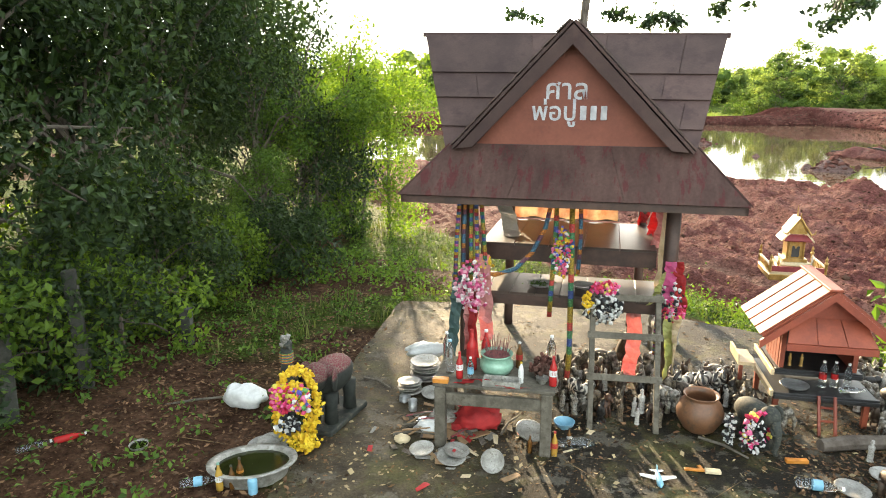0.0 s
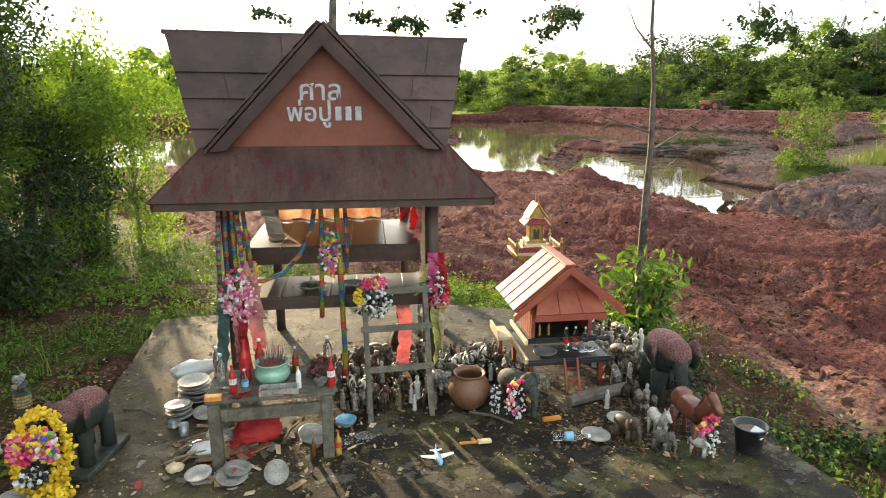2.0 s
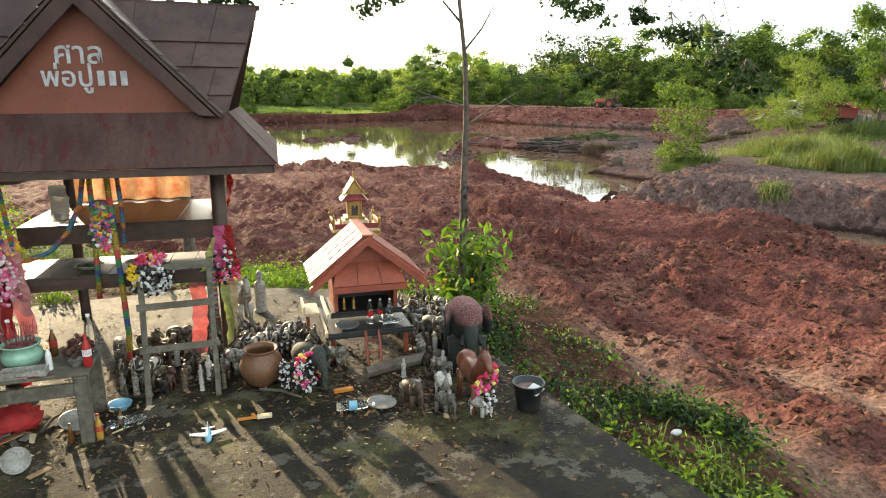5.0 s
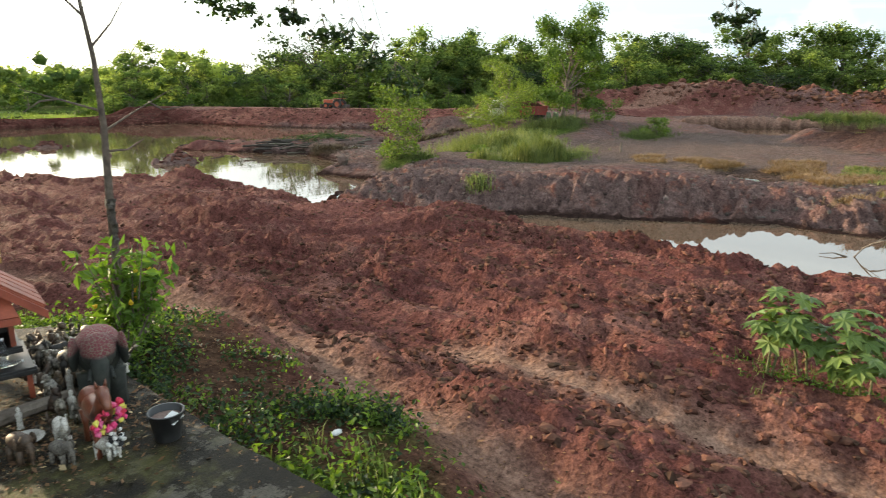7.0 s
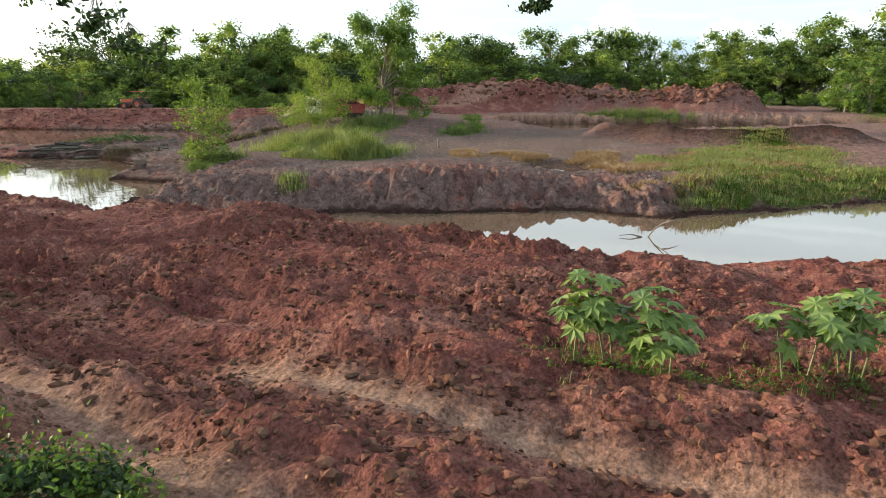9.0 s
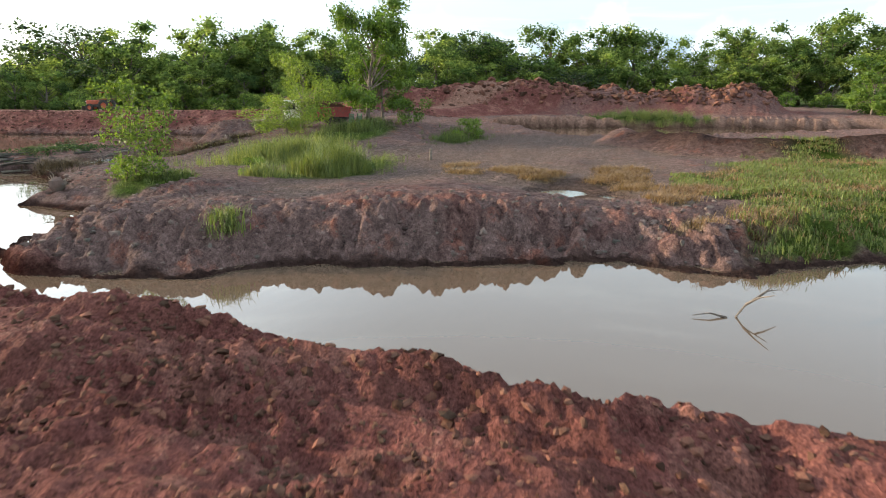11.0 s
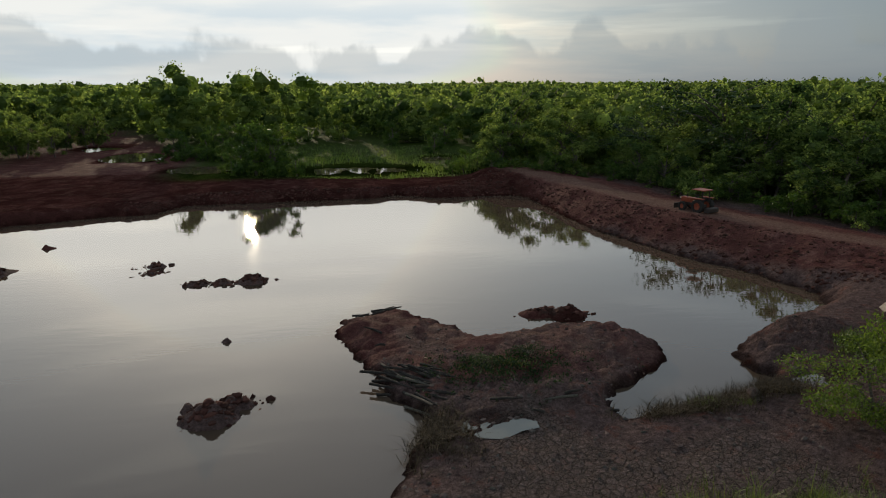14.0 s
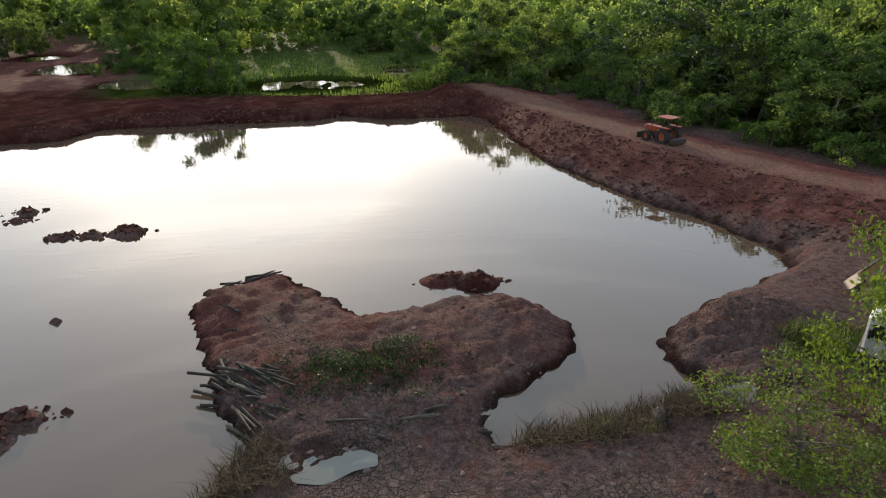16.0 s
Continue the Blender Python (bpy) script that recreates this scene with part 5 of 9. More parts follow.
sp = [on_yard(0.3 + 0.75 * r.normal(), 4.5 + 0.4 * r.normal()) for _ in range(700)] + [on_yard(3.0 + 0.6 * r.normal(), 4.1 + 0.35 * r.normal()) for _ in range(500)] + [on_yard(-0.9 + 0.3 * r.normal(), 5.4 + 1.2 * r.normal()) for _ in range(350)]
v, f = flat_cards(sp, 0.010 + 0.045 * r.random(len(sp)) ** 2.5, r, 0.6, 0.4)
stuff("scraps", v, f, M_SCRAP, "torn wrappers, wood chips and dirt round the offerings", "litter")
sp = [on_yard(-4.4 + 3.4 * r.random(), 3.0 + 5.5 * r.random()) for _ in range(90)] + [on_yard(-0.6 + 4.6 * r.random(), 3.8 + 2.6 * r.random()) for _ in range(70)]
v, f = flat_cards(sp, 0.16 + 0.45 * r.random(len(sp)) ** 2, r, 0.022, 0.06)
stuff("stalks", v, f, M_STRAW, "dry stalks and joss sticks lying about", "leaf litter")
# broad-leaved sprigs in the soil
pts = []
for _ in range(150):
    x, y = -4.4 + 3.3 * r.random(), 3.0 + 6.0 * r.random()
    if bool(inside(np.array(SLAB), np.array(x), np.array(y))) or math.hypot(x + 1.36, y - 4.2) < 0.5:
        continue
    s = 0.5 + 0.8 * r.random()
    z = ground_at(x, y)
    for _ in range(int(9 + 16 * s)):
        pts.append((x + 0.09 * s * r.normal(), y + 0.09 * s * r.normal(), z + 0.015 + 0.13 * s * r.random()))
v, f = leaf_cards(np.array(pts), 0.048, r, 1.1, 0.65)
stuff("weeds", v, f, M_LEAF_BRIGHT, "broad-leaved green sprigs growing in the soil", "weeds")
sp = [(x, y, z, 0.6 + 0.6 * r.random()) for x, y, z in grid_pick(z_grass * (1 - z_yard), 1300, 137, 33, 66, -10, 8)]
v, f = blades(sp, 0.24, 138, 9, 0.22, 0.014, 0.8)
stuff("straw", v, f, M_STRAW, "dry stalks among the short grass", "dry grass")
# meadow of the far bank
sp = [(x, y, z, 0.6 + 0.6 * r.random()) for x, y, z in grid_pick(z_grass * (1 - z_yard) * step(0.38, 0.55, fbm(GX, GY, 1.3, 3)), 3600, 37, 33, 66, -10, 8)]
v, f = blades(sp, 0.26, 38, 9, 0.22, 0.016)
stuff("grass", v, f, M_GRASS, "short green grass on the far bank", "grass")
sp = [(x, y, z, 0.6 + 0.6 * r.random()) for x, y, z in grid_pick(z_straw, 1000, 39, 32, 66, 0, 32)]
v, f = blades(sp, 0.34, 40, 15, 0.2, 0.010, 0.95)
stuff("straw", v, f, M_STRAW, "flattened dry straw-coloured grass", "dry grass")
for k, (gx, gy, ga, gb, h, n) in enumerate(((46, 26, 4.6, 1.8, 1.15, 520), (52.5, 34, 5.5, 2.6, 1.3, 620), (65, 36.5, 4, 2.5, 0.9, 300), (35.5, 29.6, 1.8, 0.9, 0.45, 130), (27.6, 18.0, 0.55, 0.4, 0.5, 40), (44.5, 51, 2.5, 0.9, 0.22, 60), (68, 48, 2.0, 1.4, 0.7, 120), (72, 28, 4, 2, 0.7, 160), (55.2, 45.0, 0.8, 0.5, 0.5, 36), (57.2, 44.4, 0.5, 0.4, 0.4, 14), (112.5, 14, 2.5, 8, 1.0, 260), (39.5, 26.5, 0.6, 0.5, 0.8, 30))):
    sp = []
    while len(sp) < n:
        x, y = gx + ga * 0.62 * r.normal(), gy + gb * 0.62 * r.normal()
        thick = float(fbm(np.array(x), np.array(y), 1.4, 3))
        if thick > 0.36 + 0.2 * r.random() and ground_at(x, y) > WATER + 0.1:
            out = ((x - gx) / ga) ** 2 + ((y - gy) / gb) ** 2
            sp.append((x, y, ground_at(x, y), (0.45 + 0.9 * r.random()) * (1.1 - 0.25 * min(out, 2)) * (0.5 + thick)))
    v, f = blades(sp, h, 80 + k, 16, 0.2, 0.013, 0.42)
    stuff("tall_grass", v, f, M_GRASS, "clump of tall bright green grass", "grass")
pts = []
for _ in range(420):
    x, y = 45.5 + 2.2 * r.normal(), 50.6 + 1.1 * r.normal()
    z = ground_at(x, y)
    if z > WATER + 0.1:
        pts += [(x + 0.15 * r.normal(), y + 0.15 * r.normal(), z + 0.25 * r.random()) for _ in range(7)]
v, f = leaf_cards(np.array(pts), 0.16, r, 0.6, 0.5)
stuff("weeds", v, f, M_LEAF_DARK, "dark low weeds on the mud spit", "weeds")


def in_pool(x, y):
    return any(((x - px) / (pa + 1)) ** 2 + ((y - py + 3) / (pb + 5)) ** 2 < 1 for px, py, pa, pb in PUDDLES if pa > 3)


M_REED = leafy("reeds", (0.12, 0.165, 0.045), (0.29, 0.34, 0.11), 0.40)
sp = [(18 + 60 * r.random(), 130 + 66 * r.random() ** 1.2, -2.6, 0.7 + 0.6 * r.random()) for _ in range(3600)]
v, f = blades([p for p in sp if not in_pool(p[0], p[1])], 0.7, 95, 7, 0.7, 0.06, 0.3)
stuff("reeds", v, f, M_REED, "bright green reeds of the far marsh", "reeds")

# ---- shrine materials ----
M_ROOF = worn("brown roof board", (0.056, 0.030, 0.026), (0.100, 0.057, 0.049), 2.2, 0.85, 55.0, 0.35, 0.004, stain=(0.048, 0.024, 0.022), vary=0.28)
def skirt_material():
    m, nodes, links, b = mat("peeling maroon paint", 0.8)
    b.inputs["Specular IOR Level"].default_value = 0.2
    tc = nodes.new("ShaderNodeTexCoord").outputs["Object"]
    mp = nodes.new("ShaderNodeMapping")
    mp.inputs["Scale"].default_value = (5.0, 2.0, 1.3)
    links.new(tc, mp.inputs[0])
    run = noise_node(nodes, links, 1.0, 6, 0.65, vec=mp.outputs[0])
    grain = noise_node(nodes, links, 40.0, 4, 0.6, vec=tc)
    col = ramp_node(nodes, links, run, 0.35, 0.7, (0.048, 0.025, 0.021), (0.095, 0.053, 0.044))
    peel = ramp_node(nodes, links, noise_node(nodes, links, 2.6, 6, 0.72, vec=mp.outputs[0]), 0.53, 0.60, (0, 0, 0), (0.7, 0.7, 0.7))
    col = mix_node(nodes, links, peel, col, (0.078, 0.014, 0.016))
    col = mix_node(nodes, links, 0.4, col, ramp_node(nodes, links, grain, 0.3, 0.7, (0.5, 0.5, 0.5), (1.1, 1.1, 1.1)), "MULTIPLY")
    links.new(col, b.inputs["Base Color"])
    bump_node(nodes, links, b, mix_node(nodes, links, 0.5, peel, grain), 0.4, 0.004)
    return m


M_SKIRT = skirt_material()
M_POST = worn("dark brown post paint", (0.038, 0.019, 0.014), (0.085, 0.042, 0.030), 7.0, 0.55, 70.0, 0.3, 0.003)
M_TYMP = worn("orange brown gable paint", (0.165, 0.045, 0.026), (0.225, 0.068, 0.040), 2.5, 0.7, 45.0, 0.2, 0.002)
M_DECK = worn("worn deck planks", (0.040, 0.024, 0.018), (0.090, 0.058, 0.044), 3.0, 0.42, 70.0, 0.3, 0.003, vary=0.3)
M_GREYWOOD = worn("weathered grey wood", (0.070, 0.059, 0.043), (0.16, 0.140, 0.108), 9.0, 0.85, 60.0, 0.6, 0.005, stain=(0.06, 0.048, 0.034))
M_WHITE = worn("white letter paint", (0.36, 0.35, 0.36), (0.56, 0.55, 0.56), 14.0, 0.8)
M_REDHOUSE = worn("red oxide paint", (0.21, 0.042, 0.020), (0.35, 0.076, 0.034), 5.0, 0.6, 50.0, 0.25, 0.002, vary=0.2)
M_REDDARK = worn("dark red paint", (0.20, 0.040, 0.022), (0.30, 0.062, 0.032), 4.0, 0.5, 50.0, 0.25, 0.002)
M_CREAM = worn("cream paint", (0.52, 0.40, 0.24), (0.66, 0.54, 0.36), 5.0, 0.55)
M_BLACK = worn("black gloss paint", (0.012, 0.012, 0.013), (0.030, 0.028, 0.028), 5.0, 0.5)
M_GOLD = worn("gold paint", (0.28, 0.16, 0.04), (0.48, 0.30, 0.10), 14.0, 0.38, 60.0, 0.4, 0.003, metal=0.5)
M_MAROON = worn("maroon paint", (0.17, 0.02, 0.025), (0.24, 0.035, 0.035), 5.0, 0.5)
M_CLAYPOT = worn("fired clay", (0.135, 0.058, 0.028), (0.215, 0.100, 0.050), 5.0, 0.5, 40.0, 0.3, 0.003, stain=(0.085, 0.05, 0.03))
M_PLATE = worn("dusty white crockery", (0.20, 0.185, 0.16), (0.48, 0.46, 0.42), 14.0, 0.4, stain=(0.17, 0.15, 0.12), vary=0.4)
M_PLASTIC = worn("white plastic sheet", (0.62, 0.62, 0.60), (0.78, 0.78, 0.76), 7.0, 0.4)
M_GREENGLAZE = worn("pale green glaze", (0.17, 0.33, 0.24), (0.28, 0.47, 0.36), 8.0, 0.2)
M_RED = worn("red cloth", (0.30, 0.012, 0.014), (0.48, 0.026, 0.026), 8.0, 0.75)
M_PINK = worn("pink ribbon", (0.55, 0.06, 0.20), (0.72, 0.16, 0.33), 9.0, 0.6)
M_SALMON = worn("salmon chiffon", (0.55, 0.20, 0.19), (0.68, 0.32, 0.30), 5.0, 0.6)
M_TEAL = worn("dull teal cloth", (0.05, 0.10, 0.10), (0.10, 0.17, 0.165), 6.0, 0.7)
M_LIME = worn("yellow green cloth", (0.40, 0.42, 0.13), (0.55, 0.56, 0.24), 6.0, 0.7)
M_YELLOW = worn("marigold yellow", (0.55, 0.32, 0.01), (0.75, 0.50, 0.03), 20.0, 0.8)
M_BLUE = worn("sky blue plastic", (0.14, 0.36, 0.50), (0.25, 0.48, 0.62), 8.0, 0.35)
M_BUCKET = worn("black plastic", (0.016, 0.016, 0.017), (0.035, 0.035, 0.036), 6.0, 0.4)
M_ORANGE = worn("orange plastic", (0.50, 0.17, 0.02), (0.62, 0.26, 0.05), 8.0, 0.45)
M_CARD = worn("brown cardboard", (0.22, 0.13, 0.065), (0.34, 0.21, 0.11), 7.0, 0.85)
M_BROWNHORSE = worn("chestnut glaze", (0.12, 0.035, 0.020), (0.20, 0.065, 0.035), 6.0, 0.3)
M_ELE = worn("dark elephant paint", (0.014, 0.017, 0.014), (0.040, 0.044, 0.036), 7.0, 0.8, stain=(0.08, 0.07, 0.05))
M_GREYSTAT = worn("grimy plaster", (0.05, 0.043, 0.036), (0.20, 0.175, 0.15), 12.0, 0.75, stain=(0.06, 0.05, 0.04), vary=0.55)
M_WHITESTAT = worn("white plaster", (0.40, 0.37, 0.33), (0.70, 0.67, 0.62), 10.0, 0.55, stain=(0.14, 0.11, 0.08), vary=0.3)
M_BROWNSTAT = worn("brown plaster", (0.05, 0.030, 0.019), (0.14, 0.085, 0.054), 12.0, 0.6, stain=(0.04, 0.03, 0.022), vary=0.4)
M_GREENWATER = worn("green stale water", (0.014, 0.017, 0.004), (0.024, 0.028, 0.007), 5.0, 0.04)
M_ASH = worn("ash and joss sticks", (0.09, 0.03, 0.03), (0.24, 0.07, 0.07), 30.0, 0.9)
M_GREYCAN = worn("dull steel", (0.25, 0.25, 0.25), (0.40, 0.40, 0.39), 9.0, 0.4, metal=0.6)


def glassy(name, colour, rough=0.08, alpha=0.45):
    m, nodes, links, b = mat(name, rough)
    b.inputs["Base Color"].default_value = (*colour, 1)
    b.inputs["Transmission Weight"].default_value = alpha
    b.inputs["IOR"].default_value = 1.3
    return m


M_PET = glassy("clear bottle plastic", (0.86, 0.90, 0.92), 0.06, 0.97)
M_BROWNGLASS = glassy("brown bottle glass", (0.16, 0.07, 0.02), 0.1, 0.3)
M_COLA = glassy("red drink", (0.45, 0.03, 0.03), 0.12, 0.2)
M_YELLOWDRINK = glassy("yellow drink", (0.50, 0.30, 0.06), 0.12, 0.3)


def palette(name, colours, rough=0.7):
    """Every petal takes one of the colours."""
    m, nodes, links, b = mat(name, rough)
    geo = nodes.new("ShaderNodeNewGeometry")
    rp = nodes.new("ShaderNodeValToRGB")
    rp.color_ramp.interpolation = "CONSTANT"
    el = rp.color_ramp.elements
    while len(el) < len(colours):
        el.new(0.5)
    for k, c in enumerate(colours):
        el[k].position, el[k].color = k / len(colours), (*c, 1)
    links.new(geo.outputs["Random Per Island"], rp.inputs[0])
    n = noise_node(nodes, links, 60, 2)
    links.new(mix_node(nodes, links, 0.35, rp.outputs[0], ramp_node(nodes, links, n, 0.3, 0.7, (0.5, 0.5, 0.5), (1, 1, 1)), "MULTIPLY"), b.inputs["Base Color"])
    return m


M_FLOWERS_PINK = palette("pink and white flowers", [(0.62, 0.13, 0.26), (0.66, 0.55, 0.55), (0.55, 0.06, 0.18), (0.68, 0.30, 0.38), (0.62, 0.58, 0.56)])
M_FLOWERS_MIX = palette("mixed bright flowers", [(0.62, 0.38, 0.02), (0.60, 0.06, 0.15), (0.62, 0.40, 0.03), (0.10, 0.10, 0.42), (0.65, 0.15, 0.28), (0.62, 0.60, 0.58), (0.10, 0.30, 0.08)])
M_FLOWERS_BW = palette("black and white flowers", [(0.012, 0.012, 0.014), (0.60, 0.59, 0.57), (0.012, 0.012, 0.014), (0.5, 0.5, 0.48)])
M_FLOWERS_RED = palette("pink and red ribbon tips", [(0.62, 0.04, 0.16), (0.65, 0.12, 0.26), (0.50, 0.02, 0.06), (0.62, 0.55, 0.10)])
M_FLOWERS_GOLD = palette("marigold blooms", [(0.66, 0.42, 0.015), (0.72, 0.50, 0.03), (0.58, 0.33, 0.01)])


def banded(name, colours, scale=9.0):
    """Woven cloth garland: bands of colour along its length with a fine chequer."""
    m, nodes, links, b = mat(name, 0.75)
    tc = nodes.new("ShaderNodeTexCoord").outputs["Generated"]
    sep = nodes.new("ShaderNodeSeparateXYZ")
    links.new(tc, sep.inputs[0])
    rp = nodes.new("ShaderNodeValToRGB")
    rp.color_ramp.interpolation = "CONSTANT"
    el = rp.color_ramp.elements
    while len(el) < len(colours):
        el.new(0.5)
    for k, c in enumerate(colours):
        el[k].position, el[k].color = k / len(colours), (*c, 1)
    turns = nodes.new("ShaderNodeMath")
    turns.operation = "MULTIPLY"
    turns.inputs[1].default_value = scale / 2.5
    links.new(sep.outputs[2], turns.inputs[0])
    part_of = nodes.new("ShaderNodeMath")
    part_of.operation = "FRACT"
    links.new(turns.outputs[0], part_of.inputs[0])
    links.new(part_of.outputs[0], rp.inputs[0])
    ch = nodes.new("ShaderNodeTexVoronoi")
    ch.inputs["Scale"].default_value = 90.0
    links.new(nodes.new("ShaderNodeTexCoord").outputs["Object"], ch.inputs["Vector"])
    links.new(mix_node(nodes, links, 0.75, rp.outputs[0], ramp_node(nodes, links, ch.outputs["Distance"], 0.15, 0.6, (1.35, 1.3, 1.2), (0.22, 0.2, 0.25)), "MULTIPLY"), b.inputs["Base Color"])
    bump_node(nodes, links, b, ch.outputs["Distance"], 0.5, 0.004)
    return m


M_BAND_A = banded("rainbow woven garland", [(0.30, 0.02, 0.04), (0.50, 0.30, 0.02), (0.04, 0.10, 0.30), (0.12, 0.30, 0.06), (0.50, 0.10, 0.22), (0.10, 0.05, 0.25), (0.45, 0.32, 0.05), (0.05, 0.15, 0.25)])
M_BAND_B = banded("green and ochre woven garland", [(0.55, 0.06, 0.05), (0.38, 0.26, 0.03), (0.40, 0.27, 0.03), (0.06, 0.22, 0.07), (0.05, 0.09, 0.30), (0.06, 0.24, 0.10)])
M_BAND_C = banded("orange to blue woven garland", [(0.50, 0.18, 0.03), (0.06, 0.16, 0.24), (0.05, 0.14, 0.22), (0.14, 0.05, 0.09)])


def zebra_material():
    m, nodes, links, b = mat("zebra paint", 0.45)
    wv = nodes.new("ShaderNodeTexWave")
    wv.inputs["Scale"].default_value, wv.inputs["Distortion"].default_value = 2.3, 2.5
    wv.bands_direction = "DIAGONAL"
    links.new(nodes.new("ShaderNodeTexCoord").outputs["Object"], wv.inputs["Vector"])
    links.new(ramp_node(nodes, links, wv.outputs[0], 0.45, 0.55, (0.012, 0.011, 0.010), (0.44, 0.41, 0.36)), b.inputs["Base Color"])
    return m


def cloth_print():
    m, nodes, links, b = mat("orange printed cloth", 0.8)
    n = noise_node(nodes, links, 7.0, 5, 0.6)
    v = nodes.new("ShaderNodeTexVoronoi")
    v.inputs["Scale"].default_value = 12.0
    links.new(nodes.new("ShaderNodeTexCoord").outputs["Object"], v.inputs["Vector"])
    col = ramp_node(nodes, links, n, 0.35, 0.65, (0.46, 0.17, 0.08), (0.62, 0.47, 0.30))
    links.new(mix_node(nodes, links, 0.5, col, ramp_node(nodes, links, v.outputs["Distance"], 0.1, 0.5, (0.7, 0.25, 0.1), (0.9, 0.75, 0.5)), "MULTIPLY"), b.inputs["Base Color"])
    t = nodes.new("ShaderNodeBsdfTranslucent")
    links.new(col, t.inputs["Color"])
    mx = nodes.new("ShaderNodeMixShader")
    mx.inputs[0].default_value = 0.5
    links.new(b.outputs[0], mx.inputs[1])
    links.new(t.outputs[0], mx.inputs[2])
    links.new(mx.outputs[0], nodes["Material Output"].inputs[0])
    return m


def painted_plaster():
    """Small statues, each of its own faded colour, grimy all over."""
    m, nodes, links, b = mat("painted plaster", 0.6)
    rp = nodes.new("ShaderNodeValToRGB")
    rp.color_ramp.interpolation = "CONSTANT"
    el = rp.color_ramp.elements
    shades = [(0.36, 0.32, 0.26), (0.20, 0.145, 0.09), (0.50, 0.47, 0.42), (0.075, 0.042, 0.026), (0.24, 0.19, 0.13), (0.15, 0.065, 0.032), (0.38, 0.34, 0.28), (0.035, 0.030, 0.027), (0.24, 0.215, 0.18), (0.13, 0.10, 0.075)]
    while len(el) < len(shades):
        el.new(0.5)
    for k, c in enumerate(shades):
        el[k].position, el[k].color = k / len(shades), (*c, 1)
    links.new(nodes.new("ShaderNodeObjectInfo").outputs["Random"], rp.inputs[0])
    tc = nodes.new("ShaderNodeTexCoord").outputs["Object"]
    band = ramp_node(nodes, links, noise_node(nodes, links, 3.5, 3, 0.5, vec=tc), 0.50, 0.54, (0, 0, 0), (0.8, 0.8, 0.8))
    col = mix_node(nodes, links, band, rp.outputs[0], mix_node(nodes, links, 1.0, rp.outputs[0], (0.45, 0.38, 0.30), "MULTIPLY"))
    grime = ramp_node(nodes, links, noise_node(nodes, links, 9.0, 6, 0.7, vec=tc), 0.38, 0.62, (0.06, 0.05, 0.04), (0.85, 0.85, 0.85))
    links.new(mix_node(nodes, links, 0.95, col, grime, "MULTIPLY"), b.inputs["Base Color"])
    return m


M_PAINTED = painted_plaster()
M_ZEBRA = zebra_material()
M_PRINT = cloth_print()

# ---- shrine pavilion ----
PAV = pose(0.965, 5.165, 0, 0, 0, -14.0)


def at_pav(u, v, z=0.0, turn=0.0):
    return PAV @ pose(u, v, z, 0, 0, turn)


def slab_between(bm, a, b, c, d, thick):
    """A board with corners a b c d, given thickness along its normal."""
    a, b, c, d = (Vector(p) for p in (a, b, c, d))
    n = (b - a).cross(d - a).normalized() * thick
    vs = [bm.verts.new(p) for p in (a, b, c, d, a + n, b + n, c + n, d + n)]
    for f in ((3, 2, 1, 0), (4, 5, 6, 7), (0, 1, 5, 4), (1, 2, 6, 5), (2, 3, 7, 6), (3, 0, 4, 7)):
        bm.faces.new([vs[i] for i in f])
    return bm


def lerp(a, b, t):
    return tuple(p + (q - p) * t for p, q in zip(a, b))


def patch(corners, s0, s1, t0, t1):
    """Part of a four-cornered surface (bl, br, tr, tl)."""
    bl, br, tr, tl = corners
    return [lerp(lerp(bl, br, s), lerp(tl, tr, s), t) for s, t in ((s0, t0), (s1, t0), (s1, t1), (s0, t1))]


pav = thing("shrine_pavilion", PAV, "brown wooden spirit shrine pavilion with a steep gabled roof", "shrine")
for u, v, r0 in ((-0.88, 0.45, 0.062), (0.88, 0.45, 0.062), (-0.72, 2.1, 0.05), (0.72, 2.1, 0.05)):
    bm = lathe(bmesh.new(), [(r0 * 1.05, 0), (r0, 0.1), (r0 * 0.97, 1.2), (r0 * 0.95, 2.0)], 14)
    bmesh.ops.translate(bm, verts=bm.verts, vec=(u, v, 0))
    part("post", bm, M_POST, pav, smooth=True)
# main roof: slopes that flare towards the ridge, laid with boards
for side, (ve, ze) in (("front", (0.36, 2.2)), ("back", (2.24, 2.2))):
    wall = [(-1.06, ve, ze), (1.0, ve, ze), (1.29, 1.3, 3.165), (-1.49, 1.3, 3.225)]
    if side == "back":
        wall = [wall[1], wall[0], wall[3], wall[2]]
    roof = part("roof", slab_between(bmesh.new(), *patch(wall, 0, 1, 0, 1), 0.02), M_ROOF, pav)
    rows = [0.0, 0.16, 0.40, 0.62, 1.0] if side == "front" else [0.0, 0.25, 0.5, 0.75, 1.0]
    for k, (t0, t1) in enumerate(zip(rows, rows[1:])):
        n = (5, 6, 6, 4)[k]
        off = 0.5 * (k % 2)
        cuts = [0.0] + [(i + off) / n for i in range(1, n)] + [1.0]
        for s0, s1 in zip(cuts, cuts[1:]):
            c = patch(wall, s0 + 0.001, s1 - 0.001, t0, min(1.0, t1 + 0.02))
            n_v = (Vector(c[1]) - Vector(c[0])).cross(Vector(c[3]) - Vector(c[0])).normalized()
            lift = lambda p, d: tuple(Vector(p) + n_v * d)
            bm = slab_between(bmesh.new(), lift(c[0], 0.040), lift(c[1], 0.040), lift(c[2], 0.022), lift(c[3], 0.022), 0.011)
            part("roof_board", bm, M_ROOF, roof)
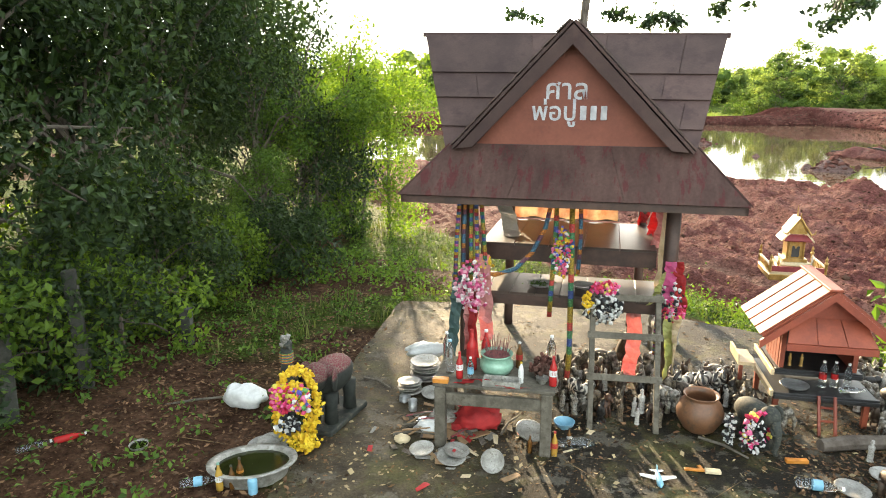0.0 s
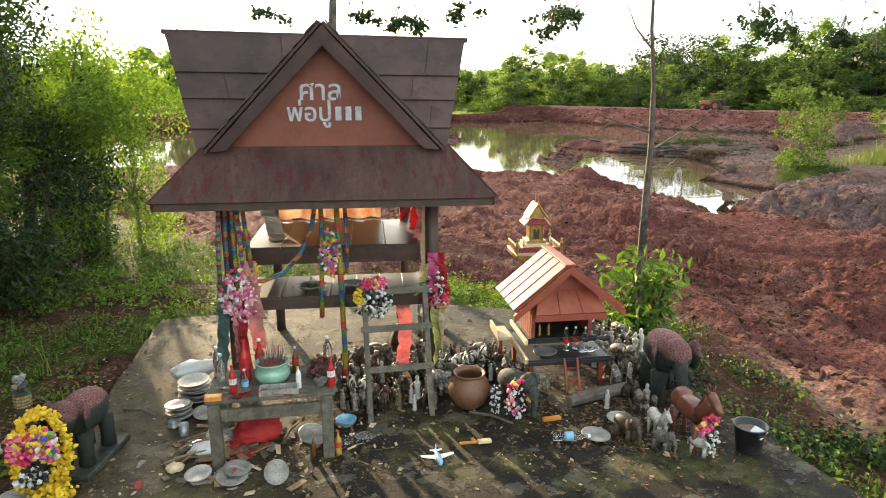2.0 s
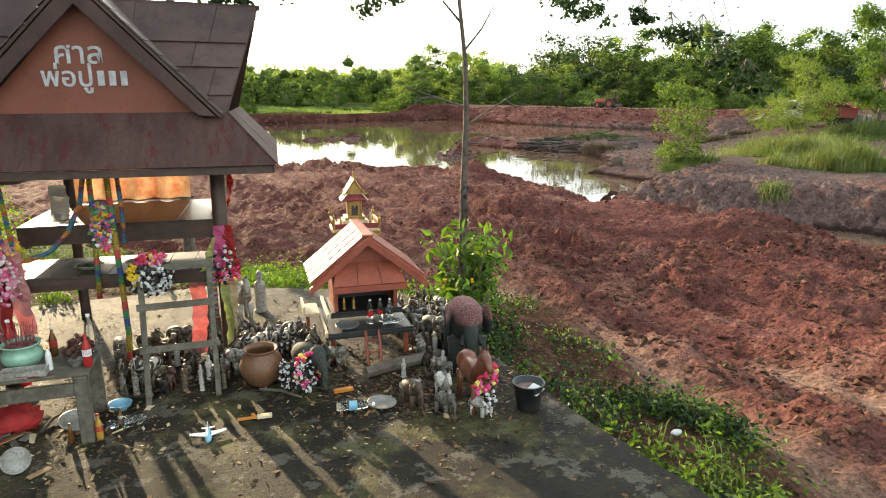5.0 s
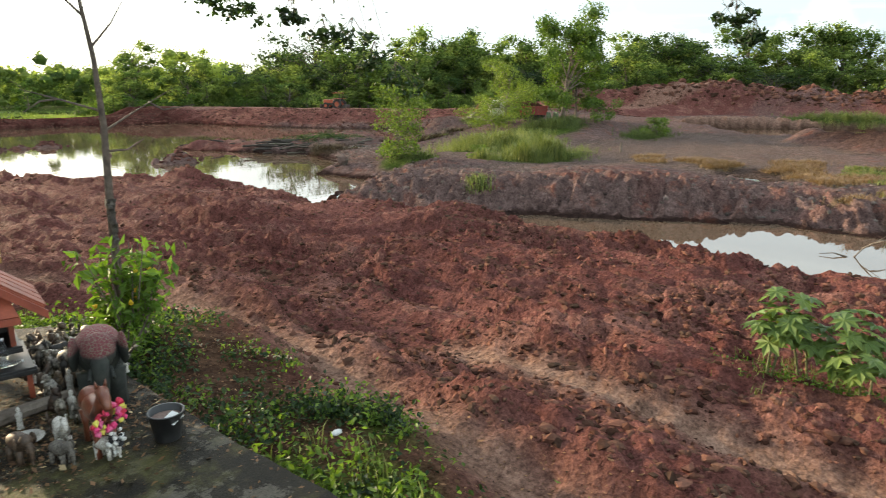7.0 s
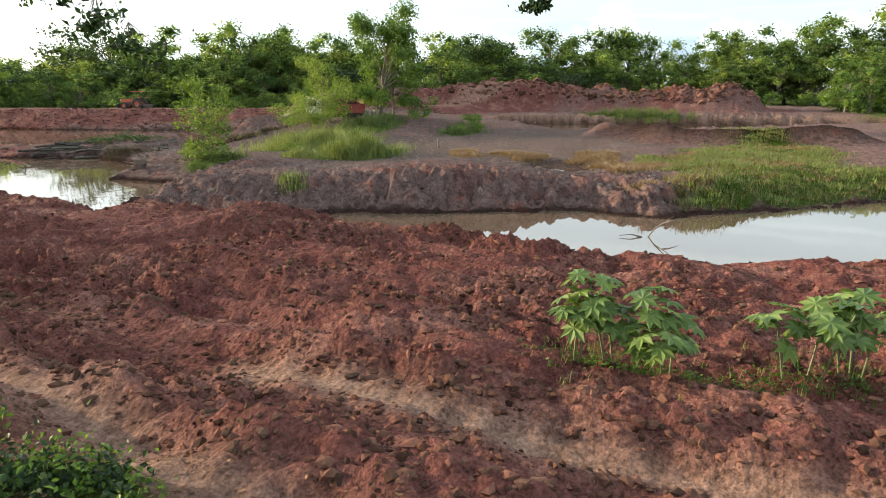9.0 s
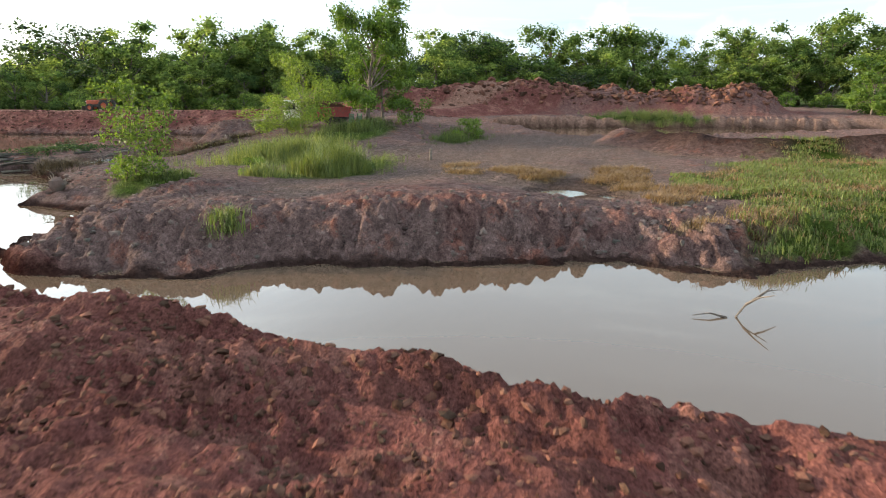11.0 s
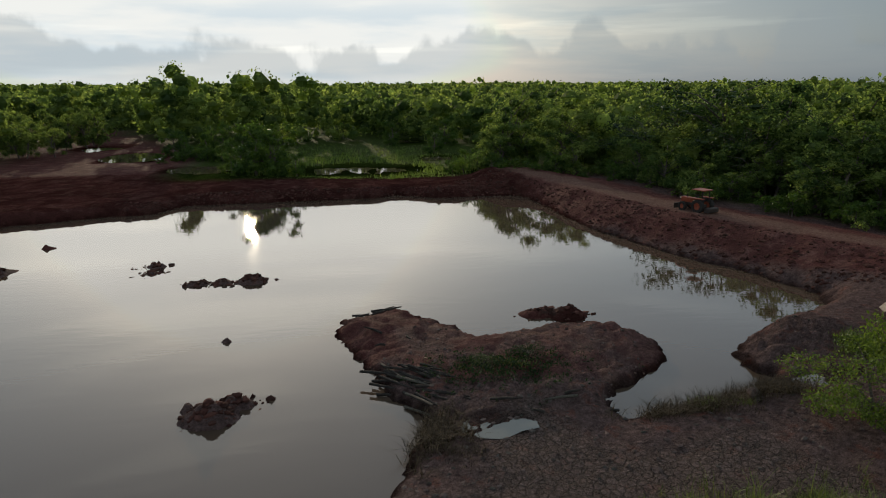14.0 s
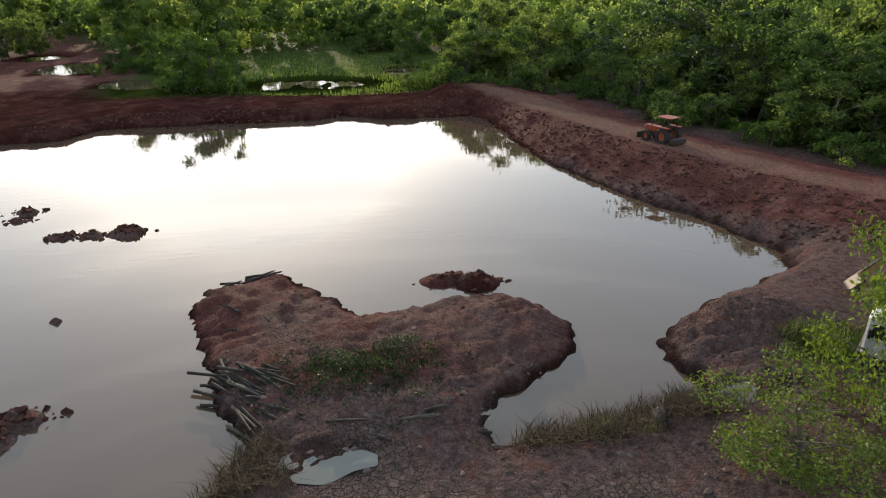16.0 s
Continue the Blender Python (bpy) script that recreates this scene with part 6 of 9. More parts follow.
part("ridge_cap", slab_between(bmesh.new(), (-1.51, 1.26, 3.21), (1.31, 1.26, 3.15), (1.31, 1.34, 3.15), (-1.51, 1.34, 3.21), 0.04), M_ROOF, pav)
# skirt roofs: front, back, left, right
hi = [(-1.0, 0.33, 2.235), (1.0, 0.33, 2.235), (1.0, 2.27, 2.235), (-1.0, 2.27, 2.235)]
lo = [(-1.36, 0.0, 1.845), (1.36, 0.0, 1.845), (1.36, 2.6, 1.845), (-1.36, 2.6, 1.845)]
for k in range(4):
    wall = [lo[k], lo[(k + 1) % 4], hi[(k + 1) % 4], hi[k]]
    skirt = part("roof_skirt", slab_between(bmesh.new(), *wall, 0.018), M_SKIRT, pav, "maroon skirt roof with peeling paint")
    n = 3
    for i in range(n):
        c = patch(wall, i / n + 0.0006, (i + 1) / n - 0.0006, -0.03, 1.0)
        n_v = (Vector(c[1]) - Vector(c[0])).cross(Vector(c[3]) - Vector(c[0])).normalized()
        c = [tuple(Vector(p) + n_v * (0.020 + 0.002 * (i % 2))) for p in c]
        part("skirt_board", slab_between(bmesh.new(), *c, 0.010), M_SKIRT, skirt)
    a, b = Vector(lo[k]), Vector(lo[(k + 1) % 4])
    d = (b - a).normalized()
    inward = Vector((-d.y, d.x, 0)) * 0.022
    up = Vector((0, 0, 1))
    part("fascia", slab_between(bmesh.new(), a - up * 0.062, b - up * 0.062, b - up * 0.004, a - up * 0.004, -0.022), M_POST, pav)
# gable with its barge boards and small roof
part("gable_panel", slab_between(bmesh.new(), (-0.80, 0.345, 2.24), (0.80, 0.345, 2.24), (0.002, 0.345, 3.10), (-0.002, 0.345, 3.10), -0.02), M_TYMP, pav, "orange brown painted gable")
for sgn in (-1, 1):
    foot, top = (sgn * 0.93, 0.24, 2.225), (0, 0.24, 3.205)
    foot2, top2 = (sgn * 0.80, 0.24, 2.235), (0, 0.24, 3.05)
    q = [foot, foot2, top2, top] if sgn < 0 else [foot2, foot, top, top2]
    part("barge_board", slab_between(bmesh.new(), *q, 0.035), M_ROOF, pav)
    q = [(sgn * 0.96, 0.20, 2.215), (0, 0.20, 3.22), (0, 1.3, 3.22), (sgn * 0.96, 0.55, 2.215)]
    if sgn > 0:
        q = [q[0], q[3], q[2], q[1]]
    part("gable_roof", slab_between(bmesh.new(), *q, 0.022), M_ROOF, pav)
    for k in range(9):
        a, b = lerp(q[0], (0, q[0][1], 3.22), k / 9 + 0.004), lerp((sgn * 0.96, 0.20, 2.215), (0, 0.20, 3.22), (k + 1) / 9 - 0.004)
        a = lerp((sgn * 0.96, 0.20, 2.215), (0, 0.20, 3.22), k / 9 + 0.004)
        w = Vector((0, 0.26, 0))
        nn = Vector((sgn * 1.035, 0, 0.96)).normalized()
        a, b = Vector(a) + nn * (0.036 if sgn < 0 else 0.03), Vector(b) + nn * 0.028
        c = [a, b, b + w, a + w] if sgn < 0 else [a, a + w, b + w, b]
        part("edge_shingle", slab_between(bmesh.new(), *c, 0.012), M_POST, pav, smooth=False)
# deck and bench of planks
deck = part("deck", boxed(-0.90, 0.84, 0.36, 1.0, 0.875, 0.925), M_POST, pav)
for k in range(8):
    x0 = -0.90 + 1.74 * k / 8
    part("plank", boxed(x0 + 0.002, x0 + 1.74 / 8 - 0.003, 0.345, 1.0, 0.9255, 0.95, 0.003), M_DECK, deck)
bench = part("bench", boxed(-0.83, 0.80, 0.86, 0.90, 1.11, 1.255), M_POST, pav)
for k in range(5):
    x0 = -0.83 + 1.63 * k / 5
    part("plank", boxed(x0 + 0.002, x0 + 1.63 / 5 - 0.003, 0.85, 2.08, 1.2555, 1.28, 0.003), M_DECK, bench)
part("cross_beam", boxed(-0.95, 0.95, 0.42, 0.48, 0.81, 0.8745), M_POST, pav)
part("cross_beam", boxed(-0.95, 0.95, 0.97, 1.03, 0.81, 0.8745), M_POST, pav)
for u in (-0.80, 0.74):
    part("side_rail", boxed(u, u + 0.035, 0.9005, 2.1, 1.08, 1.2545), M_POST, pav)
    part("eave_beam", boxed(u - 0.06, u, 0.3, 2.3, 1.86, 1.95), M_POST, pav)
part("eave_beam", boxed(-0.95, 0.95, 0.40, 0.48, 1.87, 1.95), M_POST, pav)


def lettering(body, size, x, z, parent, bold=0.012):
    cu = bpy.data.curves.new("text", "FONT")
    cu.body, cu.size, cu.extrude, cu.offset = body, size, 0.003, bold
    cu.align_x = "CENTER"
    ob = new("text", cu)
    bpy.context.view_layer.update()
    me = bpy.data.meshes.new_from_object(ob.evaluated_get(bpy.context.evaluated_depsgraph_get()))
    bpy.data.objects.remove(ob)
    me.materials.clear()
    me.materials.append(M_WHITE)
    o = new("letters", me)
    o.parent = parent
    o.matrix_basis = pose(x, 0.338, z, 90, 0, 0)
    o["label"] = "white hand-painted letters"
    return o


lettering("ศาล", 0.225, -0.04, 2.63, pav, 0.0025)
lettering("พ่อปู่", 0.20, -0.135, 2.46, pav, 0.0025)
for k in range(3):
    part("letter_bar", boxed(0.075 + 0.082 * k, 0.075 + 0.082 * k + 0.05, 0.333, 0.338, 2.462, 2.575, 0.003), M_WHITE, pav, "white painted bar of lettering")


# ---- ribbons, cloth and flowers ----
def ribbon(points, width, twist=0.0, thick=0.004, wave=0.012, seed=0):
    """A hanging strip of cloth along points."""
    rr = random.Random(seed)
    bm = bmesh.new()
    pts = [Vector(p) for p in points]
    n = 14
    rows = []
    for i in range(n + 1):
        t = i / n * (len(pts) - 1)
        k = min(int(t), len(pts) - 2)
        p = pts[k].lerp(pts[k + 1], t - k)
        a = twist * i / n
        w = Vector((math.cos(a), math.sin(a), 0)) * width / 2
        s = Vector((rr.uniform(-1, 1), rr.uniform(-1, 1), 0)) * wave
        mid = Vector((-math.sin(a), math.cos(a), 0)) * width * 0.22 * math.sin(i * 1.3 + seed)
        rows.append([bm.verts.new(p - w + s), bm.verts.new(p + s + mid), bm.verts.new(p + w + s)])
    for a, b in zip(rows, rows[1:]):
        for j in range(2):
            bm.faces.new((a[j], a[j + 1], b[j + 1], b[j]))
    ret = bmesh.ops.solidify(bm, geom=bm.faces[:], thickness=thick)
    return bm


def blossoms(spots, size, seed):
    """Crumpled small blooms in one mesh."""
    rr = np.random.default_rng(seed)
    p = np.asarray(spots, float)
    n = len(p)
    v = LUMP[None] * (0.55 + 0.8 * rr.random((n, 12, 1))) * (size * (0.7 + 0.6 * rr.random((n, 1, 1)))) + p[:, None, :]
    return mesh_of("blossoms", v.reshape(-1, 3), (np.arange(n)[:, None, None] * 12 + LUMP_F[None]).reshape(-1, 3))


def bunch(m, n, rx, ry, rz, size, material, label, seed, extra=()):
    """A hanging bunch of artificial flowers."""
    rr = np.random.default_rng(seed)
    n, size = int(2.4 * n), 0.62 * size
    d = rr.normal(size=(n, 3))
    d /= np.linalg.norm(d, axis=1)[:, None]
    ob = thing("flower_bunch", m, label, "flowers", "flower offerings")
    part("blossoms", blossoms(d * (0.55 + 0.5 * rr.random((n, 1))) * np.array([rx, ry, rz]), size, seed), material, ob, "")
    for k, (pts, w, mt) in enumerate(extra):
        part("ribbon", ribbon(pts, w, 0.4 * k, seed=seed + k), mt, ob)
    return ob


def strand(m, pts, radius, material, label, name="cloth_garland"):
    """A thick woven garland that hangs or droops along points."""
    ob = thing(name, m, label, "garland", "garlands of the shrine")
    bm = tube(bmesh.new(), [Vector(p) for p in pts], radius, 8)
    part("band", bm, material, ob, smooth=True)
    return ob


# post of the left with its ribbons
for k, (du, mt, ln) in enumerate(((-0.07, M_BAND_A, 0.75), (-0.02, M_BAND_C, 0.62), (0.03, M_BAND_B, 0.8), (0.075, M_BAND_A, 0.95), (0.12, M_BAND_B, 0.7))):
    strand(at_pav(-0.86, 0.36), [(du, 0, 1.78), (du * 1.3, -0.03, 1.78 - ln * 0.5), (du * 1.5, -0.02, 1.78 - ln)], 0.019, mt, "woven rainbow cloth garland tied to the shrine post")
bunch(at_pav(-0.80, 0.33, 0.98), 130, 0.16, 0.10, 0.24, 0.032, M_FLOWERS_PINK, "bunch of pink and white artificial flowers on the post", 1, [([(-0.14, 0.02, 0.1), (-0.17, 0.03, -0.3), (-0.2, 0.0, -0.72)], 0.10, M_TEAL), ([(0.08, 0, 0.3), (0.12, -0.02, -0.1), (0.14, 0.0, -0.50)], 0.12, M_SALMON), ([(0.02, 0, 0.0), (0.0, -0.04, -0.35), (0.05, 0.0, -0.95)], 0.08, M_RED), ([(-0.02, 0.02, 0.0), (-0.03, -0.02, -0.3), (-0.05, 0.0, -0.6)], 0.09, M_SALMON)])
bunch(at_pav(-0.72, 0.36, 1.20), 26, 0.10, 0.06, 0.06, 0.028, M_FLOWERS_GOLD, "yellow artificial flowers above the pink bunch", 2)
# middle strands
strand(at_pav(-0.08, 0.34), [(0, 0, 1.79), (0.0, -0.01, 1.4), (-0.02, 0, 1.05), (-0.03, 0, 0.75)], 0.021, M_BAND_B, "green and ochre woven cloth garland hanging from the eave")
strand(at_pav(0.05, 0.33), [(0, 0, 1.79), (0.01, -0.01, 1.4), (0.02, 0, 0.95), (0.03, 0, 0.4), (0.02, -0.03, 0.2)], 0.024, M_BAND_B, "long ochre and red woven cloth garland hanging from the eave")
strand(at_pav(0.12, 0.36), [(0, 0, 1.79), (0.01, 0, 1.45), (0.0, 0, 1.15)], 0.018, M_BAND_C, "blue woven cloth garland hanging from the eave")
bunch(at_pav(-0.02, 0.30, 1.33), 70, 0.085, 0.06, 0.24, 0.026, M_FLOWERS_MIX, "bunch of yellow, pink and blue flowers under the eave", 3)
strand(at_pav(0, 0.36), [(-0.78, 0, 1.10), (-0.6, -0.02, 1.10), (-0.42, -0.03, 1.17), (-0.28, -0.02, 1.32), (-0.17, 0, 1.55), (-0.12, 0, 1.80)], 0.02, M_BAND_C, "orange to blue cloth garland swagged under the eave")
strand(at_pav(0, 0.40), [(-0.78, 0, 1.72), (-0.6, -0.02, 1.73), (-0.45, 0, 1.79)], 0.018, M_BAND_A, "dark red woven garland swagged under the eave")
# post of the right
bunch(at_pav(0.90, 0.32, 1.0), 90, 0.10, 0.08, 0.20, 0.026, M_FLOWERS_BW, "bunch of black and white flowers with pink tips on the post", 4, [([(-0.02, 0, 0.32), (-0.03, -0.06, 0.1), (-0.06, -0.02, -0.15)], 0.09, M_PINK), ([(0.03, 0, 0.32), (0.06, -0.06, 0.1), (0.10, -0.02, -0.12)], 0.08, M_RED), ([(-0.02, 0, 0.25), (-0.10, -0.05, 0.12), (-0.17, -0.02, -0.06)], 0.07, M_LIME), ([(0.0, 0, -0.1), (0.02, -0.02, -0.4), (0.0, 0.0, -0.74)], 0.11, M_LIME), ([(0.05, 0, -0.1), (0.06, -0.02, -0.3), (0.06, 0.0, -0.66)], 0.08, M_CREAM)])
bunch(at_pav(0.92, 0.28, 0.92), 40, 0.11, 0.05, 0.12, 0.022, M_FLOWERS_RED, "pink and red ribbon flowers on the post", 5)
strand(at_pav(0.80, 0.30), [(0, 0, 0.98), (0, -0.01, 0.75), (0, 0, 0.5)], 0.022, M_BAND_A, "short rainbow cloth garland on the post")
for k, (u, v, mt, w) in enumerate(((0.74, 2.05, M_RED, 0.12), (0.83, 1.6, M_RED, 0.16), (0.84, 1.1, M_SALMON, 0.13), (0.86, 0.85, M_CREAM, 0.10))):
    ob = thing("cloth_drape", at_pav(u, v), "long %s cloth hanging behind the post" % ("red", "red", "salmon", "cream")[k], "cloth", "cloth drapes of the shrine")
    part("cloth", ribbon([(0, 0, 1.84), (0.02, 0, 1.5), (-0.03, 0, 1.25 if k < 3 else 0.8)], w, 0.6, seed=k + 9), mt, ob)
ob = thing("cloth_drape", at_pav(0.62, 0.66), "salmon cloth hanging from the bench to the ground", "cloth", "cloth drapes of the shrine")
part("cloth", ribbon([(0, 0, 0.94), (0.02, -0.1, 0.5), (-0.02, -0.1, 0.1)], 0.13, 0.3, seed=31), M_SALMON, ob)
# printed curtain at the back
ob = thing("curtain", at_pav(-0.16, 2.12), "orange printed cloth curtain at the back of the shrine", "curtain")
bm = bmesh.new()
cols = []
for i in range(33):
    u = -0.62 + 1.24 * i / 32
    cols.append([bm.verts.new((u, 0.03 * math.sin(i * 0.9), 1.86)), bm.verts.new((u, 0.04 * math.sin(i * 0.9 + 0.3), 1.6)), bm.verts.new((u, 0.045 * math.sin(i * 0.9 + 0.5), 1.30))])
for a, b in zip(cols, cols[1:]):
    for j in range(2):
        bm.faces.new((a[j], b[j], b[j + 1], a[j + 1]))
bmesh.ops.solidify(bm, geom=bm.faces[:], thickness=0.004)
part("cloth", bm, M_PRINT, ob, smooth=True)
part("curtain_frame", boxed(-0.64, 0.64, 0.05, 0.07, 1.2815, 1.31), M_GREYWOOD, ob)
ob = thing("white_cloth", at_pav(-0.66, 1.2, 1.281), "white sheet draped over the end of the bench", "cloth")
part("cloth", ribbon([(-0.12, 0.7, 0.22), (-0.02, 0.4, 0.14), (0.05, 0.15, 0.03), (0.1, -0.1, 0.008)], 0.16, 0.2, wave=0.008, seed=44), M_PLASTIC, ob)


# ---- statues, each one mesh ----
def legs(bm, spots, h, r0, r1):
    for x, y in spots:
        tube(bm, [(x, y, 0), (x, y, h * 0.5), (x * 0.95, y * 0.95, h)], [r0, r0 * 0.9, r1], 7)


def horse_mesh(l=1.0):
    """A standing horse or zebra, one metre long, nose towards +x."""
    bm = bmesh.new()
    legs(bm, ((0.30, 0.10), (0.30, -0.10), (-0.32, 0.10), (-0.32, -0.10)), 0.48, 0.042, 0.075)
    blob(bm, (0, 0, 0.60), (0.44, 0.17, 0.18), 12, 8)
    blob(bm, (-0.27, 0, 0.63), (0.20, 0.175, 0.19), 10, 7)
    tube(bm, [(0.28, 0, 0.62), (0.42, 0, 0.82), (0.48, 0, 0.98)], [0.15, 0.105, 0.08], 8)
    tube(bm, [(0.44, 0, 1.02), (0.58, 0, 0.95), (0.72, 0, 0.84)], [0.085, 0.075, 0.048], 8)
    for s in (-1, 1):
        tube(bm, [(0.44, 0.05 * s, 1.05), (0.45, 0.065 * s, 1.16)], [0.03, 0.008], 5)
    slab_between(bm, (0.20, -0.015, 0.75), (0.42, -0.015, 1.08), (0.46, -0.015, 1.10), (0.30, -0.015, 0.72), -0.03)
    tube(bm, [(-0.45, 0, 0.70), (-0.53, 0, 0.55), (-0.52, 0, 0.28)], [0.035, 0.05, 0.02], 6)
    return bm


def elephant_mesh():
    """A standing elephant, one metre long, trunk hanging towards +x."""
    bm = bmesh.new()
    legs(bm, ((0.26, 0.15), (0.26, -0.15), (-0.27, 0.15), (-0.27, -0.15)), 0.45, 0.105, 0.12)
    blob(bm, (-0.02, 0, 0.62), (0.46, 0.27, 0.27), 14, 9)
    blob(bm, (0.40, 0, 0.74), (0.20, 0.18, 0.21), 12, 8)
    tube(bm, [(0.52, 0, 0.70), (0.62, 0, 0.52), (0.63, 0, 0.30), (0.60, 0, 0.12), (0.66, 0, 0.06)], [0.10, 0.085, 0.062, 0.05, 0.04], 8)
    for s in (-1, 1):
        blob(bm, (0.30, 0.25 * s, 0.70), (0.13, 0.035, 0.20), 10, 6, Matrix.Rotation(0.35 * s, 4, "Z"))
        tube(bm, [(0.54, 0.09 * s, 0.58), (0.66, 0.12 * s, 0.50), (0.76, 0.11 * s, 0.55)], [0.03, 0.025, 0.008], 6)
    tube(bm, [(-0.46, 0, 0.66), (-0.53, 0, 0.5), (-0.52, 0, 0.3)], [0.03, 0.02, 0.012], 5)
    return bm


def hen_mesh():
    """A cock with raised tail, half a metre tall."""
    bm = bmesh.new()
    blob(bm, (0, 0, 0.22), (0.17, 0.10, 0.12), 10, 7)
    tube(bm, [(0.10, 0, 0.26), (0.16, 0, 0.38), (0.17, 0, 0.46)], [0.08, 0.05, 0.045], 7)
    tube(bm, [(0.18, 0, 0.45), (0.25, 0, 0.43)], [0.025, 0.004], 5)
    slab_between(bm, (0.12, -0.008, 0.48), (0.20, -0.008, 0.48), (0.21, -0.008, 0.54), (0.11, -0.008, 0.55), -0.016)
    for k in range(4):
        tube(bm, [(-0.12, 0, 0.26), (-0.24 - 0.02 * k, 0.02 * (k - 1.5), 0.36 + 0.03 * k), (-0.30 - 0.02 * k, 0.03 * (k - 1.5), 0.30 + 0.05 * k)], [0.04, 0.03, 0.008], 5)
    for s in (-1, 1):
        tube(bm, [(0.0, 0.05 * s, 0), (0.0, 0.05 * s, 0.14)], [0.018, 0.02], 5)
    lathe(bm, [(0.13, 0), (0.12, 0.03)], 10)
    return bm


def robed_mesh():
    """A plain upright figure-like shape on a base."""
    bm = bmesh.new()
    lathe(bm, [(0.15, 0), (0.15, 0.05), (0.12, 0.07), (0.13, 0.2), (0.115, 0.45), (0.14, 0.62), (0.135, 0.72), (0.06, 0.79), (0.07, 0.85), (0.085, 0.92), (0.06, 0.99), (0.02, 1.03)], 10)
    return bm


def sitting_dog_mesh():
    bm = bmesh.new()
    tube(bm, [(-0.14, 0, 0.10), (-0.03, 0, 0.30), (0.06, 0, 0.50)], [0.20, 0.17, 0.12], 9)
    blob(bm, (0.10, 0, 0.60), (0.14, 0.11, 0.11), 9, 7)
    blob(bm, (0.21, 0, 0.56), (0.08, 0.06, 0.05), 8, 5)
    for s in (-1, 1):
        tube(bm, [(0.14, 0.07 * s, 0), (0.12, 0.07 * s, 0.2), (0.06, 0.06 * s, 0.38)], [0.045, 0.045, 0.05], 6)
        blob(bm, (-0.05, 0.12 * s, 0.10), (0.14, 0.07, 0.10), 8, 5)
        tube(bm, [(0.06, 0.07 * s, 0.66), (0.05, 0.10 * s, 0.77)], [0.04, 0.01], 5)
    return bm


STATUE_MESHES = {}


def statue(kind, material, x, y, size, turn, label, group="", z=None, category="statue", name=None):
    key = (kind, material.name)
    if key not in STATUE_MESHES:
        bm = {"horse": horse_mesh, "elephant": elephant_mesh, "hen": hen_mesh, "robed": robed_mesh, "dog": sitting_dog_mesh}[kind]()
        bmesh.ops.recalc_face_normals(bm, faces=bm.faces)
        me = bpy.data.meshes.new(kind)
        bm.to_mesh(me)
        bm.free()
        me.polygons.foreach_set("use_smooth", np.full(len(me.polygons), True))
        me.materials.append(material)
        STATUE_MESHES[key] = me
    names = {"horse": "horse_statue", "elephant": "elephant_statue", "hen": "rooster_statue", "robed": "plaster_figure", "dog": "animal_statue"}
    ob = new(name or names[kind], STATUE_MESHES[key])
    zz = (0.015 if z is None else z)
    ob.matrix_basis = pose(x, y, zz, 0, 0, turn) @ Matrix.Diagonal((size, size, size, 1))
    return tagged(ob, label, category, group)


def blanket_ele():
    """Elephant with a latticed red cloth painted over its back."""
    m, nodes, links, b = mat("elephant with red lattice cloth", 0.85)
    tc = nodes.new("ShaderNodeTexCoord").outputs["Object"]
    sep = nodes.new("ShaderNodeSeparateXYZ")
    links.new(tc, sep.inputs[0])
    br = nodes.new("ShaderNodeTexVoronoi")
    br.feature = "DISTANCE_TO_EDGE"
    br.inputs["Scale"].default_value = 26.0
    links.new(tc, br.inputs["Vector"])
    red = ramp_node(nodes, links, br.outputs["Distance"], 0.03, 0.10, (0.17, 0.13, 0.10), (0.14, 0.022, 0.030))
    dark = ramp_node(nodes, links, noise_node(nodes, links, 7.0), 0.35, 0.7, (0.008, 0.010, 0.008), (0.028, 0.031, 0.025))
    up = ramp_node(nodes, links, sep.outputs[2], 0.71, 0.75, (0, 0, 0), (1, 1, 1))
    back = ramp_node(nodes, links, sep.outputs[0], 0.12, 0.16, (1, 1, 1), (0.75, 0.75, 0.75))
    links.new(mix_node(nodes, links, mix_node(nodes, links, 1.0, up, back, "MULTIPLY"), dark, red), b.inputs["Base Color"])
    return m


M_ELECLOTH = blanket_ele()
statue("elephant", M_ELECLOTH, -0.93, 5.05, 0.56, -112, "dark elephant statue with a red latticed back cloth beside the slab", z=0.067)
ob = part("plinth", boxed(-0.16, 0.16, -0.30, 0.30, 0, 0.05, 0.008), M_ELE)
ob.matrix_basis = pose(-0.92, 5.05, 0.016, 0, 0, -22)
tagged(ob, "dark plinth slab below the elephant statue", "plinth")
statue("elephant", M_ELECLOTH, 3.80, 4.42, 0.68, -112, "large dark elephant statue with a faded red lattice cloth")
statue("elephant", M_ELE, 2.42, 4.66, 0.40, -75, "small dark elephant statue hung with flower garlands")
statue("horse", M_BROWNHORSE, 3.44, 3.66, 0.50, -100, "chestnut horse statue with a pink garland and white blaze")
statue("horse", M_WHITESTAT, 2.26, 6.46, 0.50, -92, "weathered white horse statue behind the shrine")
statue("robed", M_WHITESTAT, 2.50, 6.72, 0.46, 0, "upright white plaster figure behind the shrine")
statue("dog", M_BROWNSTAT, 1.88, 6.2, 0.62, -90, "carved brown wooden animal statue behind the ladder")
statue("elephant", M_BROWNSTAT, 3.02, 3.90, 0.23, -80, "brown gilded elephant statue on the slab")
statue("horse", M_WHITESTAT, 3.26, 3.82, 0.27, -100, "small white plaster horse statue with a pink garland")
statue("elephant", M_GREYSTAT, 3.18, 3.66, 0.18, -70, "small grey elephant statue with a red cloth")
statue("elephant", M_WHITESTAT, 3.40, 3.50, 0.17, -60, "small pale elephant statue on the slab")
